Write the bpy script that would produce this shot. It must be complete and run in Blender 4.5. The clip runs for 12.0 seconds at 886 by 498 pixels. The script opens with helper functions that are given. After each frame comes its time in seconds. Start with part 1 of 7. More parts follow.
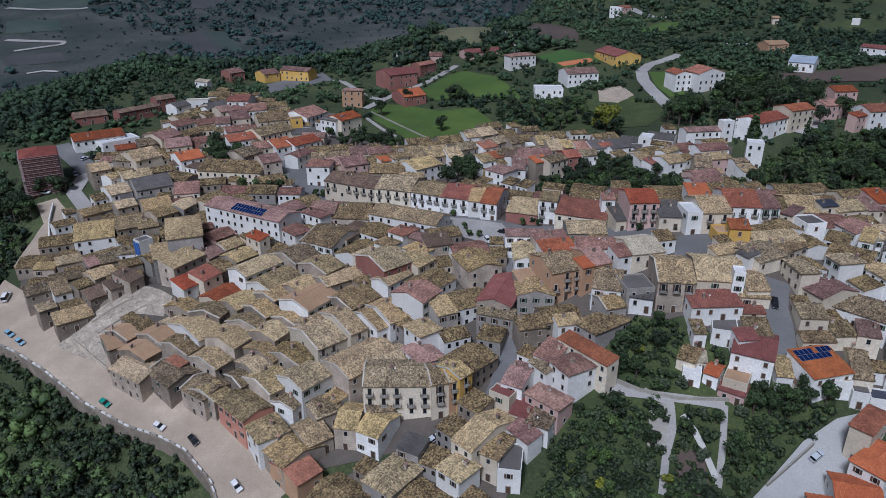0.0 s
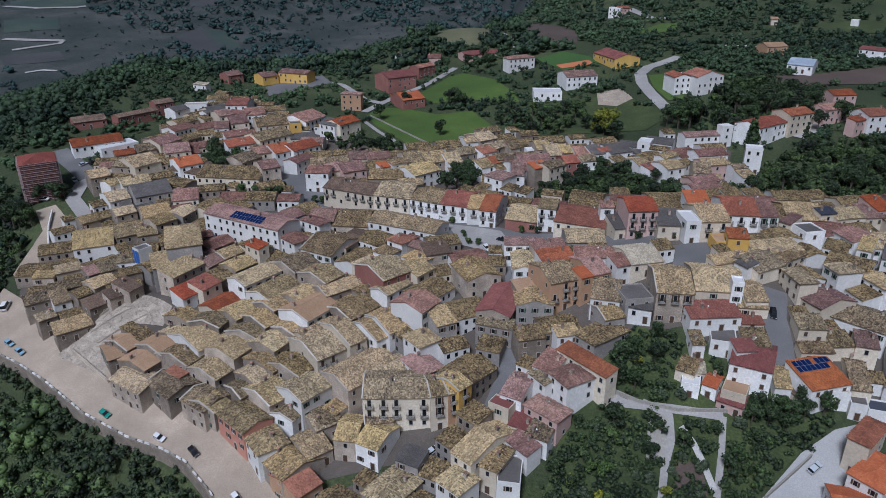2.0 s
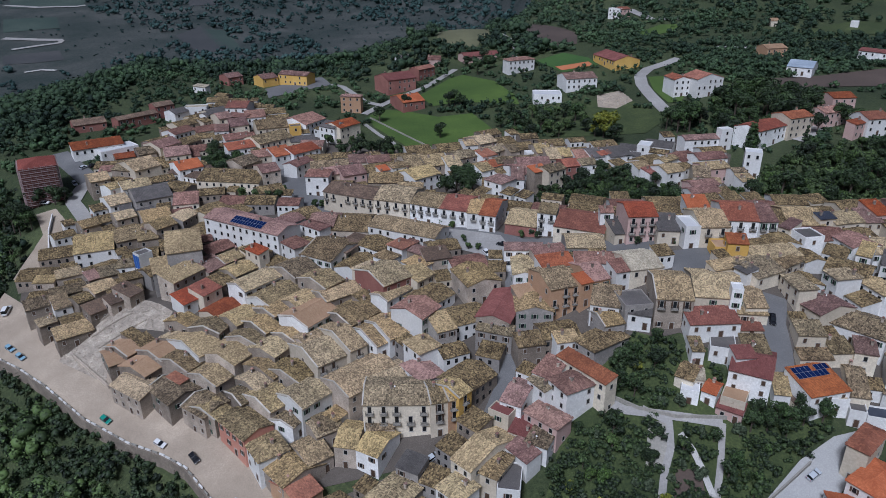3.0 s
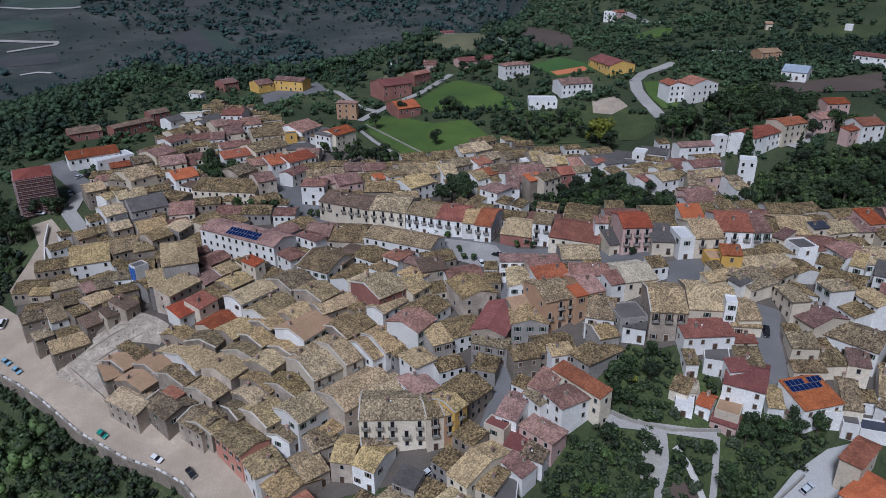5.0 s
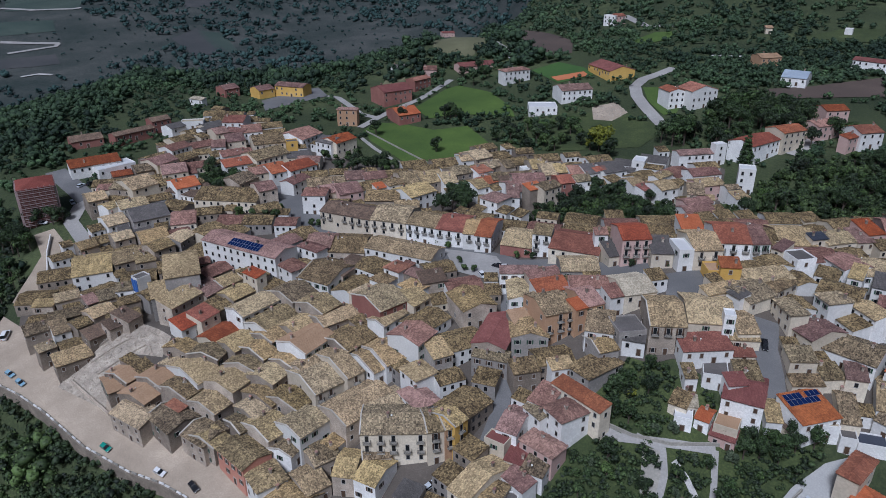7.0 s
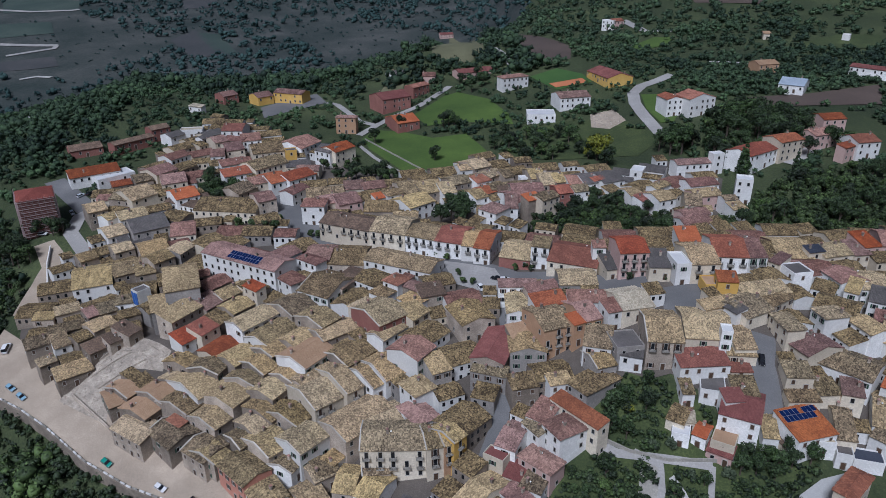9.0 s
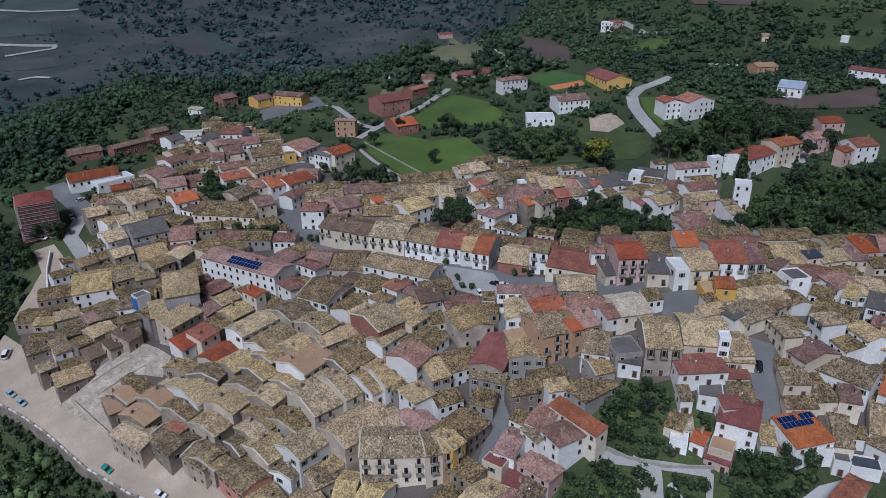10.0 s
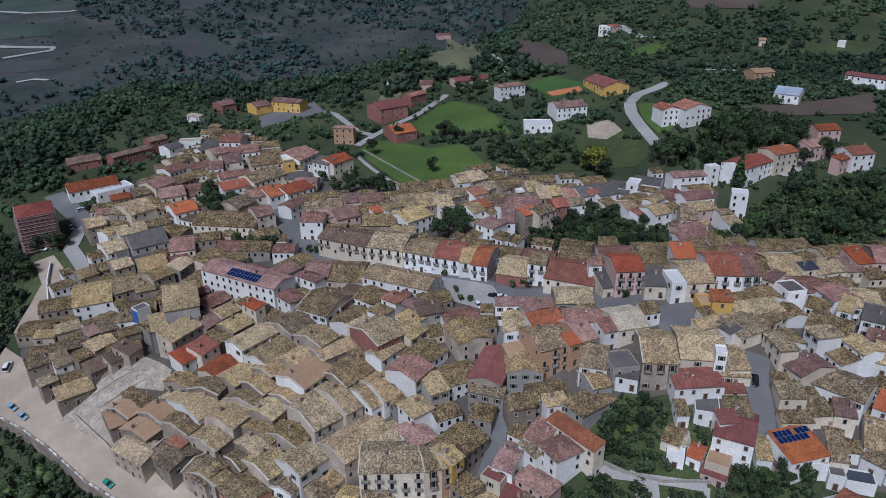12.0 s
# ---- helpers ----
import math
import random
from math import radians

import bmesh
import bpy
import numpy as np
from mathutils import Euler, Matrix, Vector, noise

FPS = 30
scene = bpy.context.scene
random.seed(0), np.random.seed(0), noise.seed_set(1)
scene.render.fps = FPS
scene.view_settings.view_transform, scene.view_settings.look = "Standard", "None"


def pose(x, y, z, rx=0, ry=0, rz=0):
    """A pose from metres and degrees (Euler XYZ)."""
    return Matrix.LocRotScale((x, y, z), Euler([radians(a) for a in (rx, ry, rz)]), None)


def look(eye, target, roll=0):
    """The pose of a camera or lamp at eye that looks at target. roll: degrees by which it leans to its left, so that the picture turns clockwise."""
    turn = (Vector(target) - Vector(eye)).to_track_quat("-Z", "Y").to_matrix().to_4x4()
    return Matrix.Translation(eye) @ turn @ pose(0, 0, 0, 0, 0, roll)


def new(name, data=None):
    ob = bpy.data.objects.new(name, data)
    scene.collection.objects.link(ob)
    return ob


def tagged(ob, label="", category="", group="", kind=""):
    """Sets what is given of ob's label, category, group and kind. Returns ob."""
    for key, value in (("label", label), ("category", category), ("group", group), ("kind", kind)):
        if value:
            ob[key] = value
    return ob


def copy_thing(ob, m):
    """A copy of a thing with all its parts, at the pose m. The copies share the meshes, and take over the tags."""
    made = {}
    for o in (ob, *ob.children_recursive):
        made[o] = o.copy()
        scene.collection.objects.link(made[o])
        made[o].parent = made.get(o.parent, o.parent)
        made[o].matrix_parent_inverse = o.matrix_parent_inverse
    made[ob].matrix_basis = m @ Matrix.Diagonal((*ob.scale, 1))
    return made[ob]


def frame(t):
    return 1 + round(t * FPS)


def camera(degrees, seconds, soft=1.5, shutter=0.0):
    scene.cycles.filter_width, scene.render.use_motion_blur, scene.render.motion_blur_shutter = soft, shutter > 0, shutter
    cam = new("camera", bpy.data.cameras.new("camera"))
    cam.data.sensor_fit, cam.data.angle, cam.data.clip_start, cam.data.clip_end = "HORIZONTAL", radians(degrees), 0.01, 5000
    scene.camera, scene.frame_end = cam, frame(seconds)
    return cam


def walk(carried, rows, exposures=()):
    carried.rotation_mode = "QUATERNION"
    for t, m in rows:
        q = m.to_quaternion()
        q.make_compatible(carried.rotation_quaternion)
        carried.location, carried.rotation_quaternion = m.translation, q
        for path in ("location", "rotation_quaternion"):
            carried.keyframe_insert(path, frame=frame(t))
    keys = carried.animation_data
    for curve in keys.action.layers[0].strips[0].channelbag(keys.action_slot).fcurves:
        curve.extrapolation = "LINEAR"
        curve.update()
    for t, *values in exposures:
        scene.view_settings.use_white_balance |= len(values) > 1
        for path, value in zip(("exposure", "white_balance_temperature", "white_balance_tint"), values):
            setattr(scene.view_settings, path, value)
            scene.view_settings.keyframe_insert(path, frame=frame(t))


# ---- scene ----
cam = camera(64, 12.0, 0.5)
PATH = [
    (0, (0.00, -0.00, 162.00), (0.00, 91.35, 121.32), -0.00),
    (0.5, (-0.13, 0.37, 162.86), (-0.02, 91.66, 122.06), -0.01),
    (1, (-0.05, 0.71, 163.77), (0.12, 91.94, 122.80), -0.06),
    (1.5, (0.01, 1.10, 164.74), (0.12, 92.29, 123.68), -0.09),
    (2, (0.08, 1.38, 165.75), (0.18, 92.52, 124.60), -0.09),
    (2.5, (0.02, 1.63, 166.70), (0.15, 92.72, 125.43), -0.11),
    (3, (0.02, 2.01, 167.95), (0.15, 93.05, 126.57), -0.12),
    (5, (0.70, 3.17, 172.08), (1.18, 94.12, 130.51), -0.30),
    (5.5, (0.40, 3.42, 173.34), (0.87, 94.34, 131.71), -0.31),
    (6, (0.48, 3.64, 174.40), (0.83, 94.54, 132.72), -0.33),
    (6.5, (0.61, 3.78, 175.51), (1.00, 94.67, 133.81), -0.38),
    (7, (0.86, 3.91, 176.70), (1.23, 94.75, 134.90), -0.43),
    (9, (0.94, 4.92, 181.52), (1.46, 95.70, 139.59), -0.50),
    (9.5, (0.96, 5.10, 182.76), (1.53, 95.84, 140.73), -0.51),
    (10, (1.13, 5.30, 183.92), (1.71, 96.01, 141.83), -0.52),
    (10.5, (1.20, 5.49, 185.27), (1.77, 96.15, 143.08), -0.54),
    (11, (1.22, 5.59, 186.54), (1.88, 96.22, 144.28), -0.57),
    (11.5, (1.23, 5.70, 187.84), (1.96, 96.33, 145.57), -0.60),
    (12, (1.28, 6.07, 189.00), (2.04, 96.67, 146.68), -0.64),
]
walk(cam, [(t, look(eye, target, roll)) for t, eye, target, roll in PATH], [(0.0, -0.32, 5180, 15), (12.0, -0.32, 5180, 15)])

# ---- daylight under an overcast evening sky ----
world = bpy.data.worlds.new("sky")
scene.world = world
world.use_nodes = True
sky = world.node_tree.nodes.new("ShaderNodeTexSky")
sky.sky_type, sky.sun_disc = "NISHITA", False
sky.air_density, sky.dust_density, sky.ozone_density = 1.0, 6.0, 0.6
sky.sun_elevation, sky.sun_rotation = radians(52), radians(203)
back = world.node_tree.nodes["Background"]
back.inputs["Strength"].default_value = 0.043
world.node_tree.links.new(sky.outputs["Color"], back.inputs["Color"])
sun = new("sun", bpy.data.lights.new("sun", "SUN"))
sun.data.energy, sun.data.angle, sun.data.color = 3.4, radians(14), (1.0, 0.965, 0.91)
sun.matrix_world = look((-50, -120, 205), (0, 0, 40))


# ---- materials ----
def surface(name, dark, light, size=1.0, rough=0.9, bump=0.25, island=0.0, shift=0.25, grain=9.0, metal=0.0, depth=0.05, stain=1.0, tint=0.0):
    """A weathered surface: large stains, fine grain, a shift of tone for each thing and, if wished, for each loose piece."""
    m = bpy.data.materials.new(name)
    m.use_nodes = True
    t = m.node_tree
    bsdf = t.nodes["Principled BSDF"]
    bsdf.inputs["Roughness"].default_value, bsdf.inputs["Metallic"].default_value = rough, metal
    at = t.nodes.new("ShaderNodeTexCoord").outputs["Object"]

    def noise_at(scale, detail, rough_=0.6):
        n = t.nodes.new("ShaderNodeTexNoise")
        n.inputs["Scale"].default_value, n.inputs["Detail"].default_value, n.inputs["Roughness"].default_value = scale, detail, rough_
        t.links.new(at, n.inputs["Vector"])
        return n.outputs["Fac"]

    def calc(op, a, b):
        n = t.nodes.new("ShaderNodeMath")
        n.operation = op
        for socket, v in zip(n.inputs, (a, b)):
            if isinstance(v, (int, float)):
                socket.default_value = v
            else:
                t.links.new(v, socket)
        return n.outputs[0]

    big, fine = noise_at(0.35 / size, 4), noise_at(grain / size, 3, 0.7)
    mix = calc("ADD", calc("MULTIPLY", big, stain), calc("MULTIPLY", fine, 0.9))
    mix = calc("SUBTRACT", mix, 0.45 - 0.5 * (1.0 - stain))
    if island:
        geo = t.nodes.new("ShaderNodeNewGeometry").outputs["Random Per Island"]
        mix = calc("ADD", mix, calc("MULTIPLY", calc("SUBTRACT", geo, 0.5), island))
    if shift:
        own = t.nodes.new("ShaderNodeObjectInfo").outputs["Random"]
        mix = calc("ADD", mix, calc("MULTIPLY", calc("SUBTRACT", own, 0.5), shift))
    ramp = t.nodes.new("ShaderNodeValToRGB")
    ramp.color_ramp.elements[0].color, ramp.color_ramp.elements[1].color = (*dark, 1), (*light, 1)
    ramp.color_ramp.elements[0].position, ramp.color_ramp.elements[1].position = 0.15, 0.92
    middle = ramp.color_ramp.elements.new(0.56)
    middle.color = (*[0.62 * a + 0.38 * b for a, b in zip(dark, light)], 1)
    t.links.new(mix, ramp.inputs["Fac"])
    tone = ramp.outputs["Color"]
    if tint:
        hsv = t.nodes.new("ShaderNodeHueSaturation")
        own = t.nodes.new("ShaderNodeObjectInfo").outputs["Random"]
        t.links.new(calc("ADD", calc("MULTIPLY", calc("FRACT", calc("MULTIPLY", own, 7.3), 0.0), tint), 1.0 - 0.7 * tint), hsv.inputs["Saturation"])
        t.links.new(calc("ADD", calc("MULTIPLY", calc("FRACT", calc("MULTIPLY", own, 13.7), 0.0), 0.05 * tint), 0.5 - 0.012 * tint), hsv.inputs["Hue"])
        t.links.new(tone, hsv.inputs["Color"])
        tone = hsv.outputs["Color"]
    t.links.new(tone, bsdf.inputs["Base Color"])
    if bump:
        b = t.nodes.new("ShaderNodeBump")
        b.inputs["Strength"].default_value, b.inputs["Distance"].default_value = bump, depth
        t.links.new(fine, b.inputs["Height"])
        t.links.new(b.outputs["Normal"], bsdf.inputs["Normal"])
    return m


ROOFS = {
    "s": surface("old_stone_tiles", (0.048, 0.031, 0.015), (0.66, 0.485, 0.255), 1.6, island=0.5, shift=0.4, stain=0.8, grain=13, tint=0.26),
    "y": surface("pale_yellow_tiles", (0.16, 0.115, 0.06), (0.70, 0.54, 0.30), 1.6, island=0.55, shift=0.2, stain=0.6, grain=13),
    "l": surface("light_tiles", (0.28, 0.24, 0.17), (0.60, 0.53, 0.40), 1.6, island=0.6),
    "p": surface("faded_pink_tiles", (0.11, 0.052, 0.042), (0.46, 0.255, 0.20), 1.6, island=0.5, shift=0.4, stain=1.2, tint=0.25),
    "r": surface("red_clay_tiles", (0.16, 0.040, 0.022), (0.46, 0.14, 0.07), 1.6, island=0.45, shift=0.4, stain=1.2, tint=0.35),
    "o": surface("orange_clay_tiles", (0.33, 0.085, 0.03), (0.58, 0.19, 0.075), 1.6, island=0.35),
    "b": surface("brown_tiles", (0.08, 0.055, 0.04), (0.28, 0.19, 0.13), 1.6, island=0.5, shift=0.3),
    "m": surface("maroon_tiles", (0.14, 0.045, 0.04), (0.30, 0.12, 0.10), 1.6, island=0.3),
    "t": surface("tan_tiles", (0.30, 0.19, 0.11), (0.50, 0.34, 0.21), 1.6, island=0.3),
    "q": surface("scaffold_red_tiles", (0.16, 0.04, 0.03), (0.34, 0.10, 0.07), 1.6, island=0.3),
    "d": surface("grey_roofing", (0.07, 0.065, 0.06), (0.19, 0.17, 0.16), 1.6, island=0.3, rough=0.8),
    "n": surface("navy_sheeting", (0.03, 0.035, 0.05), (0.07, 0.08, 0.11), 2.0, rough=0.6),
    "u": surface("blue_grey_sheet", (0.32, 0.38, 0.45), (0.50, 0.56, 0.63), 2.0, rough=0.5),
    "W": surface("white_sheet_roofing", (0.52, 0.52, 0.52), (0.78, 0.78, 0.77), 2.0, rough=0.6),
}
ROOF_WORDS = {"s": "mossy beige stone-coloured tile", "y": "pale yellowish tile", "l": "light straw-coloured tile", "p": "faded pinkish tile", "r": "red clay tile",
              "o": "bright orange tile", "b": "brown weathered tile", "m": "maroon tile", "t": "new tan tile", "q": "dark red tile", "d": "dark grey", "n": "navy sheet",
              "u": "blue-grey sheet", "W": "white sheet"}
WALLS = {
    "w": surface("white_render", (0.56, 0.55, 0.52), (0.93, 0.92, 0.89), 3.0, bump=0.1, shift=0.5, grain=5),
    "c": surface("cream_render", (0.44, 0.38, 0.29), (0.80, 0.72, 0.57), 3.0, bump=0.1, shift=0.4, grain=5),
    "g": surface("grey_render", (0.19, 0.175, 0.16), (0.46, 0.425, 0.385), 3.0, bump=0.2, shift=0.4, grain=5),
    "k": surface("bare_stone_wall", (0.145, 0.118, 0.092), (0.60, 0.51, 0.41), 2.0, bump=0.5, shift=0.5, grain=7),
    "R": surface("brick_red_render", (0.19, 0.075, 0.06), (0.40, 0.19, 0.15), 3.0, bump=0.15),
    "P": surface("pink_render", (0.42, 0.28, 0.24), (0.64, 0.47, 0.42), 3.0, bump=0.1),
    "O": surface("ochre_render", (0.34, 0.20, 0.11), (0.56, 0.37, 0.23), 3.0, bump=0.1),
    "Y": surface("yellow_render", (0.50, 0.30, 0.06), (0.70, 0.47, 0.14), 3.0, bump=0.1),
    "S": surface("salmon_render", (0.40, 0.17, 0.12), (0.58, 0.30, 0.22), 3.0, bump=0.15),
    "q": surface("raw_masonry", (0.13, 0.05, 0.04), (0.28, 0.12, 0.10), 3.0, bump=0.3),
}
WALL_WORDS = {"w": "white-rendered", "c": "cream-rendered", "g": "grey-rendered", "k": "bare stone", "R": "brick-red", "P": "pink-rendered", "O": "ochre-rendered",
              "Y": "yellow-rendered", "S": "salmon-rendered", "q": "scaffolded masonry"}
MORTAR = surface("pale_mortar", (0.34, 0.31, 0.26), (0.72, 0.68, 0.60), 1.0, bump=0.2, shift=0.4)
STONE_TRIM = surface("stone_trim", (0.30, 0.28, 0.25), (0.55, 0.52, 0.47), 1.0, bump=0.1)
WOOD_BROWN = surface("brown_shutter_wood", (0.05, 0.03, 0.018), (0.13, 0.075, 0.045), 1.0, rough=0.7)
WOOD_GREEN = surface("green_shutter_wood", (0.02, 0.05, 0.03), (0.05, 0.11, 0.07), 1.0, rough=0.7)
IRON = surface("dark_iron", (0.02, 0.02, 0.02), (0.05, 0.05, 0.05), 1.0, rough=0.6, metal=0.3)
GLASS = surface("dark_window_glass", (0.008, 0.009, 0.011), (0.03, 0.035, 0.04), 2.0, rough=0.12, bump=0)
CONCRETE = surface("weathered_concrete", (0.20, 0.19, 0.165), (0.46, 0.43, 0.37), 3.0, bump=0.3, grain=6)
MASONRY = surface("old_stone_retaining_masonry", (0.11, 0.09, 0.07), (0.38, 0.32, 0.25), 2.0, bump=0.8, shift=0, grain=4, depth=0.15)
ASPHALT = surface("worn_asphalt", (0.10, 0.10, 0.10), (0.22, 0.215, 0.21), 6.0, bump=0.1, shift=0, grain=20)
PAVING = surface("dusty_stone_paving", (0.24, 0.195, 0.145), (0.59, 0.49, 0.375), 5.0, bump=0.3, shift=0, grain=14)
COBBLE = surface("worn_street_cobbles", (0.055, 0.046, 0.038), (0.17, 0.145, 0.12), 5.0, bump=0.4, shift=0, grain=16)
PALE_ROAD = surface("pale_concrete_road", (0.24, 0.23, 0.215), (0.46, 0.44, 0.41), 6.0, bump=0.1, shift=0)
LOT = surface("pale_worn_asphalt", (0.28, 0.28, 0.27), (0.50, 0.49, 0.47), 6.0, bump=0.15, shift=0, grain=16)
# far heath, its brown-green greyed to put the distance haze into the colour
HEATH = surface("haze_greyed_heath", (0.014, 0.026, 0.022), (0.092, 0.092, 0.084), 40.0, bump=0.8, shift=0, grain=9, depth=2.0, stain=1.5)
RUBBLE = surface("stone_rubble", (0.20, 0.17, 0.135), (0.66, 0.58, 0.47), 1.2, bump=0.8, shift=0, grain=3)
GRASS = surface("meadow_grass", (0.030, 0.062, 0.008), (0.120, 0.185, 0.030), 10.0, bump=0.4, shift=0, grain=30)
PLOUGH = surface("ploughed_soil", (0.055, 0.04, 0.032), (0.13, 0.095, 0.075), 14.0, bump=0.5, shift=0.2, grain=30)
CLAY = surface("orange_clay_court", (0.40, 0.13, 0.05), (0.52, 0.20, 0.09), 8.0, bump=0.05, shift=0)
COURT = surface("green_sports_turf", (0.03, 0.08, 0.015), (0.08, 0.15, 0.03), 10.0, bump=0.1, shift=0)
GRAVEL = surface("pale_gravel", (0.30, 0.29, 0.27), (0.66, 0.64, 0.60), 2.0, bump=0.5, shift=0, grain=6)
LAND = surface("scrub_land", (0.012, 0.023, 0.007), (0.105, 0.128, 0.046), 20.0, bump=0.8, shift=0, grain=20, depth=0.8)
VERGE = surface("rough_garden_grass", (0.012, 0.024, 0.006), (0.110, 0.138, 0.040), 6.0, bump=0.7, shift=0, grain=9, depth=0.3)
# far pasture and fallow, greyed towards the same painted haze as the heath
DULL = surface("haze_greyed_pasture", (0.022, 0.042, 0.034), (0.078, 0.100, 0.078), 30.0, bump=0.5, shift=0, grain=12, depth=0.5)
FALLOW = surface("haze_greyed_fallow", (0.030, 0.034, 0.036), (0.095, 0.090, 0.086), 30.0, bump=0.5, shift=0, grain=12, depth=0.5)
DRY = surface("dry_pale_grass", (0.07, 0.075, 0.035), (0.21, 0.20, 0.11), 8.0, bump=0.5, shift=0, grain=20, depth=0.2)
BARK = surface("bark", (0.05, 0.04, 0.03), (0.14, 0.11, 0.08), 0.5)
LEAVES = {
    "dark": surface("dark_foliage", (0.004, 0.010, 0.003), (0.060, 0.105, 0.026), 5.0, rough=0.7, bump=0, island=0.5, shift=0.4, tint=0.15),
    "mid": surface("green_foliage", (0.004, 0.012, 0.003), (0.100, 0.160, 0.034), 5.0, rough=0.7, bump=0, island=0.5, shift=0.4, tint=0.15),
    "lime": surface("yellow_green_foliage", (0.07, 0.09, 0.006), (0.38, 0.38, 0.035), 4.0, rough=0.7, bump=0, island=0.5),
    # far leaves carry the distance haze in their colour, shifted to blue-green
    "far": surface("haze_tinted_foliage", (0.008, 0.028, 0.028), (0.056, 0.104, 0.092), 40.0, rough=0.9, bump=0, island=0.4),
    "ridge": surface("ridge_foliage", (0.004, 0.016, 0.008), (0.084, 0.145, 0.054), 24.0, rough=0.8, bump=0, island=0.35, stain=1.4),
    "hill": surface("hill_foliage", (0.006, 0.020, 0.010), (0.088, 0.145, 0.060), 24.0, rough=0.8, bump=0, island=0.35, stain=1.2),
    "grey": surface("olive_foliage", (0.03, 0.045, 0.022), (0.13, 0.165, 0.09), 4.0, rough=0.8, bump=0, island=0.6),
}


# ---- building blocks ----
class Mesh:
    """Collects faces for one mesh."""

    def __init__(self):
        self.v, self.f = [], []

    def face(self, *points):
        n = len(self.v)
        self.v += [tuple(p) for p in points]
        self.f.append(tuple(range(n, n + len(points))))

    def box(self, x0, y0, z0, x1, y1, z1):
        n = len(self.v)
        self.v += [(x, y, z) for z in (z0, z1) for y in (y0, y1) for x in (x0, x1)]
        self.f += [tuple(n + i for i in q) for q in ((0, 2, 3, 1), (4, 5, 7, 6), (0, 1, 5, 4), (1, 3, 7, 5), (3, 2, 6, 7), (2, 0, 4, 6))]

    def prism(self, base, top):
        """A solid between two outlines with the same number of corners."""
        n, k = len(self.v), len(base)
        self.v += [tuple(p) for p in base] + [tuple(p) for p in top]
        self.f += [tuple(n + i for i in reversed(range(k))), tuple(n + k + i for i in range(k))]
        self.f += [(n + i, n + (i + 1) % k, n + k + (i + 1) % k, n + k + i) for i in range(k)]

    def tube(self, a, b, r0, r1, sides=6):
        a, b = Vector(a), Vector(b)
        q = (b - a).to_track_quat("Z", "Y")
        ring = [q @ Vector((math.cos(i * math.tau / sides), math.sin(i * math.tau / sides), 0)) for i in range(sides)]
        self.prism([a + r0 * p for p in ring], [b + r1 * p for p in ring])

    def data(self, name, material):
        me = bpy.data.meshes.new(name)
        me.from_pydata(self.v, [], self.f)
        me.materials.append(material)
        me.update()
        return me


def thing(name, x, y, z, turn=0.0):
    ob = new(name)
    ob.matrix_world = pose(x, y, z, 0, 0, turn)
    return ob


def part(name, mesh, material, parent, label="", at=None):
    """Links a mesh as one part under a thing or under a part."""
    ob = new(name, mesh.data(name, material) if isinstance(mesh, Mesh) else mesh)
    ob.parent = parent
    if at is not None:
        ob.matrix_local = at
    return tagged(ob, label)


def setting(name, mesh, material, label, category):
    return tagged(new(name, mesh.data(name, material)), label, category, kind="structure")


# ---- the shape of the land ----
COEF = (46.6, 6.7, 13.27, 1.64, -4.3, -5.06, -0.91, 0.51, 2.74, 0.32, 12.29, -3.23, 5.33, -4.13, 7.1)


def smooth(t):
    t = np.clip(t, 0.0, 1.0)
    return t * t * (3 - 2 * t)


# the western edge of the town: x of the drop, by y
EDGE_Y = (-400, 80, 95, 103, 110, 113.5, 117, 124.5, 135, 141, 147, 165, 187, 215, 240, 300, 400, 520, 4000)
EDGE_X = (30, -30, -38.5, -43, -50, -56, -64, -76.5, -90, -99, -110, -116, -117, -132, -158, -166, -172, -205, -900)


SCALE = 1.35


# rises and dips of the land: x, y, spread, height
KNOLLS = ((-88, 202, 11, 5.0), (-106, 203, 8, 3.0), (-64, 287, 14, 3.0), (9, 232, 16, 2.5), (89, 166, 12, 2.2), (5, 568, 40, 15.0))


def edge_x(y):
    return SCALE * np.interp(np.asarray(y) / SCALE, EDGE_Y, EDGE_X)


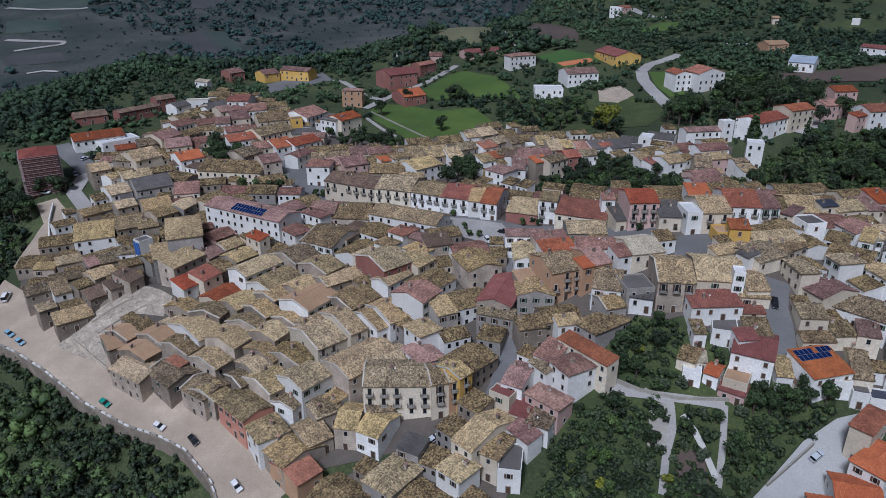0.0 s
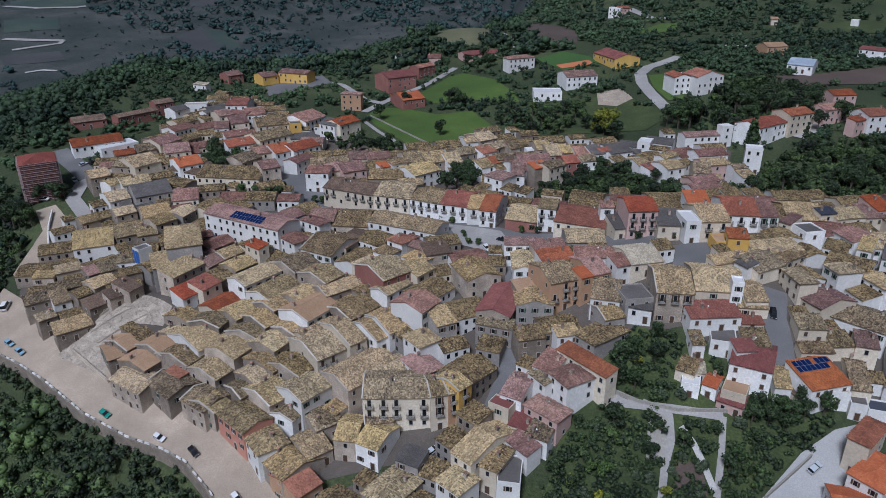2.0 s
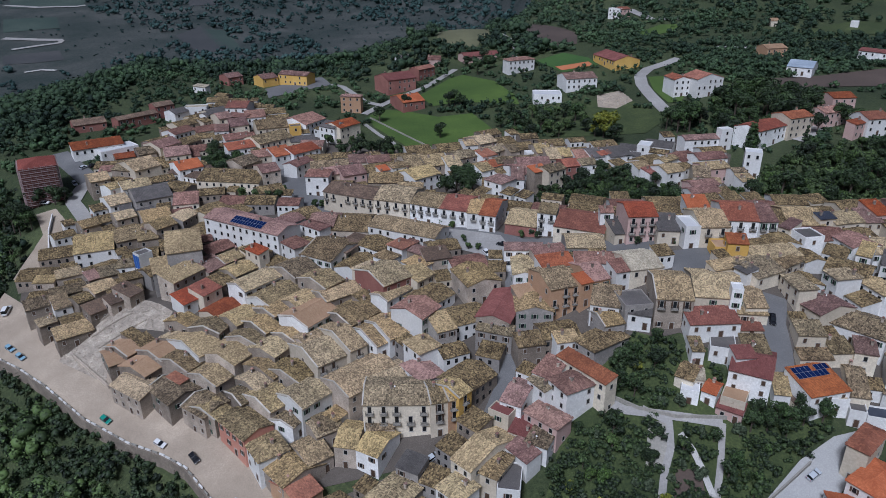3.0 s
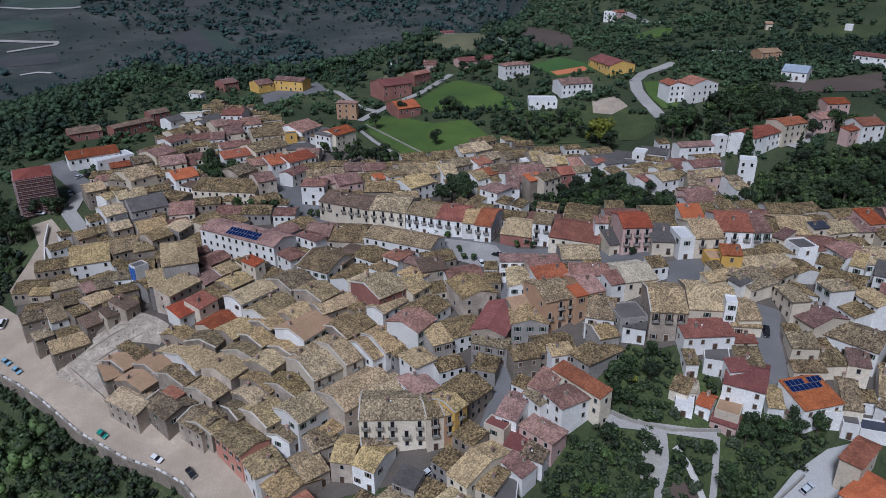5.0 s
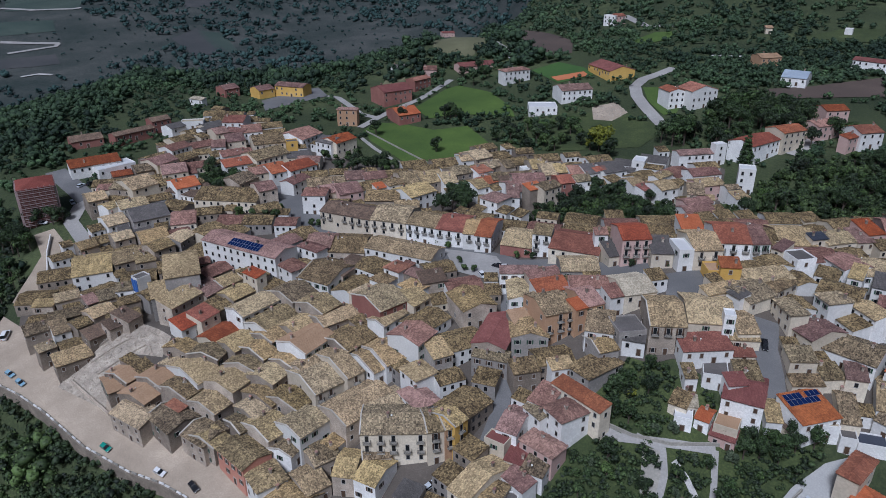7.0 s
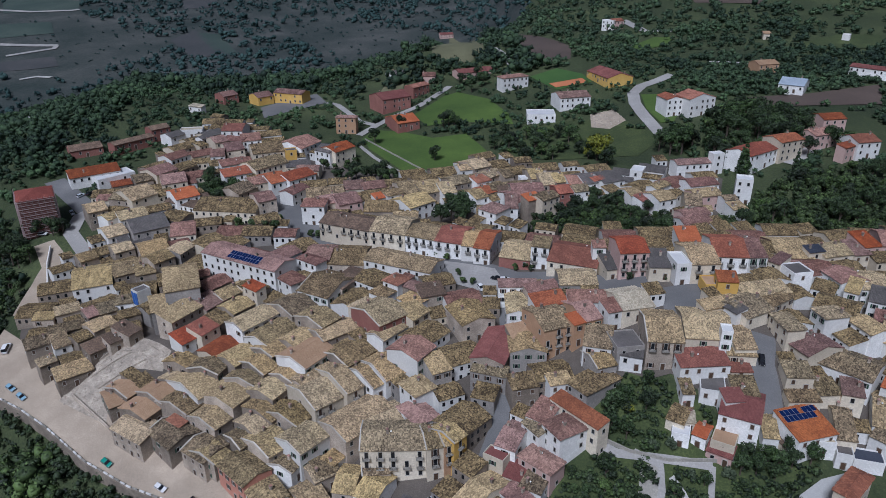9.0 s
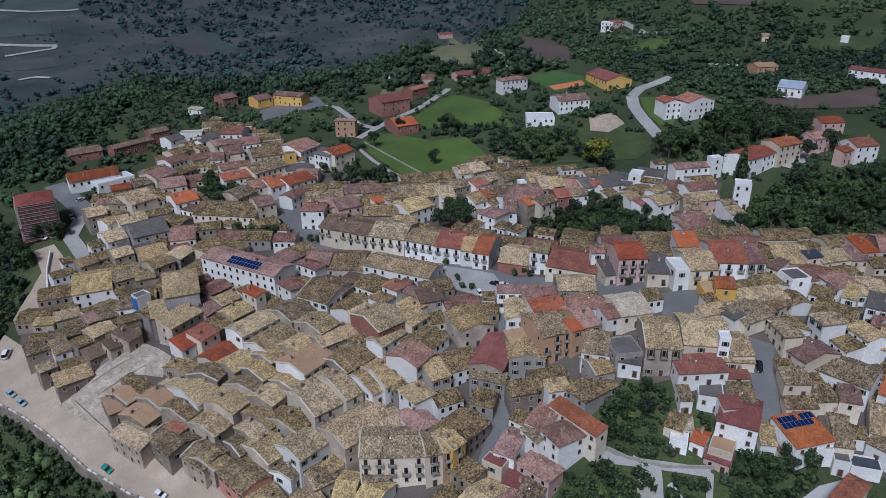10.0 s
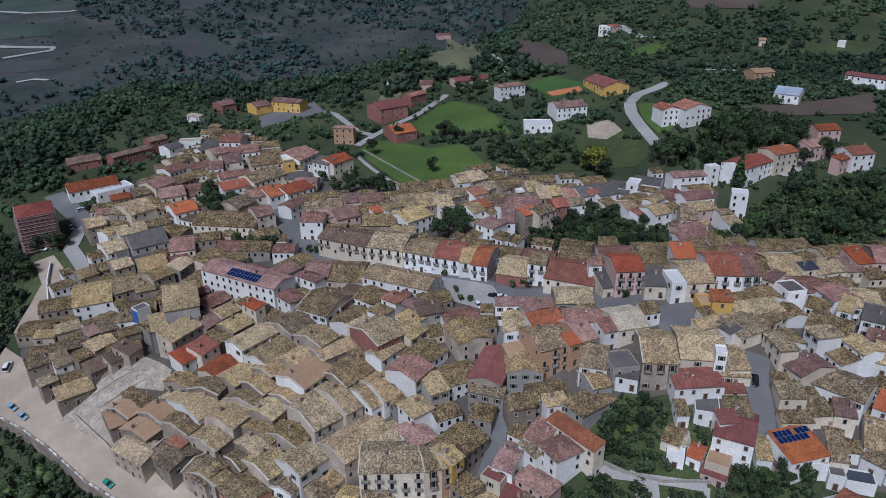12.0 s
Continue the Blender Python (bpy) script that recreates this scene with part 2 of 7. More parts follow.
def ground(x, y, inset=-1.5):
    """Height of the land: the town's hill, the drop to the west, the valley and the hills beyond."""
    x, y, inset = np.asarray(x, float) / SCALE, np.asarray(y, float) / SCALE, inset / SCALE
    a, b = np.clip(x, -220, 260) / 100, (np.clip(y, 85, 520) - 200) / 100
    n = COEF
    near = (n[0] + n[1] * a + n[2] * b + n[3] * a * a + n[4] * a * b + n[5] * b * b + n[6] * a ** 3 + n[7] * a * a * b + n[8] * a * b * b + n[9] * b ** 3)
    for k, (cx, cy, s) in enumerate(((55, 140, 28), (15, 265, 60), (60, 400, 80), (66, 98, 22), (-30, 150, 40))):
        near = near + n[10 + k] * np.exp(-((x - cx) ** 2 + (y - cy) ** 2) / (2 * s * s))
    out = np.maximum(np.interp(y, EDGE_Y, EDGE_X) + inset - x, 0) * 0.7
    cliff = smooth((165 - y) / 15)
    drop = cliff * 0.5 * smooth(out / 2.0) + 34 * (1 - np.exp(-out * (0.42 - 0.06 * cliff) / 34)) * 1.6
    near = near - drop
    west = -60 + 0.075 * np.maximum(y - 600, 0) + 10 * np.sin(x / 140) * np.sin(y / 190 + 1)
    east = 76 + 0.01 * (y - 450) + 4 * np.sin(x / 90 + y / 120)
    far = west + (east - west) * smooth((x - 25 - 0.1 * (y - 450)) / 120 + 0.5)
    z = SCALE * (near + (far - near) * smooth((y - 455 - 75 * smooth((x + 60) / 100)) / 170))
    for cx, cy, s, rise in KNOLLS:
        z = z + rise * np.exp(-((SCALE * x - cx) ** 2 + (SCALE * y - cy) ** 2) / (2 * s * s))
    return z


# ---- the land ----
def spaced(lo, hi, step0, centre, growth):
    """Positions that are close about the centre and grow apart away from it."""
    up, p, s = [], centre, step0
    while p < hi:
        up.append(p)
        s = step0 + max(0, p - centre - 120) * growth
        p += s
    down, p = [], centre
    while p > lo:
        s = step0 + max(0, centre - p - 120) * growth
        p -= s
        down.append(p)
    return np.array(down[::-1] + up + [hi])


def draped(mesh, xs, ys, lift, keep=None, inset=-1.5):
    """A sheet over the land on a grid."""
    gx, gy = np.meshgrid(xs, ys)
    gz = ground(gx, gy, inset) + lift
    n, w = len(mesh.v), len(xs)
    mesh.v += list(zip(gx.ravel().tolist(), gy.ravel().tolist(), gz.ravel().tolist()))
    for j in range(len(ys) - 1):
        for i in range(w - 1):
            if keep is None or keep(0.5 * (xs[i] + xs[i + 1]), 0.5 * (ys[j] + ys[j + 1])):
                a = n + j * w + i
                mesh.f.append((a, a + 1, a + 1 + w, a + w))


land = Mesh()
draped(land, spaced(-3300, 3300, 3.3, -40, 0.05), spaced(-800, 4800, 3.3, 230, 0.045), 0.0, None, 4.0)
land_ob = setting("ground", land, LAND, "dark green and brown scrubby land of hills and valley", "ground")
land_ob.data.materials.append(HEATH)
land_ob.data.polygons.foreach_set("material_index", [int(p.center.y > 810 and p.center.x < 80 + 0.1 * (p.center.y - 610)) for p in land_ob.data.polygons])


def inside(poly, x, y):
    hit = False
    for (x0, y0), (x1, y1) in zip(poly, poly[1:] + poly[:1]):
        if (y0 > y) != (y1 > y) and x < (x1 - x0) * (y - y0) / (y1 - y0) + x0:
            hit = not hit
    return hit


def clip_half(points, axis, limit, sign):
    """Cuts a convex outline along a grid line."""
    out = []
    for p, q in zip(points, points[1:] + points[:1]):
        a, b = sign * (p[axis] - limit), sign * (q[axis] - limit)
        if a >= 0:
            out.append(p)
        if (a >= 0) != (b >= 0):
            s = a / (a - b)
            out.append((p[0] + s * (q[0] - p[0]), p[1] + s * (q[1] - p[1])))
    return out


PATCHES = {}


def patch(name, poly, material, label, category, lift=0.25, step=4.0):
    """A piece of ground with its own cover, cut to its outline cell by cell."""
    mesh = Mesh()
    poly = list(poly)
    PATCHES[name] = poly
    tris = bmesh.new()
    face = tris.faces.new([tris.verts.new((*p, 0)) for p in poly])
    bmesh.ops.triangulate(tris, faces=[face])
    for f in tris.faces:
        tri = [(v.co.x, v.co.y) for v in f.verts]
        x0 = math.floor(min(p[0] for p in tri) / step)
        while x0 * step < max(p[0] for p in tri):
            strip = clip_half(clip_half(tri, 0, x0 * step, 1), 0, (x0 + 1) * step, -1)
            if len(strip) > 2:
                y0 = math.floor(min(p[1] for p in strip) / step)
                while y0 * step < max(p[1] for p in strip):
                    cell = clip_half(clip_half(strip, 1, y0 * step, 1), 1, (y0 + 1) * step, -1)
                    if len(cell) > 2:
                        cell = [(max(x, float(edge_x(y)) - 0.1) if y < 330 else x, y) for x, y in cell]
                        mesh.face(*[(x, y, float(ground(x, y)) + lift) for x, y in cell])
                    y0 += 1
            x0 += 1
    tris.free()
    return setting(name, mesh, material, label, category)


def along(points, step):
    """Points and directions at even steps along a line."""
    out = []
    for (x0, y0), (x1, y1) in zip(points, points[1:]):
        l = math.hypot(x1 - x0, y1 - y0)
        n = max(1, round(l / step))
        for i in range(n):
            out.append((x0 + (x1 - x0) * i / n, y0 + (y1 - y0) * i / n))
    out.append(points[-1])
    res = []
    for i, p in enumerate(out):
        a, b = out[max(i - 2, 0)], out[min(i + 2, len(out) - 1)]
        l = math.hypot(b[0] - a[0], b[1] - a[1]) or 1
        res.append((*p, (b[0] - a[0]) / l, (b[1] - a[1]) / l))
    return res


ROADS = []


def road(name, points, width, material, label, lift=0.4, step=3.0):
    mesh = Mesh()
    rows = along(points, step)
    ROADS.append((rows, width))
    cuts = (-0.5, -0.17, 0.17, 0.5)
    n = len(cuts)
    for x, y, dx, dy in rows:
        for c in cuts:
            px, py = x - dy * c * width, y + dx * c * width
            px = max(px, float(edge_x(py)) - 0.1) if py < 330 else px
            mesh.v.append((px, py, float(ground(px, py)) + lift))
    for i in range(len(rows) - 1):
        for j in range(n - 1):
            a = i * n + j
            mesh.f.append((a, a + 1, a + 1 + n, a + n)[::-1])
    return setting(name, mesh, material, label, "road")


patch("pavement", ((-150, 271), (-143, 296), (-163, 313), (-148, 346), (-135, 434), (-107, 417), (-77, 383), (-37, 344), (3, 340), (27, 357), (54, 337), (92, 322), (119, 335), (129, 307), (110, 261), (138, 252), (180, 251), (156, 193), (118, 140), (84, 152), (65, 169), (46, 167), (34, 149), (19, 146), (-40, 138), (-86, 164), (-143, 207), (-152, 231)), COBBLE, "worn grey-brown cobbled ground between the houses", "pavement", 0.2)
patch("pavement_south", ((24, 153), (20, 140), (15, 128), (5, 121), (-24, 123), (-42, 131)), COBBLE, "worn cobbled ground by the southern houses", "pavement", 0.24)
patch("square", ((71, 203), (83, 205), (81, 189), (68, 188)), ASPHALT, "dark paved square with pale bands", "square", 0.5)
patch("plaza", ((2, 244), (21, 234), (24, 221), (18, 217), (6, 225)), PALE_ROAD, "pale paved plaza beside the main street", "square", 0.52)
patch("field_1", ((-42, 393), (-36, 407), (-21, 403), (-2, 390), (17, 393), (26, 368), (30, 350), (20, 335), (4, 330), (-9, 334), (-22, 354), (-36, 377)), GRASS, "bright green mown meadow behind the town", "field", 0.25)
patch("field_2", ((-14, 430), (5, 462), (14, 467), (33, 448), (43, 418), (44, 401), (27, 409), (8, 413), (-5, 409)), GRASS, "green sloping meadow by the red houses", "field", 0.25)
patch("field_3", ((123, 429), (136, 427), (136, 411), (134, 392), (129, 382), (122, 382), (120, 405)), GRASS, "grass verge beside the curving road", "field", 0.25)
patch("field_4", ((143, 540), (166, 563), (181, 558), (169, 536), (147, 526)), GRASS, "green playing field on the hill", "field", 0.4)
patch("field_5", ((71, 718), (90, 640), (103, 560), (96, 520), (77, 515), (65, 546)), PLOUGH, "brown ploughed field on the ridge", "field", 0.4)
patch("field_6", ((173, 410), (215, 411), (262, 422), (244, 388), (209, 391), (174, 395)), PLOUGH, "dark ploughed field on the eastern slope", "field", 0.3)
patch("field_7", ((230, 689), (283, 656), (273, 622), (228, 658)), PLOUGH, "brown ploughed field far up the hill", "field", 0.6)
patch("sports_ground", ((63, 484), (83, 498), (97, 480), (100, 461), (76, 452)), COURT, "green sports ground", "court", 0.35)
patch("tennis_court", ((73, 465), (95, 470), (97, 460), (76, 456)), CLAY, "orange clay tennis court", "court", 0.6)
patch("yard", ((88, 404), (102, 408), (105, 390), (94, 380), (85, 385)), PAVING, "pale gravel yard with rubble", "yard", 0.35)
patch("car_park", ((-114, 462), (-98, 487), (-83, 498), (-72, 469), (-98, 446), (-106, 436)), ASPHALT, "dark asphalt car park of the yellow houses", "car park", 0.35)
patch("parking", ((68, 122), (72, 125), (86, 136), (96, 141), (102, 142), (100, 134), (90, 126), (82, 120)), LOT, "worn grey asphalt yard beside the road", "parking", 0.35)
road("road_1", ((-161, 220), (-149, 212), (-136, 199), (-120, 188), (-102, 174), (-87, 165), (-73, 157), (-62, 150), (-52, 140), (-43, 130)), 16.2, PAVING, "broad dusty road above the retaining wall", 0.32)
road("road_2", ((-186, 334), (-170, 318), (-158, 306)), 9.5, ASPHALT, "grey asphalt road by the scaffolded building")
road("road_3", ((-157, 305), (-160, 301), (-158, 287), (-145, 271), (-140, 263)), 6.1, PALE_ROAD, "pale lane down to the old town")
road("road_4", ((-87, 353), (-78, 336), (-71, 317), (-63, 293), (-55, 279), (-39, 266), (-15, 252), (2, 242), (17, 233), (26, 225), (41, 222), (55, 211), (71, 205)), 12.2, ASPHALT, "main street of the town, grey asphalt", 0.45)
road("road_5", ((118, 362), (117, 378), (116, 397), (116, 415), (119, 432), (127, 444), (139, 452), (151, 462)), 7.0, PALE_ROAD, "pale curving road up the hill")
road("road_6", ((-44, 399), (-35, 415), (-26, 429), (-11, 446), (9, 480)), 4.6, PALE_ROAD, "pale lane past the red houses")
road("road_7", ((-856, 1434), (-787, 1427), (-737, 1427)), 15.0, PALE_ROAD, "pale track on the far hillside", 1.4, 15.0)
road("road_8", ((-800, 1358), (-765, 1383), (-733, 1406), (-737, 1427)), 11.0, PALE_ROAD, "pale track on the far hillside", 1.4, 15.0)
road("road_9", ((-1028, 1757), (-928, 1716), (-843, 1728), (-830, 1744)), 15.0, PALE_ROAD, "pale track high on the far hillside", 1.4, 15.0)
road("road_14", ((-701, 1211), (-678, 1224), (-650, 1216)), 8.0, GRAVEL, "pale track above the valley woods", 1.5, 15.0)
road("road_15", ((-274, 453), (-272, 463), (-271, 478)), 7.0, GRAVEL, "pale lane in the valley", 1.2, 15.0)
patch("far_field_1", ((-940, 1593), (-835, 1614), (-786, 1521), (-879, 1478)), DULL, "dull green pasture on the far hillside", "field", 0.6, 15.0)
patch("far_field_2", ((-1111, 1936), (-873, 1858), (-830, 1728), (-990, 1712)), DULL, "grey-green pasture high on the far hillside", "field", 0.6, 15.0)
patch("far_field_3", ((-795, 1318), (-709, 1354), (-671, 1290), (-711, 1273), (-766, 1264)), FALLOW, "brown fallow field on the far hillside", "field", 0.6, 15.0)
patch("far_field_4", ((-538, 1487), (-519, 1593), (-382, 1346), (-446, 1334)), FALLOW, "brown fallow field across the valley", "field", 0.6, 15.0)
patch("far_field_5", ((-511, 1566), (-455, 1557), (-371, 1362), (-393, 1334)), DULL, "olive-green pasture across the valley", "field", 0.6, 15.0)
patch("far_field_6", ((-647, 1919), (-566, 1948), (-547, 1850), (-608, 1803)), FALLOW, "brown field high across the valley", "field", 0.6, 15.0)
patch("pasture_1", ((34, 374), (50, 396), (78, 398), (104, 391), (118, 362), (100, 342), (67, 346), (40, 352)), VERGE, "rough orchard grass below the hill road", "field", 0.25)
patch("pasture_2", ((255, 515), (294, 531), (317, 523), (302, 494), (256, 501)), VERGE, "green pasture on the eastern hill", "field", 0.4)
patch("pasture_3", ((165, 390), (192, 387), (198, 374), (163, 367)), VERGE, "rough grass beside the ploughed field", "field", 0.22)
patch("site_ground", ((-157, 234), (-158, 248), (-159, 262), (-169, 277), (-163, 282), (-155, 273), (-150, 256), (-148, 243), (-150, 230)), PAVING, "bare dusty ground of the building site", "ground", 0.3, 2.5)
patch("garden_ground", ((21, 122), (33, 153), (42, 167), (54, 171), (69, 163), (78, 149), (97, 147), (97, 144), (70, 125), (62, 119)), VERGE, "overgrown green garden below the houses", "garden", 0.34, 2.5)
patch("olive_slope", ((-3, 562), (27, 1498), (76, 1305), (35, 540), (24, 520), (6, 525), (-3, 541)), DRY, "pale dry grass slope dotted with olive trees", "field", 0.3)
patch("dirt_yard", ((-38, 482), (-34, 510), (-22, 498), (-23, 476), (-32, 466)), DRY, "bare pale ground behind the old farmhouse", "yard", 0.3)
road("road_16", ((53, 501), (52, 518), (50, 539), (44, 556)), 4.0, PALE_ROAD, "pale lane up the ridge", 0.5, 5.0)
road("road_17", ((182, 484), (195, 479), (209, 473)), 3.5, GRAVEL, "pale farm track on the hill", 0.6, 5.0)
road("road_18", ((-72, 469), (-64, 461), (-46, 423), (-35, 414)), 4.0, PALE_ROAD, "white wall and lane by the car park", 0.5, 3.0)
road("road_10", ((162, 644), (166, 588), (185, 578)), 6.8, PALE_ROAD, "pale lane by the hill farm", 0.5, 5.0)
road("road_11", ((87, 153), (89, 162), (90, 170), (93, 177), (94, 180)), 7.4, ASPHALT, "narrow street between the eastern houses")
road("road_12", ((186, 343), (183, 334), (171, 324), (162, 317)), 6.8, PALE_ROAD, "pale lane by the eastern villas")
road("road_13", ((23, 221), (22, 192), (20, 175), (17, 163), (13, 154)), 4.7, ASPHALT, "dark narrow street down through the old town")
patch("rubble_ground", ((-117, 201), (-114, 203), (-99, 210), (-86, 200), (-87, 193), (-98, 196), (-103, 190), (-101, 179), (-121, 191)), RUBBLE, "pale stony rubble terrace of the ruins", "ruins", 0.4)
patch("garden_terrace", ((52, 147), (57, 146), (57, 142), (54, 135), (49, 136)), CONCRETE, "grey concrete garden terrace", "terrace", 0.5, 2.0)
patch("garden_bed", ((56, 135), (62, 135), (61, 124), (53, 125)), PLOUGH, "dry brown garden soil", "garden", 0.4, 2.0)
road("garden_path_1", ((51, 150), (57, 146), (56, 140), (53, 134), (50, 125)), 1.8, PALE_ROAD, "pale garden path", 0.6, 1.5)
road("garden_path_2", ((70, 145), (67, 136), (63, 126)), 1.6, PALE_ROAD, "pale garden path between the beds", 0.6, 1.5)
road("garden_path_3", ((41, 154), (47, 150), (56, 148), (70, 145)), 2.2, PALE_ROAD, "path along the garden wall", 0.6, 1.5)
road("garden_steps", ((59, 143), (61, 139), (62, 135), (63, 128)), 1.6, GRAVEL, "white garden steps", 0.9, 1.5)
road("field_path", ((-42, 382), (-33, 365), (-22, 348), (-5, 332)), 2.2, PALE_ROAD, "pale path along the meadow wall", 0.5)



# ---- the retaining wall of the western road ----
def retaining_wall():
    rows = along([(float(edge_x(y)), float(y)) for y in (111, 128, 139, 148.5, 153, 158, 168, 182, 190, 198, 223)], 2.5)
    wall, ob = Mesh(), None
    for (x0, y0, ax, ay), (x1, y1, bx, by) in zip(rows, rows[1:]):
        z0, z1 = float(ground(x0, y0)), float(ground(x1, y1))
        a, b = (-ay, ax), (-by, bx)
        base = [(x0 + a[0] * 1.3, y0 + a[1] * 1.3, z0 - 8), (x0 - a[0] * 0.3, y0 - a[1] * 0.3, z0 - 8), (x1 - b[0] * 0.3, y1 - b[1] * 0.3, z1 - 8), (x1 + b[0] * 1.3, y1 + b[1] * 1.3, z1 - 8)]
        top = [(x0 + a[0] * 0.9, y0 + a[1] * 0.9, z0 + 0.5), (x0 - a[0] * 0.1, y0 - a[1] * 0.1, z0 + 0.5), (x1 - b[0] * 0.1, y1 - b[1] * 0.1, z1 + 0.5), (x1 + b[0] * 0.9, y1 + b[1] * 0.9, z1 + 0.5)]
        wall.prism(base, top)
    ob = setting("retaining_wall", wall, MASONRY, "weathered grey-brown retaining wall below the road", "wall")
    block = Mesh()
    block.prism([(-0.95, -0.2, 0), (0.95, -0.2, 0), (0.95, 0.2, 0), (-0.95, 0.2, 0)], [(-0.9, -0.16, 0.5), (0.9, -0.16, 0.5), (0.9, 0.16, 0.5), (-0.9, 0.16, 0.5)])
    pale, dark = block.data("parapet_block", WALLS["w"]), block.data("parapet_block", CONCRETE)
    for k, (x, y, dx, dy) in enumerate(rows[:-1]):
        piece = new("parapet_block", dark if k % 3 == 2 else pale)
        piece.parent = ob
        piece.matrix_local = pose(x - dy * 0.35, y + dx * 0.35, float(ground(x, y)) + 0.48, 0, 0, math.degrees(math.atan2(dy, dx)))


retaining_wall()

# ---- houses ----
window_frame = Mesh()
for box in ((-0.55, -0.07, -0.06, -0.43, 0.02, 1.36), (0.43, -0.07, -0.06, 0.55, 0.02, 1.36), (-0.55, -0.07, 1.3, 0.55, 0.02, 1.42), (-0.62, -0.16, -0.12, 0.62, 0.02, -0.02)):
    window_frame.box(*box)
pane = Mesh()
pane.box(-0.43, -0.035, 0, 0.43, 0.01, 1.3)
shutter = Mesh()
shutter.box(-0.22, -0.10, -0.02, 0.22, -0.04, 1.34)
for i in range(4):
    shutter.box(-0.16, -0.115, 0.1 + i * 0.3, 0.16, -0.09, 0.3 + i * 0.3)
closed = Mesh()
closed.box(-0.43, -0.06, 0, 0.43, -0.02, 1.3)
closed.box(-0.02, -0.075, 0, 0.02, -0.05, 1.3)
door_leaf = Mesh()
door_leaf.box(-0.55, -0.06, 0, 0.55, 0.02, 2.15)
door_leaf.box(-0.02, -0.08, 0, 0.02, -0.05, 2.15)
door_frame = Mesh()
for box in ((-0.72, -0.1, 0, -0.55, 0.03, 2.3), (0.55, -0.1, 0, 0.72, 0.03, 2.3), (-0.72, -0.1, 2.15, 0.72, 0.03, 2.32)):
    door_frame.box(*box)


def railing_mesh():
    """A wrought railing round three sides of a balcony, welded into one piece."""
    line = [(-1.0, 0.0), (-1.0, -0.82), (1.0, -0.82), (1.0, 0.0)]
    stops = []
    for k, ((xa, ya), (xb, yb)) in enumerate(zip(line, line[1:])):
        n = 8 if k == 1 else 3
        for q in range(n):
            for w in (0.0, 0.14):
                f = (q + w) / n
                stops.append((xa + (xb - xa) * f, ya + (yb - ya) * f))
    stops += [(0.999, -0.012), (1.0, 0.0)]
    heights = (0.0, 0.04, 0.95, 1.0)
    cells = {(i, r) for i in range(len(stops) - 1) for r in range(3) if r != 1 or i % 2 == 0}
    mesh, known = Mesh(), {}

    def corner(i, r, back):
        if (i, r, back) not in known:
            known[i, r, back] = len(mesh.v)
            x, y = stops[i]
            mesh.v.append((x * (0.965 if back else 1.0), y * (0.955 if back else 1.0), heights[r]))
        return known[i, r, back]

    for i, r in sorted(cells):
        for back in (0, 1):
            mesh.f.append((corner(i, r, back), corner(i + 1, r, back), corner(i + 1, r + 1, back), corner(i, r + 1, back)))
        for di, dr, a, b in ((-1, 0, (i, r), (i, r + 1)), (1, 0, (i + 1, r), (i + 1, r + 1)), (0, -1, (i, r), (i + 1, r)), (0, 1, (i, r + 1), (i + 1, r + 1))):
            if (i + di, r + dr) not in cells:
                mesh.f.append((corner(*a, 0), corner(*b, 0), corner(*b, 1), corner(*a, 1)))
    return mesh


rail = railing_mesh()
slab = Mesh()
slab.box(-1.05, -0.9, -0.14, 1.05, 0.02, 0.0)
stack = Mesh()
stack.box(-0.32, -0.32, -0.8, 0.32, 0.32, 0.95)
stack.box(-0.42, -0.42, 0.95, 0.42, 0.42, 1.05)
cowl = Mesh()
cowl.box(-0.25, -0.25, 1.05, -0.15, 0.25, 1.3)
cowl.box(0.15, -0.25, 1.05, 0.25, 0.25, 1.3)
cowl.prism([(-0.4, -0.4, 1.3), (0.4, -0.4, 1.3), (0.4, 0.4, 1.3), (-0.4, 0.4, 1.3)], [(-0.05, -0.4, 1.5), (0.05, -0.4, 1.5), (0.05, 0.4, 1.5), (-0.05, 0.4, 1.5)])
dish = Mesh()
dish.prism([(0.42 * math.cos(a), -0.25 + 0.1 * math.sin(a), 1.2 + 0.42 * math.sin(a)) for a in np.arange(0, 6.2, 0.63)], [(0.3 * math.cos(a), -0.14 + 0.08 * math.sin(a), 1.2 + 0.3 * math.sin(a)) for a in np.arange(0, 6.2, 0.63)])
dish.tube((0, -0.05, -0.3), (0, -0.15, 1.15), 0.035, 0.03, 5)
DATA = {"frame": window_frame.data("window", STONE_TRIM), "pane": pane.data("pane", GLASS), "brown": shutter.data("shutter", WOOD_BROWN), "green": shutter.data("shutter", WOOD_GREEN),
        "closed": closed.data("shutter", WOOD_BROWN), "door": door_leaf.data("door", WOOD_BROWN), "door_frame": door_frame.data("frame", STONE_TRIM), "rail": rail.data("railing", IRON),
        "slab": slab.data("balcony", CONCRETE), "dish": dish.data("satellite_dish", WALLS["w"]), "stack": stack.data("chimney", WALLS["k"]), "cowl": cowl.data("cowl", ROOFS["p"])}
FOOTPRINTS = []


COARSE = [1.0]


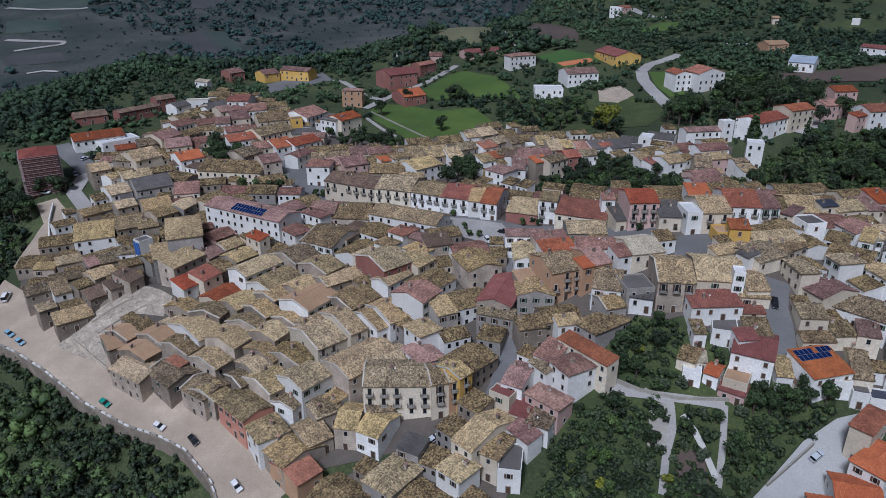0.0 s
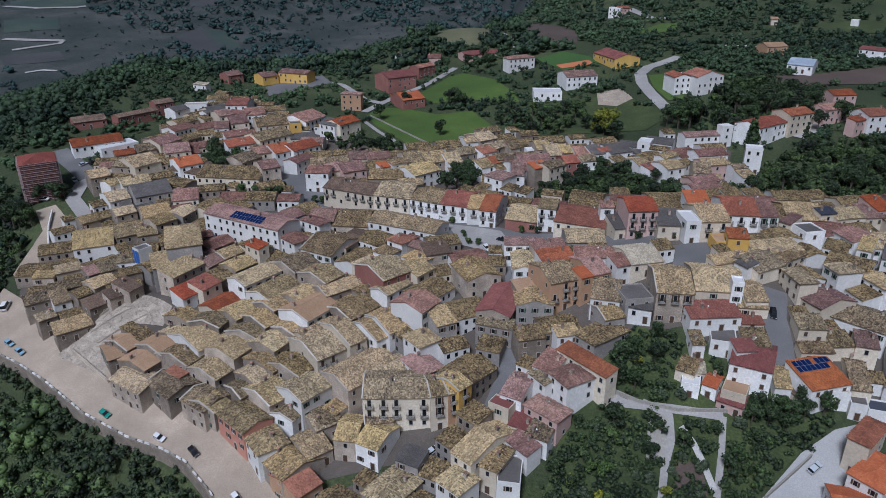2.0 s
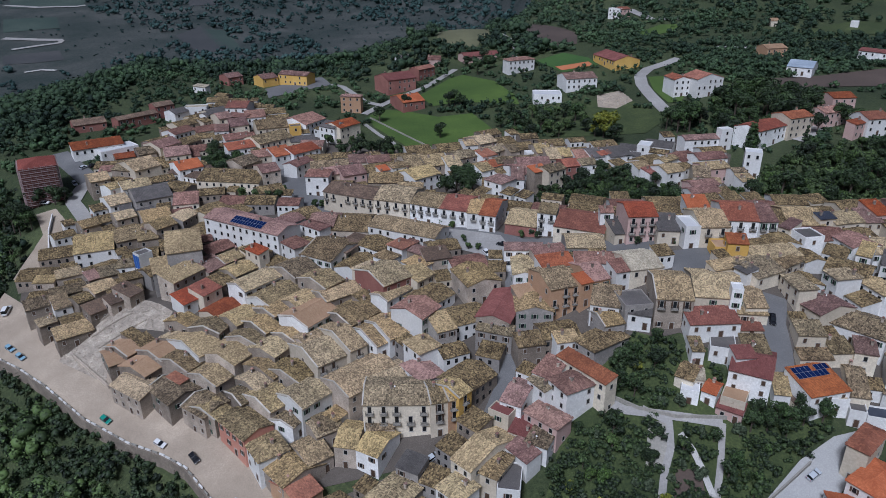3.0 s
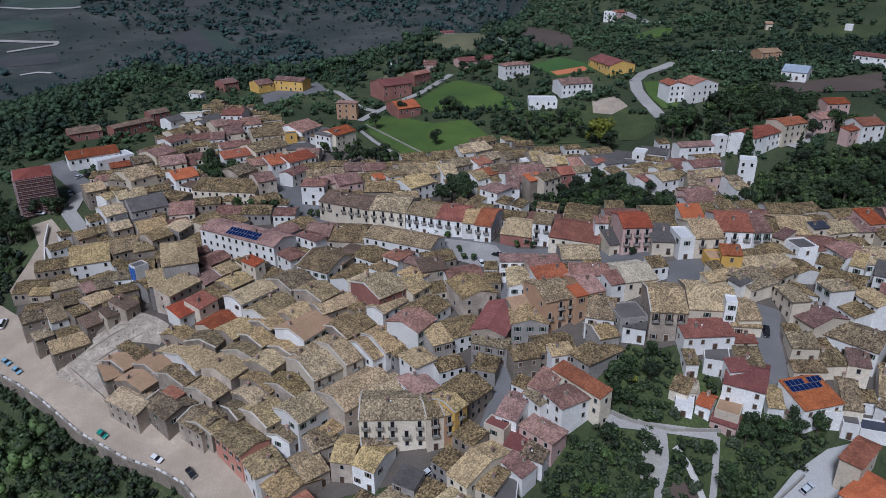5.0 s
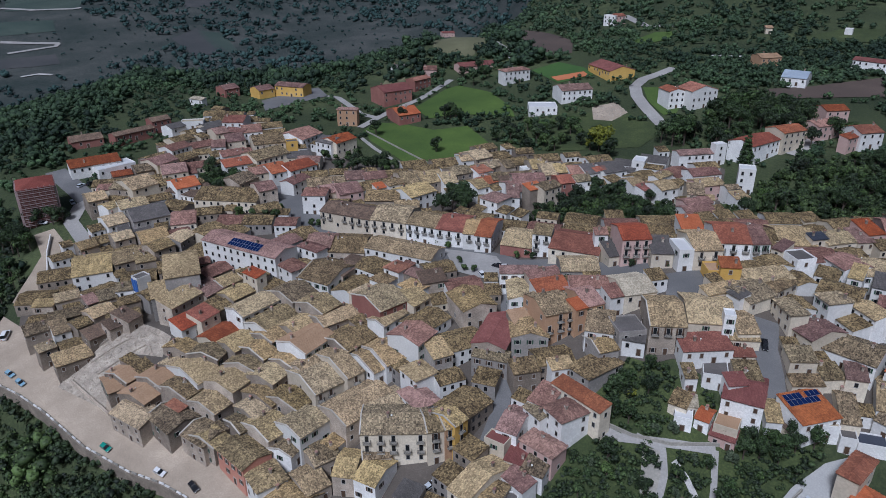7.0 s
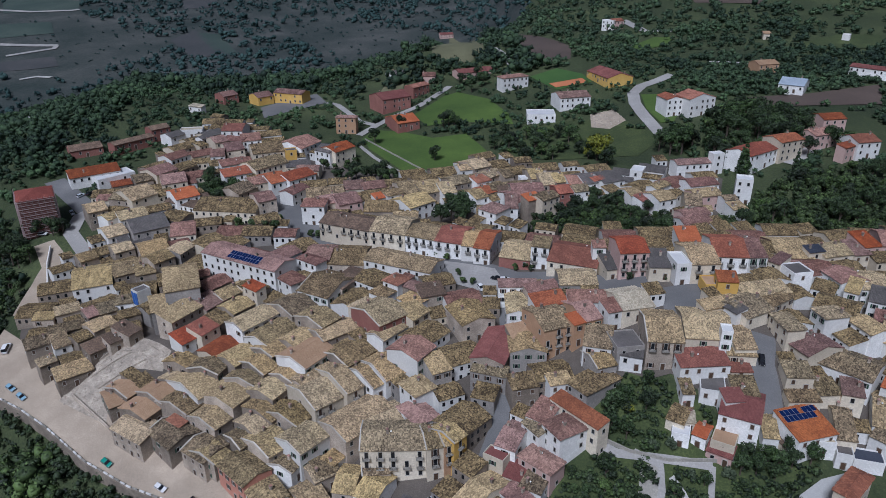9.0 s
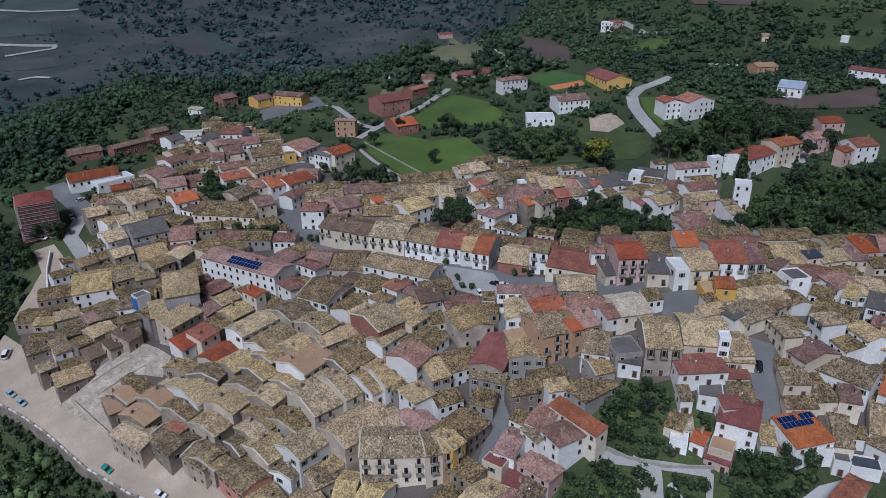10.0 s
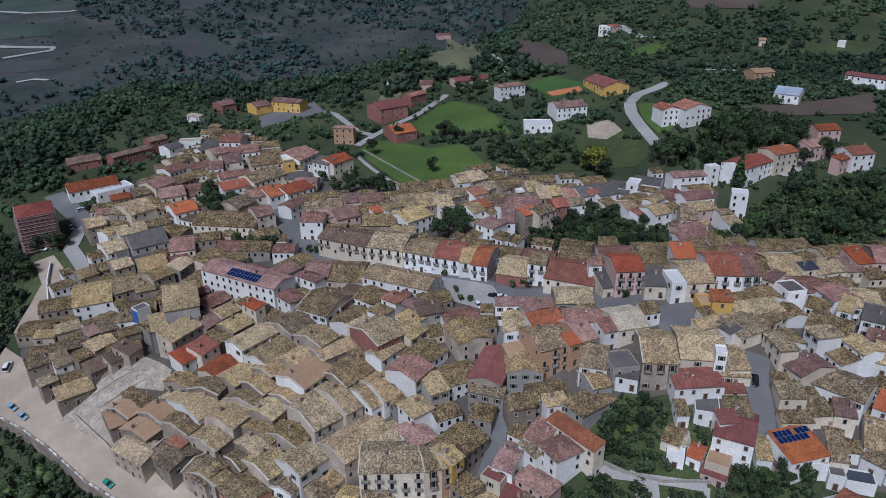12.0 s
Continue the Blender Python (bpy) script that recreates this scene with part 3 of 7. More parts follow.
def tile_rows(mesh, corner, along_u, up_v, width, length, rng, tw=0.30, tl=0.36):
    """Arched tiles on a slope: corner is its lower left, up_v runs up the slope."""
    u, v = np.array(along_u), np.array(up_v)
    n = np.cross(u, v)
    tw, tl = tw * COARSE[0], tl * COARSE[0]
    nu, nv = max(2, round(width / tw)), max(1, round(length / tl))
    du, dv = width / nu, length / nv
    i, j = (a.ravel() for a in np.meshgrid(np.arange(nu), np.arange(nv)))
    jit = rng.random((4, len(i)))
    a0 = (i + 0.04 + 0.3 * (jit[0] - 0.5)) * du
    b0 = (j - 0.08 + 0.35 * (jit[1] - 0.5)) * dv
    low, high = 0.05 + 0.10 * jit[2] ** 2, 0.02 + 0.05 * jit[3]
    rows = []
    for au, bv, lift, crown in ((0, 0, low, 0), (0.46, 0, low, 0.085), (0.92, 0, low, 0), (0, 1.08, high, 0), (0.46, 1.08, high, 0.085), (0.92, 1.08, high, 0)):
        rows.append(np.array(corner) + (a0 + au * du)[:, None] * u + (b0 + bv * dv)[:, None] * v + (lift + crown)[:, None] * n)
    pts = np.stack(rows, 1).reshape(-1, 3)
    base = len(mesh.v)
    mesh.v += pts.tolist()
    for k in range(base, base + 6 * len(i), 6):
        mesh.f += [(k, k + 1, k + 4, k + 3), (k + 1, k + 2, k + 5, k + 4)]


def slope(mesh, corner, u, v, width, length, rng, trim=None):
    """One roof slope: a board with tiles on it."""
    c, u, v = np.array(corner, float), np.array(u, float), np.array(v, float)
    n = np.cross(u, v)
    low = [c, c + u * width, c + u * width + v * length, c + v * length]
    mesh.prism([p - n * 0.14 for p in low], low)
    tile_rows(mesh, c, u, v, width, length, rng)


def tri_slope(mesh, a, b, top, rng):
    """A triangular or tapering slope of a hipped roof, tiled in courses between eave a-b and its top edge."""
    a, b = np.array(a, float), np.array(b, float)
    t0, t1 = (np.array(p, float) for p in top)
    n = np.cross(b - a, t0 - a)
    n = n / np.linalg.norm(n)
    mesh.prism([p - n * 0.14 for p in (a, b, t1, t0)], [a, b, t1, t0])
    length = np.linalg.norm((t0 + t1) / 2 - (a + b) / 2)
    m = max(2, round(length / 0.6))
    for k in range(m):
        f0, f1 = k / m, (k + 1) / m
        l0, r0 = a + (t0 - a) * f0, b + (t1 - b) * f0
        l1, r1 = a + (t0 - a) * f1, b + (t1 - b) * f1
        w0 = np.linalg.norm(r0 - l0)
        if w0 < 0.5:
            break
        u = (r0 - l0) / w0
        v = (l1 + r1) / 2 - (l0 + r0) / 2
        lv = np.linalg.norm(v)
        w1 = max(np.linalg.norm(r1 - l1), 0.3)
        tile_rows(mesh, (l0 + r0) / 2 - u * (w0 + w1) / 4, u, v / lv, (w0 + w1) / 2, lv, rng)


def shell(w, d, h, rise, kind, rng, e=0.38):
    """The walls and the roof of a house about its centre, and the line of its ridge."""
    x0, x1, y0, y1 = -w / 2, w / 2, -d / 2, d / 2
    body, cover = Mesh(), Mesh()
    ring = [(x0, y0), (x1, y0), (x1, y1), (x0, y1)]
    if kind == "G":
        body.prism([(x0, y0, 0), (x0, y0, h), (x0, 0, h + rise), (x0, y1, h), (x0, y1, 0)][::-1], [(x1, y0, 0), (x1, y0, h), (x1, 0, h + rise), (x1, y1, h), (x1, y1, 0)][::-1])
        l = math.hypot(d / 2, rise)
        c, s = d / 2 / l, rise / l
        slope(cover, (x0 - 0.15, y0 - e * c, h - e * s + 0.16), (1, 0, 0), (0, c, s), w + 0.3, l + e, rng)
        slope(cover, (x1 + 0.15, y1 + e * c, h - e * s + 0.16), (-1, 0, 0), (0, -c, s), w + 0.3, l + e, rng)
        ridge = ((x0 - 0.15, 0, h + rise + 0.2), (x1 + 0.15, 0, h + rise + 0.2))
    elif kind == "E":
        body.prism([(x0, y0, 0), (x1, y0, 0), (x1, y0, h), (0, y0, h + rise), (x0, y0, h)], [(x0, y1, 0), (x1, y1, 0), (x1, y1, h), (0, y1, h + rise), (x0, y1, h)])
        l = math.hypot(w / 2, rise)
        c, s = w / 2 / l, rise / l
        slope(cover, (x0 - e * c, y1 + 0.15, h - e * s + 0.16), (0, -1, 0), (c, 0, s), d + 0.3, l + e, rng)
        slope(cover, (x1 + e * c, y0 - 0.15, h - e * s + 0.16), (0, 1, 0), (-c, 0, s), d + 0.3, l + e, rng)
        ridge = ((0, y0 - 0.15, h + rise + 0.2), (0, y1 + 0.15, h + rise + 0.2))
    elif kind == "S":
        body.prism([(x0, y0, 0), (x0, y0, h), (x0, y1, h + rise), (x0, y1, 0)][::-1], [(x1, y0, 0), (x1, y0, h), (x1, y1, h + rise), (x1, y1, 0)][::-1])
        l = math.hypot(d, rise)
        c, s = d / l, rise / l
        slope(cover, (x0 - 0.15, y0 - e * c, h - e * s + 0.16), (1, 0, 0), (0, c, s), w + 0.3, l + e + 0.15, rng)
        ridge = None
    elif kind == "H":
        body.box(x0, y0, 0, x1, y1, h)
        q = 0.5 * min(w, d)
        a, b, c, f = (x0 - e, y0 - e, h), (x1 + e, y0 - e, h), (x1 + e, y1 + e, h), (x0 - e, y1 + e, h)
        if w >= d:
            r0, r1 = (x0 + q, 0, h + rise + 0.15), (x1 - q, 0, h + rise + 0.15)
            for ea, eb, top in ((a, b, (r0, r1)), (c, f, (r1, r0)), (b, c, (r1, r1)), (f, a, (r0, r0))):
                tri_slope(cover, ea, eb, top, rng)
        else:
            r0, r1 = (0, y0 + q, h + rise + 0.15), (0, y1 - q, h + rise + 0.15)
            for ea, eb, top in ((a, b, (r0, r0)), (c, f, (r1, r1)), (b, c, (r0, r1)), (f, a, (r1, r0))):
                tri_slope(cover, ea, eb, top, rng)
        ridge = (r0, r1)
    else:
        body.box(x0, y0, 0, x1, y1, h)
        cover.box(x0 + 0.2, y0 + 0.2, h - 0.05, x1 - 0.2, y1 - 0.2, h + 0.06)
        for bx in ((x0, y0, x1, y0 + 0.22), (x0, y1 - 0.22, x1, y1), (x0, y0 + 0.22, x0 + 0.22, y1 - 0.22), (x1 - 0.22, y0 + 0.22, x1, y1 - 0.22)):
            body.box(bx[0], bx[1], h + 0.002, bx[2], bx[3], h + 0.45)
        ridge = None
    if ridge and math.dist(*ridge) > 0.8:
        n = max(2, round(math.dist(*ridge) / 0.5))
        p, q = Vector(ridge[0]), Vector(ridge[1])
        for k in range(n):
            cover.tube(p.lerp(q, k / n), p.lerp(q, (k + 0.96) / n), 0.15, 0.13, 5)
    return body, cover


def rise_of(kind, w, d):
    return {"G": 0.15 * d, "S": 0.2 * d, "E": 0.15 * w, "H": 0.15 * min(w, d), "F": 0}[kind]


def verge(w, d, h, rise, end):
    """The mortared edge of a gable roof at one end of the ridge."""
    mesh = Mesh()
    xa, xb = (-w / 2 - 0.24, -w / 2 + 0.10) if end < 0 else (w / 2 - 0.10, w / 2 + 0.24)
    drop = 0.35 * rise / (d / 2)
    for side in (-1, 1):
        low, top = (side * (d / 2 + 0.35), h - drop), (0.0, h + rise)
        ring = [(low[0], low[1] + 0.14), (low[0], low[1] + 0.46), (top[0], top[1] + 0.50), (top[0], top[1] + 0.14)]
        mesh.prism([(xa, y, z) for y, z in ring], [(xb, y, z) for y, z in ring])
    return mesh


INFO = {}


def house(x, y, z, yaw, w, d, kind, roof, wall, rows=1, balcony=0, dense=1.0):
    """A house with its near left eave corner at (x, y, z). G: ridge along the front; E: gable in front; S: one slope; H: hipped; F: flat."""
    rng = np.random.default_rng(int(abs(x) * 131 + abs(y) * 17 + w * 7))
    turn = pose(x, y, 0, 0, 0, yaw)
    corners = [turn @ Vector((a, b, 0)) for a in (0, w) for b in (0, d)]
    base = min(float(ground(c.x, c.y)) for c in corners) - 0.6
    floor = [float(ground(c.x, c.y)) for c in corners]
    h = z - base
    FOOTPRINTS.append((turn.inverted(), w, d))
    name = "villa" if y > 385 or x > 135 else "outbuilding" if w * d < 40 or z - max(floor) < 3 else "house"
    word = {"villa": "villa", "house": "house", "outbuilding": "outbuilding"}[name]
    origin = turn @ Vector((w / 2, d / 2, 0))
    ob = tagged(thing(name, origin.x, origin.y, base, yaw), WALL_WORDS[wall] + " " + word + " with a " + ROOF_WORDS[roof] + (" flat roof" if kind == "F" else " roof"), word, word + "s of the hill town")
    x0, x1, y0, y1 = -w / 2, w / 2, -d / 2, d / 2
    rise = rise_of(kind, w, d)
    COARSE[0] = 1.25 if y < 256 else 2.0
    body, cover = shell(w, d, h, rise, kind, rng)
    INFO[ob.name] = (w, d, h, rise, kind)
    part("wall", body, WALLS[wall], ob)
    top = part("roof", cover, ROOFS[roof], ob, ROOF_WORDS[roof] + " roof")
    if kind == "G" and y < 232 and x < 60 and roof in "sty" and (int(abs(x) * 10) + int(y * 10)) % 5 < 3:
        part("verge", verge(w, d, h, rise, -1), MORTAR, top, "pale mortared gable edge")
    if kind != "F" and rng.random() < 0.6:
        cx, cy = rng.uniform(x0 + 0.8, x1 - 0.8) if w > 2.5 else 0.0, rng.uniform(y0 + 0.3 * d, y1 - 0.2 * d)
        rz = {"G": h + rise * (1 - abs(cy) / (d / 2)), "S": h + rise * (cy - y0) / d, "E": h + rise * (1 - abs(cx) / (w / 2)), "H": h + rise * 0.6}[kind]
        ch = part("chimney", DATA["stack"], None, top, "stone chimney", pose(cx, cy, rz + 0.3))
        part("cowl", DATA["cowl"], None, ch)
        if rng.random() < 0.3:
            part("satellite_dish", DATA["dish"], None, top, "white satellite dish on a short mast", pose(cx * 0.4, cy, rz + 0.2) @ Matrix.Scale(0.6, 4))
    style = rng.choice(["brown", "green", "closed", "plain", "plain"])
    sides = [(0, w, (0, y0), 0), (1, d, (x1, 0), 90), (3, d, (x0, 0), -90)]
    if d < 3 or w < 2:
        sides = sides[:1]
    if not rows:
        sides = []
    for side, width, (sx, sy), ang in sides:
        low = (floor[0] + floor[2]) / 2 if side == 0 else (floor[2] + floor[3]) / 2 if side == 1 else (floor[0] + floor[1]) / 2
        clear = z - low
        storeys = max(1, int((clear + 0.5) / 3.1))
        n = int(width / (3.1 if side == 0 else 4.2))
        if n == 0 and width > 1.8:
            n = 1
        for f in range(storeys):
            zz = z - base - 2.2 - f * 3.1
            for k in range(n):
                if rng.random() < (0.15 if side == 0 else 0.6 if y < 270 else 1.0):
                    continue
                off = (k + 0.5) / n * width - width / 2 + rng.uniform(-0.15, 0.15)
                m = pose(sx, sy, zz, 0, 0, ang) @ pose(off, 0, 0)
                if f == storeys - 1 and side == 0 and k == n // 2:
                    gate = part("door", DATA["door"], None, ob, "brown wooden door", m @ pose(0, 0, max(low - base - zz, -2.2)))
                    part("frame", DATA["door_frame"], None, gate)
                    continue
                tall = balcony and side == 0 and f < max(storeys - 1, 1)
                win = part("window", DATA["frame"], None, ob, "", m @ pose(0, 0, -0.35) @ Matrix.Diagonal((1.05, 1, 1.5, 1)) if tall else m)
                part("pane", DATA["pane"], None, win)
                if tall:
                    bal = part("balcony", DATA["slab"], None, ob, "small balcony with iron railing", m @ pose(0, 0, -0.6))
                    part("railing", DATA["rail"], None, bal)
                if y > 225:
                    continue
                if style == "closed":
                    part("shutter", DATA[style], None, win)
                elif style != "plain":
                    for s in (-0.76, 0.76):
                        part("shutter", DATA[style], None, win, "", pose(s, 0, 0))
    return ob


house(-134.0, 236.0, 59.8, 22.1, 13.7, 19.1, "G", "s", "w")
house(-138.5, 254.2, 62.4, 42.9, 6.9, 8.5, "G", "s", "k")
house(-121.3, 243.7, 60.9, 36.9, 12.4, 8.6, "S", "s", "k")
house(-112.5, 242.1, 62.3, 23.9, 7.2, 6.1, "S", "s", "k")
house(-126.9, 259.0, 63.8, 39.2, 7.7, 9.0, "G", "s", "k")
house(-115.1, 255.7, 64.3, 31.9, 10.8, 13.0, "G", "s", "k")
house(-106.8, 246.5, 65.0, 49.6, 8.7, 9.4, "G", "s", "k")
house(-99.4, 254.2, 65.3, 70.2, 9.5, 8.2, "G", "s", "g")
church = house(-91.4, 215.5, 69.3, 20.5, 11.2, 20.2, "H", "y", "g", 0, 0)
gate_house = house(-94.8, 210.3, 64.5, 25.2, 5.6, 8.9, "S", "y", "g", 0, 0)
house(-85.9, 203.8, 64.3, 59.2, 13.0, 7.4, "S", "y", "k")
house(-81.1, 197.1, 60.2, 50.9, 7.3, 7.0, "S", "r", "w")
house(-75.5, 199.8, 61.8, 58.5, 7.7, 6.9, "S", "r", "c")
house(-77.9, 214.2, 62.9, 59.0, 9.1, 8.1, "S", "p", "k")
grey_tower = house(-104.9, 224.5, 64.3, 51.1, 5.0, 4.1, "F", "d", "w", 0, 0)
house(-120.6, 192.1, 50.3, 38.1, 11.2, 6.5, "S", "s", "k")
house(-113.1, 200.9, 54.6, 49.4, 6.5, 6.0, "S", "b", "k")
house(-107.1, 203.1, 56.9, 48.7, 5.5, 5.5, "S", "b", "k")
house(-101.3, 204.8, 58.8, 62.5, 5.6, 8.0, "S", "b", "k")
house(-116.0, 211.4, 56.6, 51.8, 8.4, 7.9, "G", "s", "k")
house(-121.5, 219.9, 57.2, 44.9, 4.1, 5.7, "S", "p", "k")
house(-117.7, 220.9, 57.9, 32.8, 5.9, 6.2, "S", "s", "k")
house(-114.0, 225.4, 59.3, 16.1, 8.5, 5.0, "S", "s", "w")
house(-109.2, 216.9, 58.5, 29.9, 7.0, 4.2, "S", "s", "k")
house(-129.0, 198.5, 51.5, 44.7, 5.6, 4.1, "S", "s", "k")
house(-127.4, 206.1, 53.5, 37.5, 5.3, 7.7, "S", "s", "w")
house(-137.2, 206.4, 52.9, 36.5, 8.1, 5.7, "S", "s", "k")
house(-143.6, 223.5, 54.5, 4.3, 7.2, 4.2, "S", "s", "k")
house(-135.2, 224.2, 55.7, 32.0, 8.3, 5.1, "S", "s", "k")
house(-132.5, 213.7, 54.0, 31.8, 11.7, 4.9, "S", "s", "k")
convent = house(-87.3, 243.8, 71.0, -29.0, 35.0, 10.9, "G", "p", "w")
house(-60.0, 236.0, 69.2, 50.5, 14.5, 8.5, "G", "p", "w")
house(-56.8, 228.6, 68.0, -44.8, 9.0, 6.9, "H", "p", "w")
house(-51.7, 240.8, 69.6, -37.2, 10.1, 5.5, "H", "p", "w")
house(-48.1, 220.9, 66.8, -29.9, 13.0, 17.6, "G", "s", "w")
house(-32.6, 220.3, 67.1, 62.5, 10.4, 4.1, "S", "b", "k")
house(-67.4, 223.3, 67.6, -40.0, 7.6, 4.1, "S", "r", "c")
house(-68.3, 212.0, 62.6, 52.3, 9.1, 8.8, "G", "s", "k")
house(-74.3, 220.8, 63.0, 51.0, 12.9, 7.6, "G", "s", "k")
house(-62.3, 199.9, 63.2, 50.6, 14.8, 9.0, "G", "s", "w")
house(-47.6, 207.0, 64.2, 49.4, 10.7, 13.0, "G", "s", "k")
house(-53.6, 193.9, 61.4, 56.2, 14.5, 10.0, "G", "s", "w")
house(-36.6, 198.4, 64.9, 52.6, 8.7, 12.6, "G", "s", "k")
house(-35.6, 193.6, 63.0, 38.3, 13.2, 8.9, "G", "s", "k")
house(-44.4, 192.5, 61.8, 51.1, 10.0, 7.6, "G", "s", "k")
house(-29.2, 208.1, 67.5, -42.8, 7.5, 8.2, "H", "s", "c")
house(-23.1, 216.9, 67.9, -38.3, 7.0, 5.9, "H", "s", "w")
house(-18.6, 221.4, 70.0, -38.0, 6.7, 6.8, "H", "r", "w")
house(-13.2, 220.4, 68.9, -38.8, 8.4, 5.3, "H", "p", "k")
house(-17.9, 193.6, 68.3, 40.8, 11.3, 15.3, "G", "s", "R")
house(-7.7, 198.7, 67.2, 49.8, 8.3, 10.8, "G", "s", "c")
house(-13.2, 212.5, 67.9, -44.1, 8.1, 7.0, "H", "s", "w")
house(-5.2, 210.5, 68.9, 18.2, 8.8, 7.0, "S", "b", "k")
house(-16.6, 190.0, 65.1, 50.5, 11.3, 7.0, "G", "s", "w")
house(-5.8, 177.9, 65.9, 55.4, 9.6, 11.3, "G", "p", "w")
house(-1.4, 174.5, 63.6, 24.5, 6.2, 8.2, "S", "s", "g")
house(-26.8, 238.3, 69.8, -25.6, 27.0, 11.7, "G", "s", "w")
house(-43.8, 239.6, 67.8, -6.4, 17.0, 16.5, "G", "s", "k")
house(-49.2, 241.1, 68.7, -7.3, 9.7, 13.6, "G", "p", "k")
house(-47.4, 269.3, 71.9, -25.4, 23.3, 13.1, "G", "b", "c", 1, 1)
house(-26.3, 258.8, 72.4, -18.5, 14.7, 17.6, "G", "s", "c", 1, 1)
house(-12.1, 253.6, 72.7, -25.5, 12.6, 13.6, "G", "s", "w", 1, 1)
house(-0.8, 247.5, 73.0, -20.7, 10.6, 16.2, "G", "r", "w", 1, 1)
house(9.1, 242.1, 73.3, -13.1, 5.2, 15.3, "G", "s", "w", 1, 1)
house(13.3, 239.3, 73.7, -19.3, 6.2, 17.6, "G", "r", "w", 1, 1)
house(22.4, 235.7, 71.7, -20.2, 11.3, 16.3, "G", "s", "R")
house(33.4, 232.9, 77.0, -18.2, 6.5, 6.6, "S", "s", "w", 1, 1)
house(38.0, 224.8, 75.2, -22.6, 17.2, 17.6, "G", "r", "c")
house(53.0, 222.3, 81.0, -1.9, 4.4, 4.1, "S", "p", "w")
house(56.2, 213.5, 76.9, 9.7, 4.0, 10.8, "S", "d", "c")
house(59.7, 212.3, 83.4, 3.0, 9.6, 13.5, "G", "r", "P", 1, 1)
house(68.3, 208.0, 80.5, -5.1, 6.8, 10.1, "S", "d", "c")
house(75.6, 204.2, 83.0, 2.8, 4.8, 9.3, "F", "W", "w")
house(80.4, 204.5, 83.0, 1.5, 9.2, 16.1, "G", "s", "c", 1, 1)
house(89.1, 208.9, 83.6, -6.2, 10.6, 17.6, "G", "r", "w", 1, 1)
house(100.5, 209.7, 82.6, 1.7, 6.3, 17.6, "G", "p", "w", 1, 1)
house(108.8, 213.3, 79.7, -53.6, 3.9, 6.8, "S", "p", "c")
house(115.9, 220.6, 77.1, -4.1, 11.9, 17.6, "G", "s", "P")
house(125.8, 220.0, 79.2, 10.8, 5.9, 4.1, "S", "n", "c")
house(131.0, 219.3, 77.6, 15.1, 6.1, 9.5, "G", "s", "c")
house(136.8, 221.1, 77.4, 11.5, 5.6, 10.4, "G", "s", "c")
house(142.3, 221.5, 77.3, 6.0, 6.2, 8.9, "S", "p", "c")
house(147.0, 224.3, 78.9, 9.7, 6.6, 9.5, "S", "r", "P")
house(153.4, 225.2, 79.0, -14.3, 6.2, 15.1, "G", "p", "P")
house(111.7, 211.1, 79.4, -80.1, 7.5, 6.8, "F", "d", "w")
house(125.1, 210.2, 77.5, -79.3, 9.7, 9.7, "G", "p", "w")
house(131.9, 199.4, 76.1, -1.8, 10.6, 12.8, "G", "s", "w")
house(124.8, 195.5, 77.9, -38.1, 4.1, 8.1, "S", "s", "w")
house(82.8, 197.5, 79.1, -1.8, 10.1, 6.6, "F", "t", "Y")
house(85.6, 195.5, 81.6, -8.6, 6.0, 5.5, "S", "r", "Y")
house(78.8, 185.1, 77.6, 18.4, 12.2, 4.5, "S", "s", "c")
house(84.4, 186.1, 78.2, -64.3, 5.0, 4.2, "S", "d", "w")
house(93.8, 193.2, 77.3, 11.1, 15.6, 6.5, "S", "s", "c")
house(89.1, 180.5, 77.3, 27.6, 11.4, 12.0, "G", "s", "c")
house(99.0, 187.8, 76.5, 33.7, 12.7, 6.3, "G", "s", "c")
house(111.0, 187.0, 76.8, -80.0, 6.4, 7.8, "H", "s", "w")
house(120.4, 184.5, 74.6, -77.0, 9.9, 7.0, "G", "s", "w")
house(97.1, 183.7, 77.1, -83.9, 9.7, 5.4, "H", "s", "c")
house(99.1, 174.8, 72.7, -70.4, 7.7, 12.3, "G", "p", "c")
house(103.8, 170.6, 69.8, -45.0, 16.1, 12.3, "G", "s", "w")
house(131.9, 193.6, 75.4, -32.7, 6.5, 8.4, "S", "d", "w")
house(129.6, 186.0, 73.1, -34.2, 6.9, 5.7, "S", "p", "w")
house(126.7, 176.4, 71.5, -31.9, 5.6, 16.2, "G", "s", "w")
house(20.0, 208.5, 73.7, -1.8, 12.5, 4.1, "S", "p", "w")
house(21.8, 195.5, 71.2, -1.7, 6.9, 13.6, "E", "s", "w")
house(22.9, 184.2, 68.2, 17.4, 7.4, 7.4, "S", "t", "k")
house(21.2, 178.8, 67.9, -1.6, 10.6, 9.2, "E", "s", "g")
house(20.7, 166.2, 63.9, 13.1, 8.0, 5.7, "S", "s", "k")
house(9.6, 178.9, 66.1, -21.1, 10.0, 18.4, "E", "m", "k")
house(9.5, 175.8, 63.9, -20.8, 10.6, 4.2, "S", "s", "g")
house(7.9, 192.8, 68.5, 22.5, 11.2, 13.5, "E", "s", "k")
house(30.9, 180.5, 73.9, 19.8, 9.9, 14.3, "G", "s", "O", 1, 1)
house(39.8, 181.8, 75.0, 25.3, 4.0, 5.0, "S", "o", "O")
house(43.2, 183.9, 74.8, 21.6, 6.3, 13.5, "G", "p", "O")
house(30.2, 192.9, 74.7, 15.8, 11.0, 6.5, "S", "r", "w")
house(29.2, 203.8, 73.9, 19.3, 11.3, 4.3, "S", "p", "k")
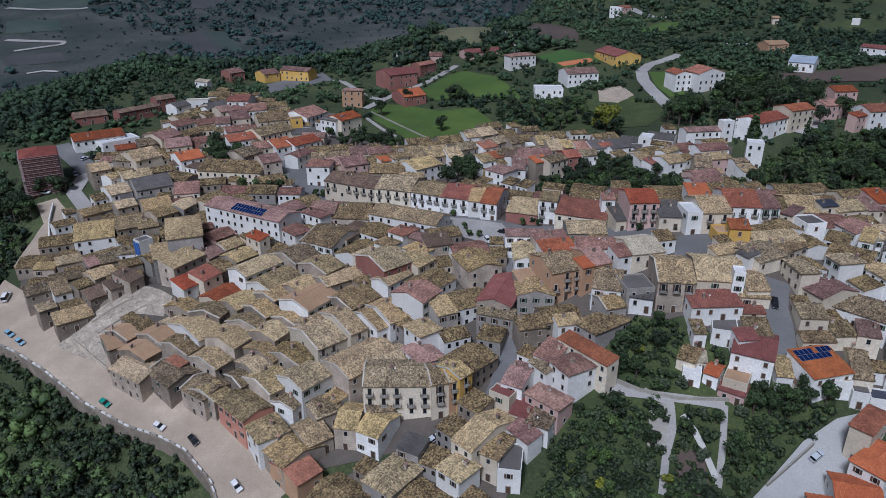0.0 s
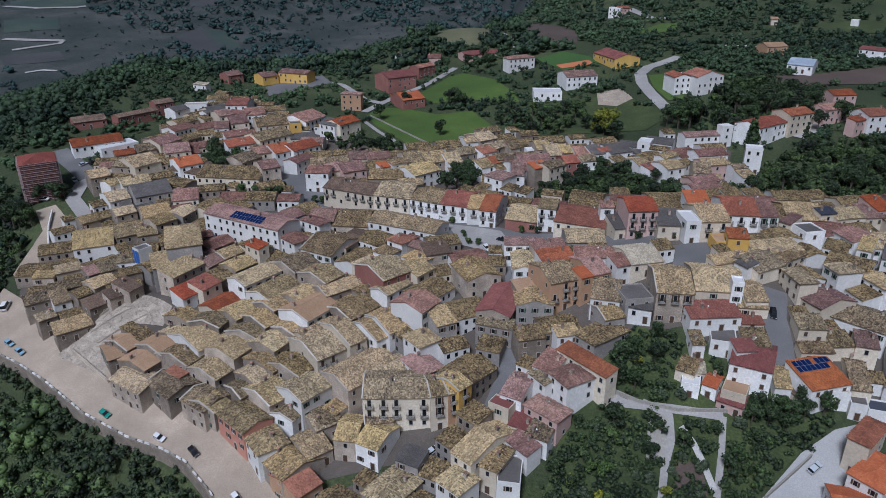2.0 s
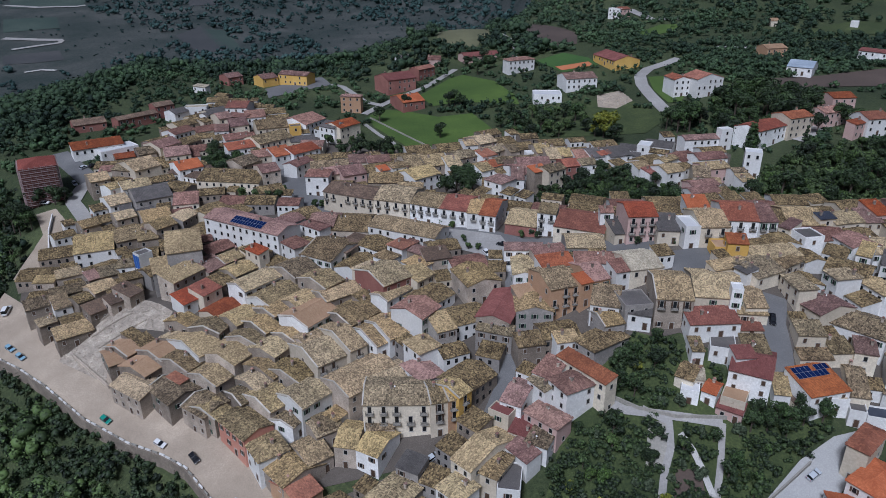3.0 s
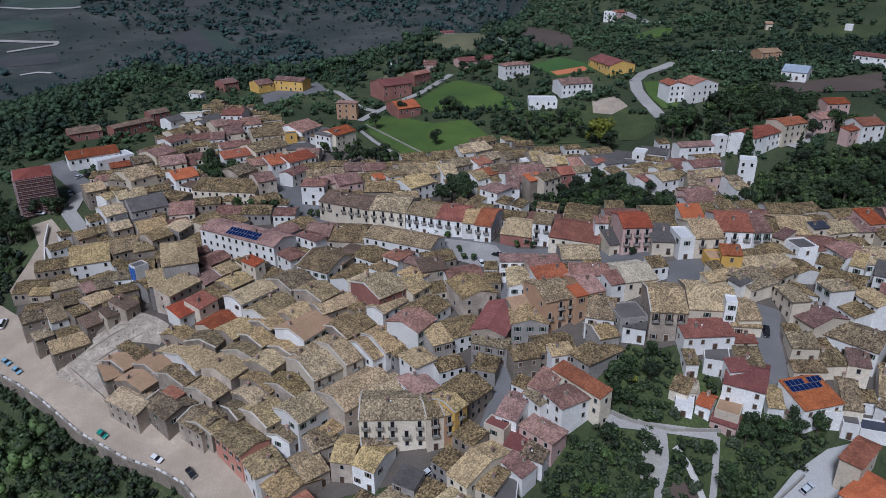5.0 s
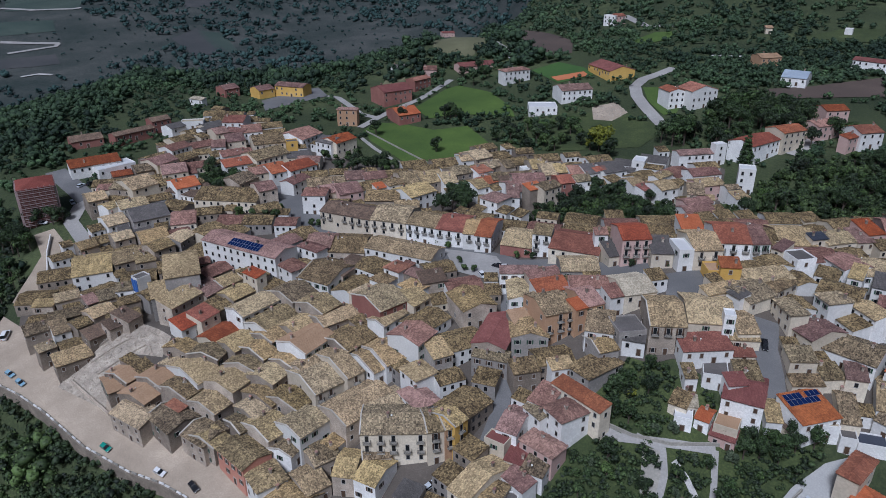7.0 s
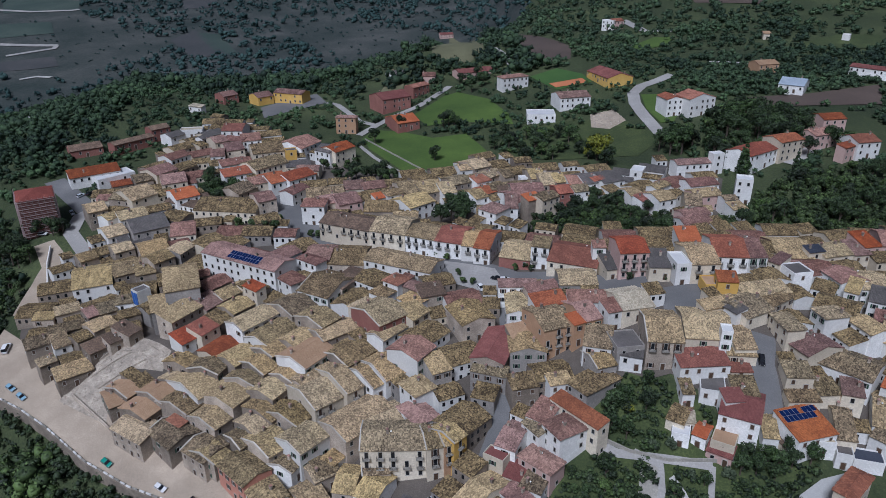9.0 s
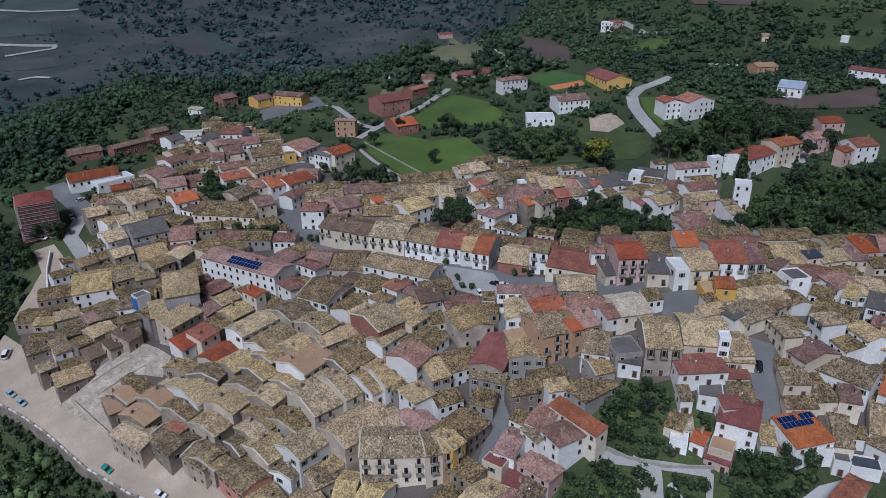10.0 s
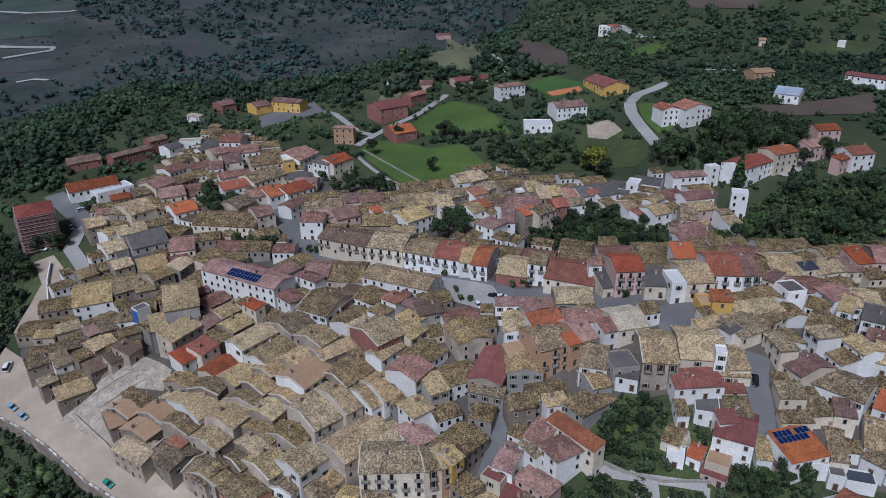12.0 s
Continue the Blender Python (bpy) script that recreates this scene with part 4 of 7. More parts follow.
house(39.4, 205.4, 75.8, -0.0, 12.2, 11.1, "G", "s", "g")
house(40.1, 193.7, 76.0, -1.7, 12.0, 5.8, "S", "p", "w")
house(54.9, 186.4, 77.1, 12.8, 10.3, 13.0, "G", "l", "c")
house(50.5, 185.6, 76.8, 16.5, 5.1, 6.2, "S", "p", "w")
house(50.3, 172.3, 72.9, 8.3, 8.1, 8.9, "F", "d", "g")
house(41.5, 176.3, 71.7, -15.9, 8.0, 9.6, "S", "s", "w")
house(58.1, 171.1, 76.1, -6.4, 10.0, 17.6, "G", "s", "k", 1, 1)
house(69.6, 173.7, 75.4, -7.8, 13.1, 17.6, "G", "s", "c")
house(65.9, 164.9, 71.6, 3.4, 14.0, 7.0, "S", "r", "w")
house(78.2, 171.1, 78.8, -12.5, 3.0, 4.1, "F", "W", "w")
house(82.2, 169.6, 74.2, -1.6, 5.9, 12.4, "G", "s", "c")
house(80.1, 169.3, 72.5, -7.4, 7.9, 5.4, "S", "s", "c")
house(80.0, 165.5, 69.5, -1.5, 6.0, 4.1, "S", "r", "c")
house(78.7, 158.3, 67.0, -5.6, 6.6, 7.3, "S", "s", "c")
house(70.2, 160.3, 67.5, -16.5, 6.5, 8.0, "F", "d", "w")
house(65.3, 159.3, 67.0, -1.5, 3.3, 5.4, "S", "s", "w")
house(72.7, 152.8, 65.6, -27.3, 10.1, 13.4, "G", "m", "w")
house(74.9, 154.5, 67.8, 3.5, 5.4, 4.6, "S", "m", "w")
house(69.7, 148.2, 60.6, -31.1, 5.9, 6.6, "F", "t", "c")
house(68.7, 147.6, 58.1, -34.3, 6.4, 4.3, "S", "m", "P")
solar_house = house(90.1, 144.4, 63.1, 14.3, 11.6, 10.1, "S", "r", "w")
house(94.7, 146.1, 61.2, -7.4, 5.9, 4.3, "F", "l", "w")
house(100.0, 143.7, 59.6, -19.5, 3.9, 5.5, "F", "d", "w")
house(101.4, 146.8, 61.7, -14.4, 4.6, 17.6, "G", "s", "c")
house(93.7, 161.9, 70.1, -3.5, 7.2, 6.1, "S", "s", "c")
house(101.4, 157.9, 67.0, 3.1, 6.0, 6.2, "S", "s", "c")
house(92.5, 156.5, 66.2, -1.5, 8.5, 4.1, "S", "s", "c")
house(106.7, 157.4, 67.7, -19.3, 5.4, 6.5, "S", "p", "c")
house(109.9, 147.7, 62.0, -52.2, 5.9, 13.6, "G", "s", "w")
house(104.2, 142.9, 58.3, -17.6, 7.0, 4.9, "F", "n", "w")
house(118.1, 159.8, 68.3, -43.3, 5.4, 7.8, "S", "o", "w")
house(111.5, 149.9, 63.4, -26.3, 5.1, 17.6, "G", "s", "w")
house(88.2, 147.2, 59.2, 23.5, 4.0, 4.1, "S", "b", "c")
house(83.0, 148.0, 61.6, -10.8, 3.9, 11.3, "G", "s", "w")
house(60.1, 155.1, 62.4, -35.1, 4.8, 8.4, "G", "s", "c")
house(65.1, 153.9, 62.0, -11.9, 2.4, 4.1, "S", "l", "c")
house(60.6, 151.1, 60.7, -20.8, 4.5, 6.8, "F", "W", "w")
house(65.8, 150.9, 60.7, -36.8, 3.7, 5.7, "G", "o", "w")
house(35.5, 167.4, 65.8, -55.0, 8.0, 13.5, "H", "s", "g")
house(44.3, 168.8, 68.8, 18.1, 6.3, 9.2, "G", "s", "g")
house(31.0, 165.6, 65.6, 12.2, 6.5, 4.5, "S", "s", "w")
house(51.3, 172.4, 70.9, -19.3, 6.2, 4.1, "S", "d", "w")
house(30.7, 163.0, 63.4, -52.6, 17.0, 4.3, "S", "r", "c")
house(27.4, 154.8, 61.7, -61.2, 7.8, 9.5, "H", "p", "w")
house(23.7, 159.2, 60.7, -38.4, 6.5, 8.2, "S", "p", "w")
house(22.5, 158.0, 59.4, -58.0, 7.2, 4.1, "S", "s", "w")
house(14.8, 152.4, 56.7, -30.0, 6.0, 11.6, "G", "p", "w")
house(20.8, 149.0, 55.8, -44.7, 10.2, 6.3, "H", "p", "P")
house(11.7, 150.4, 55.3, -34.7, 6.0, 4.1, "F", "m", "c")
house(16.6, 146.0, 52.0, -29.0, 6.3, 5.9, "S", "m", "c")
house(-62.1, 187.3, 58.4, 49.7, 9.6, 9.2, "G", "s", "k")
house(-51.1, 189.6, 60.1, 55.4, 7.3, 9.2, "G", "s", "k")
house(-39.4, 181.2, 61.3, 54.7, 13.4, 12.2, "G", "t", "w")
house(-27.0, 182.5, 61.0, 47.9, 12.1, 12.0, "G", "s", "k")
house(-15.1, 176.1, 60.2, 38.8, 9.4, 14.4, "G", "s", "w")
house(-18.7, 174.4, 58.9, 41.9, 5.1, 15.3, "G", "s", "w")
house(-52.5, 183.1, 58.1, 53.2, 6.3, 12.2, "G", "s", "k")
house(-54.4, 179.1, 56.6, 66.2, 5.1, 11.1, "G", "s", "k")
house(-59.3, 172.1, 54.4, 59.7, 8.9, 12.6, "G", "y", "k")
house(-47.9, 173.5, 56.1, 60.0, 7.5, 10.4, "G", "s", "k")
house(-43.2, 178.9, 58.0, 58.0, 5.8, 8.8, "G", "s", "k")
house(-37.5, 174.8, 57.9, 51.1, 10.3, 10.5, "G", "s", "k")
house(-34.5, 167.0, 57.1, 41.0, 10.1, 15.8, "G", "s", "c", 1, 1)
house(-26.0, 172.0, 58.9, 42.1, 6.0, 17.4, "G", "s", "c", 1, 1)
house(-24.7, 155.3, 55.5, 44.5, 18.4, 12.0, "G", "s", "k")
house(-11.2, 174.2, 60.9, -53.1, 8.2, 7.4, "H", "y", "w")
house(-11.5, 168.0, 57.3, -55.5, 10.3, 7.4, "H", "p", "w")
house(-18.1, 157.7, 54.6, 30.1, 13.2, 11.7, "G", "s", "k")
house(-20.4, 150.6, 56.6, 0.7, 17.4, 12.0, "G", "s", "c", 1, 1)
house(-2.9, 149.6, 57.7, 12.0, 4.5, 9.3, "G", "s", "c", 1, 1)
house(1.7, 149.9, 58.3, 21.4, 2.7, 8.4, "G", "s", "O", 1, 1)
house(4.2, 149.9, 59.2, 46.4, 4.9, 8.4, "G", "s", "Y", 1, 1)
house(-39.3, 163.9, 53.7, 58.3, 7.1, 13.5, "G", "s", "k")
house(-47.1, 166.7, 53.5, 54.9, 4.4, 12.4, "G", "s", "k")
house(-50.8, 162.5, 52.1, 49.9, 7.6, 10.0, "G", "s", "k")
house(-45.5, 154.2, 51.4, 48.4, 8.6, 12.0, "G", "s", "k")
house(-36.7, 152.9, 53.5, 49.1, 10.3, 10.3, "G", "s", "w")
house(-54.5, 159.1, 50.2, 44.4, 6.3, 8.5, "G", "s", "k")
house(-39.0, 150.7, 49.1, 61.9, 5.4, 7.8, "G", "s", "w")
house(-31.5, 155.1, 50.3, -35.3, 4.6, 4.7, "H", "s", "w")
house(-31.9, 149.0, 49.2, 27.5, 6.4, 7.3, "G", "s", "k")
house(-19.8, 148.4, 50.1, 9.6, 7.5, 8.4, "G", "s", "k")
house(-99.0, 179.3, 49.3, 37.0, 5.1, 10.0, "G", "t", "k")
house(-94.3, 181.9, 51.0, 58.9, 5.4, 10.4, "G", "t", "k")
house(-85.8, 173.0, 50.0, 61.0, 6.4, 11.2, "G", "t", "k")
house(-82.3, 177.8, 51.9, 58.2, 6.5, 11.4, "G", "t", "k")
house(-95.8, 172.0, 47.9, -33.1, 13.6, 9.0, "G", "s", "k")
house(-83.9, 169.1, 48.7, -41.6, 11.9, 10.1, "G", "s", "k")
house(-71.7, 161.5, 48.3, -35.3, 9.8, 9.7, "G", "s", "k")
house(-74.5, 169.0, 50.1, 61.9, 3.3, 4.9, "S", "r", "k")
house(-73.3, 172.4, 51.9, 59.0, 6.5, 12.8, "G", "s", "k")
house(-70.9, 176.7, 54.0, 51.7, 9.1, 15.9, "G", "y", "w")
house(-77.0, 189.4, 56.1, 64.9, 5.9, 10.8, "G", "s", "k")
house(-67.1, 185.4, 56.7, 71.2, 6.4, 10.8, "G", "s", "k")
house(-80.2, 185.1, 52.9, 57.2, 5.0, 8.2, "G", "s", "k")
house(-63.4, 166.3, 51.1, 57.2, 6.6, 12.0, "G", "s", "k")
house(-60.9, 155.6, 48.1, 57.3, 6.1, 10.7, "G", "s", "k")
house(-118.3, 386.8, 78.1, -2.7, 11.7, 14.3, "G", "r", "w")
house(-114.7, 377.0, 75.9, -22.2, 12.1, 8.1, "G", "p", "c")
house(-103.7, 372.9, 75.8, 20.3, 10.4, 14.6, "G", "p", "w")
house(-108.2, 358.8, 74.8, 27.6, 9.4, 15.0, "G", "p", "c")
house(-100.7, 325.9, 72.0, 30.7, 13.3, 7.8, "S", "r", "w")
house(-105.4, 339.0, 73.1, 28.7, 12.5, 6.6, "S", "p", "w")
house(-87.4, 333.1, 72.9, 45.7, 19.1, 15.5, "G", "s", "c")
house(-93.6, 354.9, 74.4, 21.5, 15.9, 17.6, "G", "s", "c")
house(-77.1, 355.2, 75.5, 16.3, 5.7, 5.0, "F", "d", "Y")
house(-62.7, 357.6, 75.5, -34.3, 10.5, 11.9, "G", "d", "w")
house(-51.1, 351.6, 75.8, 50.5, 14.1, 12.4, "G", "r", "c")
house(-70.0, 360.8, 75.1, 60.2, 16.5, 17.6, "G", "p", "w")
house(-79.1, 369.7, 74.0, 12.8, 7.4, 8.9, "G", "p", "c")
house(-57.4, 403.7, 80.6, -8.8, 11.6, 5.3, "H", "p", "O")
house(-76.7, 317.4, 71.4, 37.7, 9.3, 15.8, "G", "r", "w")
house(-68.7, 320.0, 71.7, 45.3, 14.9, 12.7, "G", "r", "w")
house(-69.0, 336.7, 71.3, -2.4, 11.2, 8.8, "G", "p", "c")
house(-64.6, 304.2, 70.8, 60.0, 12.0, 7.7, "G", "p", "w")
house(-58.3, 303.9, 69.5, 10.8, 17.0, 12.6, "G", "s", "k")
house(-56.7, 282.2, 73.8, -2.1, 9.6, 9.8, "H", "p", "w")
house(-48.4, 289.5, 71.7, 27.5, 7.8, 10.7, "G", "p", "c")
house(-41.6, 287.5, 71.9, 26.5, 10.6, 13.9, "G", "p", "P")
house(-89.3, 306.3, 70.4, 54.9, 11.4, 12.6, "G", "s", "k")
house(-86.5, 316.8, 71.2, 26.9, 10.7, 10.9, "G", "p", "c")
house(-76.8, 291.3, 72.2, 31.5, 8.2, 12.3, "G", "p", "k")
house(-105.8, 292.4, 68.7, -8.4, 28.3, 17.2, "G", "s", "c")
house(-42.6, 312.1, 70.1, 6.8, 9.1, 12.7, "G", "p", "c")
house(-33.4, 311.1, 70.4, 17.4, 10.7, 10.3, "G", "p", "w")
house(-26.5, 296.4, 71.2, 32.1, 7.1, 4.9, "S", "o", "w")
house(-21.2, 296.5, 72.7, 28.1, 8.0, 7.2, "H", "s", "w")
house(-15.2, 300.1, 71.7, 18.3, 9.8, 17.6, "G", "s", "k")
house(-5.9, 300.2, 72.0, 26.8, 11.4, 16.1, "G", "s", "k")
house(-11.2, 284.7, 71.3, 40.1, 13.9, 14.0, "G", "s", "w")
house(-31.2, 286.7, 69.5, -2.1, 14.6, 13.8, "G", "s", "k")
house(-18.4, 274.3, 69.5, -2.0, 10.5, 7.7, "S", "s", "k")
house(7.4, 308.6, 72.9, 28.6, 9.9, 11.2, "G", "s", "k")
house(2.9, 299.6, 72.2, 20.0, 6.9, 15.5, "G", "s", "w")
house(11.3, 325.8, 74.1, 17.2, 7.2, 8.9, "G", "s", "w")
house(18.1, 326.3, 74.6, 32.1, 10.0, 13.6, "G", "s", "k")
house(18.5, 309.6, 73.5, 31.5, 7.9, 6.5, "S", "r", "w")
house(24.6, 314.8, 74.2, 41.8, 8.8, 9.0, "G", "s", "k")
house(31.3, 314.1, 74.4, 24.0, 5.1, 11.3, "G", "s", "k")
house(39.0, 314.5, 73.5, 15.0, 5.0, 4.1, "F", "W", "w")
house(43.1, 310.5, 75.0, 10.4, 6.8, 14.3, "G", "s", "k")
house(47.2, 302.2, 74.8, 10.1, 6.6, 17.1, "G", "s", "k")
house(53.3, 304.1, 75.3, 13.0, 5.4, 12.7, "G", "s", "k")
house(58.8, 300.9, 75.6, 8.8, 7.4, 12.0, "G", "p", "w")
house(65.6, 299.5, 76.1, 17.6, 6.2, 13.6, "G", "d", "w")
house(69.7, 301.6, 76.6, 30.2, 6.7, 5.4, "G", "r", "w")
house(74.0, 301.3, 75.8, 20.2, 11.2, 14.4, "G", "d", "w")
house(87.6, 310.3, 78.5, -26.2, 5.6, 8.1, "F", "W", "w")
house(24.6, 303.2, 72.6, 13.0, 21.5, 8.4, "G", "s", "k")
house(21.8, 299.9, 71.7, 36.2, 6.6, 9.2, "G", "r", "w")
house(28.2, 300.8, 72.1, 15.6, 6.7, 9.2, "G", "b", "k")
house(33.2, 293.7, 73.5, 5.1, 14.4, 15.0, "G", "p", "k")
house(17.1, 291.6, 72.5, 33.4, 6.8, 11.3, "G", "s", "w")
house(17.2, 275.9, 74.6, -43.1, 9.0, 9.4, "H", "p", "w")
house(28.5, 277.2, 73.9, -2.1, 5.2, 17.6, "G", "p", "w")
house(32.9, 285.1, 73.1, 24.7, 7.0, 14.6, "G", "p", "w")
house(38.2, 279.8, 75.9, 28.9, 7.3, 5.7, "S", "o", "k")
house(43.9, 278.5, 76.4, 36.8, 10.0, 8.1, "G", "s", "c")
house(52.6, 291.4, 74.7, 13.0, 7.6, 10.6, "G", "r", "R")
house(59.7, 291.8, 75.2, 16.5, 7.7, 8.9, "G", "s", "w")
house(82.3, 285.8, 75.4, 21.8, 6.4, 9.5, "G", "y", "w")
house(85.3, 279.1, 75.5, 33.3, 8.7, 5.3, "S", "r", "w")
house(93.2, 286.9, 77.9, 38.9, 10.2, 5.4, "G", "s", "w")
house(91.0, 274.8, 77.2, 22.9, 8.7, 10.7, "G", "y", "w")
house(108.9, 310.3, 80.9, 8.9, 16.3, 7.6, "G", "p", "w")
house(107.4, 286.5, 79.1, 12.3, 13.4, 9.5, "G", "p", "w")
house(106.3, 275.6, 78.4, 13.8, 11.3, 9.1, "G", "y", "P")
house(99.9, 269.9, 77.5, -12.5, 6.6, 14.7, "G", "s", "c")
house(95.7, 256.5, 77.5, 17.3, 11.6, 7.4, "G", "p", "P")
house(85.9, 232.5, 78.1, -2.0, 8.0, 9.6, "S", "o", "w")
house(94.0, 250.7, 76.3, 13.1, 12.1, 8.9, "G", "p", "w")
house(116.4, 271.5, 78.6, 10.0, 5.8, 5.5, "G", "s", "w")
house(117.4, 264.5, 77.1, 13.5, 6.4, 5.8, "S", "y", "w")
house(124.1, 281.7, 83.7, -19.9, 6.6, 6.6, "F", "W", "w")
house(140.2, 307.8, 85.3, 33.7, 20.7, 12.7, "G", "r", "w")
house(158.0, 317.9, 88.5, 22.9, 14.1, 11.2, "G", "r", "c")
house(191.3, 346.8, 91.4, 7.0, 12.1, 11.1, "G", "r", "P")
house(179.3, 329.3, 88.2, 20.9, 16.2, 10.5, "G", "p", "P")
house(191.8, 315.2, 88.8, 10.1, 11.7, 13.2, "G", "r", "w")
house(185.0, 312.9, 87.0, 30.1, 10.9, 4.6, "S", "r", "P")
house(125.4, 312.0, 84.9, 14.3, 5.6, 4.1, "F", "W", "w")
scaffolded_house = house(-175.0, 283.0, 76.6, 30.0, 13.6, 16.0, "H", "q", "q", 0, 0)
house(-173.8, 325.3, 72.2, 33.6, 22.9, 8.8, "S", "r", "w")
house(-160.5, 325.2, 71.1, 45.8, 18.0, 10.0, "F", "W", "w")
house(-189.2, 360.0, 75.0, 34.1, 15.9, 11.6, "G", "b", "R")
house(-169.0, 366.9, 76.1, 50.4, 22.8, 7.3, "G", "b", "R")
house(-157.1, 388.5, 78.2, 43.5, 10.7, 9.0, "G", "b", "R")
house(-144.2, 381.3, 76.0, 52.9, 9.0, 10.1, "G", "d", "w")
house(-143.5, 393.7, 76.4, 7.7, 12.3, 6.2, "F", "l", "w")
house(-126.8, 379.4, 75.4, 53.9, 7.5, 6.1, "G", "d", "w")
house(-117.1, 370.3, 75.9, 38.5, 7.6, 12.2, "G", "p", "c")
house(-114.5, 351.8, 74.2, 12.5, 6.9, 12.8, "G", "p", "w")
house(-133.5, 327.7, 72.7, 56.7, 12.2, 12.8, "G", "p", "c")
house(-127.8, 318.2, 71.3, 24.9, 11.4, 15.1, "G", "p", "c")
house(-115.1, 299.6, 70.7, 36.7, 10.7, 14.2, "G", "o", "w")
house(-134.5, 299.0, 70.7, 47.9, 12.3, 17.6, "G", "s", "c")
house(-142.2, 323.3, 70.7, 31.4, 8.2, 12.3, "G", "s", "k")
house(-153.6, 305.2, 68.5, 7.8, 7.8, 5.1, "S", "p", "c")
house(-147.8, 305.3, 69.5, -15.9, 11.3, 8.5, "G", "s", "k")
house(-149.6, 288.8, 69.1, 36.0, 8.1, 12.3, "G", "s", "k")
house(-134.3, 284.4, 67.3, 36.1, 11.8, 11.3, "G", "s", "w")
house(-139.9, 285.0, 67.2, 53.9, 5.8, 8.2, "G", "s", "w")
house(-124.6, 272.9, 66.2, 32.9, 14.8, 17.6, "G", "d", "g")
house(-109.4, 272.0, 65.1, 13.9, 10.0, 15.4, "G", "p", "c")
house(-135.6, 273.2, 64.2, 41.2, 8.6, 13.2, "G", "s", "w")
house(-122.7, 305.4, 67.9, -27.4, 17.6, 8.2, "G", "b", "w")
house(-156.9, 451.8, 76.8, -26.9, 10.4, 4.1, "S", "l", "w")
house(-116.4, 467.9, 77.8, 40.7, 11.2, 13.0, "G", "p", "Y")
house(-108.0, 476.3, 79.5, -20.4, 21.4, 10.8, "G", "p", "Y")
house(-140.5, 473.6, 77.5, 43.6, 10.8, 12.4, "G", "p", "R")
house(-32.5, 434.8, 83.1, 32.6, 19.7, 17.6, "G", "m", "R")
house(-14.6, 462.3, 84.5, 46.9, 14.8, 8.4, "G", "r", "R")
house(-9.6, 492.8, 85.9, -3.5, 8.9, 11.2, "G", "p", "P")
house(-30.9, 513.0, 82.7, 27.6, 11.1, 12.4, "G", "d", "w")
house(-21.7, 399.3, 77.7, 28.2, 13.7, 17.6, "G", "o", "R")
house(15.8, 489.2, 88.2, 22.9, 29.3, 11.7, "G", "m", "P")
house(42.5, 457.6, 90.9, 23.4, 18.6, 8.1, "H", "p", "w")
house(98.3, 471.5, 92.7, -73.0, 27.2, 17.6, "G", "m", "Y")
house(72.0, 413.8, 87.9, 13.4, 19.2, 14.2, "G", "p", "w")
house(51.5, 399.3, 82.0, -2.9, 15.9, 12.0, "F", "W", "w")
house(126.5, 389.1, 92.2, 12.3, 9.6, 12.2, "E", "r", "w")
house(137.5, 385.1, 93.1, 19.1, 16.7, 13.5, "E", "r", "w")
house(198.2, 415.4, 94.7, -35.2, 13.6, 17.6, "G", "u", "w")
house(201.7, 452.0, 98.9, 11.2, 13.9, 11.3, "G", "t", "O")
house(254.0, 444.7, 98.9, -49.4, 23.4, 8.9, "G", "m", "w")
house(138.0, 616.4, 106.4, -43.9, 10.7, 4.1, "F", "W", "w")
house(146.0, 610.1, 106.2, 15.8, 9.4, 9.0, "G", "r", "P")
house(8.0, 1464.6, -23.0, 11.6, 26.5, 17.6, "G", "m", "P")
house(41.5, 575.5, 90.7, 9.8, 10.5, 9.9, "G", "p", "c")
house(9.4, 521.4, 88.5, 26.3, 8.3, 8.8, "G", "p", "P")
house(285.1, 516.2, 107.2, -34.6, 5.0, 6.1, "F", "W", "w")
house(236.1, 530.4, 106.4, -4.6, 5.2, 8.0, "G", "t", "c")
house(-59.8, 155.0, 48.6, -43.2, 12.5, 8.9, "G", "s", "S")
house(-50.9, 147.5, 47.1, -54.4, 8.9, 8.4, "H", "s", "w")
house(-46.2, 142.4, 44.4, -47.0, 11.2, 12.2, "G", "s", "k")
house(-34.6, 130.5, 42.5, 46.3, 7.5, 11.5, "G", "r", "O")
house(-33.4, 140.0, 46.0, 37.2, 7.1, 10.1, "G", "s", "k")
house(-22.0, 143.4, 48.6, -28.8, 6.8, 10.4, "G", "s", "w")
house(-27.5, 144.4, 48.7, -10.8, 5.9, 10.3, "G", "s", "k")
house(-32.3, 147.6, 48.7, 33.6, 6.4, 7.4, "G", "s", "k")
house(-19.2, 130.7, 44.1, -38.0, 8.9, 11.9, "H", "s", "g")
house(-11.6, 139.0, 46.9, -28.7, 6.4, 5.5, "S", "d", "g")
house(-1.6, 130.9, 47.7, -44.2, 7.2, 7.4, "H", "s", "w")
house(2.0, 137.4, 50.6, -45.4, 6.7, 17.6, "G", "y", "c")
house(8.8, 133.0, 50.2, -31.6, 4.5, 9.2, "H", "s", "c")
house(15.4, 141.6, 50.8, -52.5, 8.0, 4.7, "S", "p", "w")
house(12.6, 129.3, 48.4, -9.9, 5.5, 9.6, "F", "d", "w")
house(20.3, 141.9, 52.3, -32.5, 6.1, 5.7, "S", "s", "w")
house(93.6, 132.4, 58.8, -48.6, 4.8, 11.3, "H", "r", "c")
house(90.9, 125.3, 54.6, -55.1, 7.6, 12.4, "H", "o", "w")
house(83.9, 116.2, 51.0, -16.4, 9.5, 9.7, "G", "o", "w")
house(77.2, 111.7, 49.9, -13.8, 6.4, 8.5, "G", "o", "w")


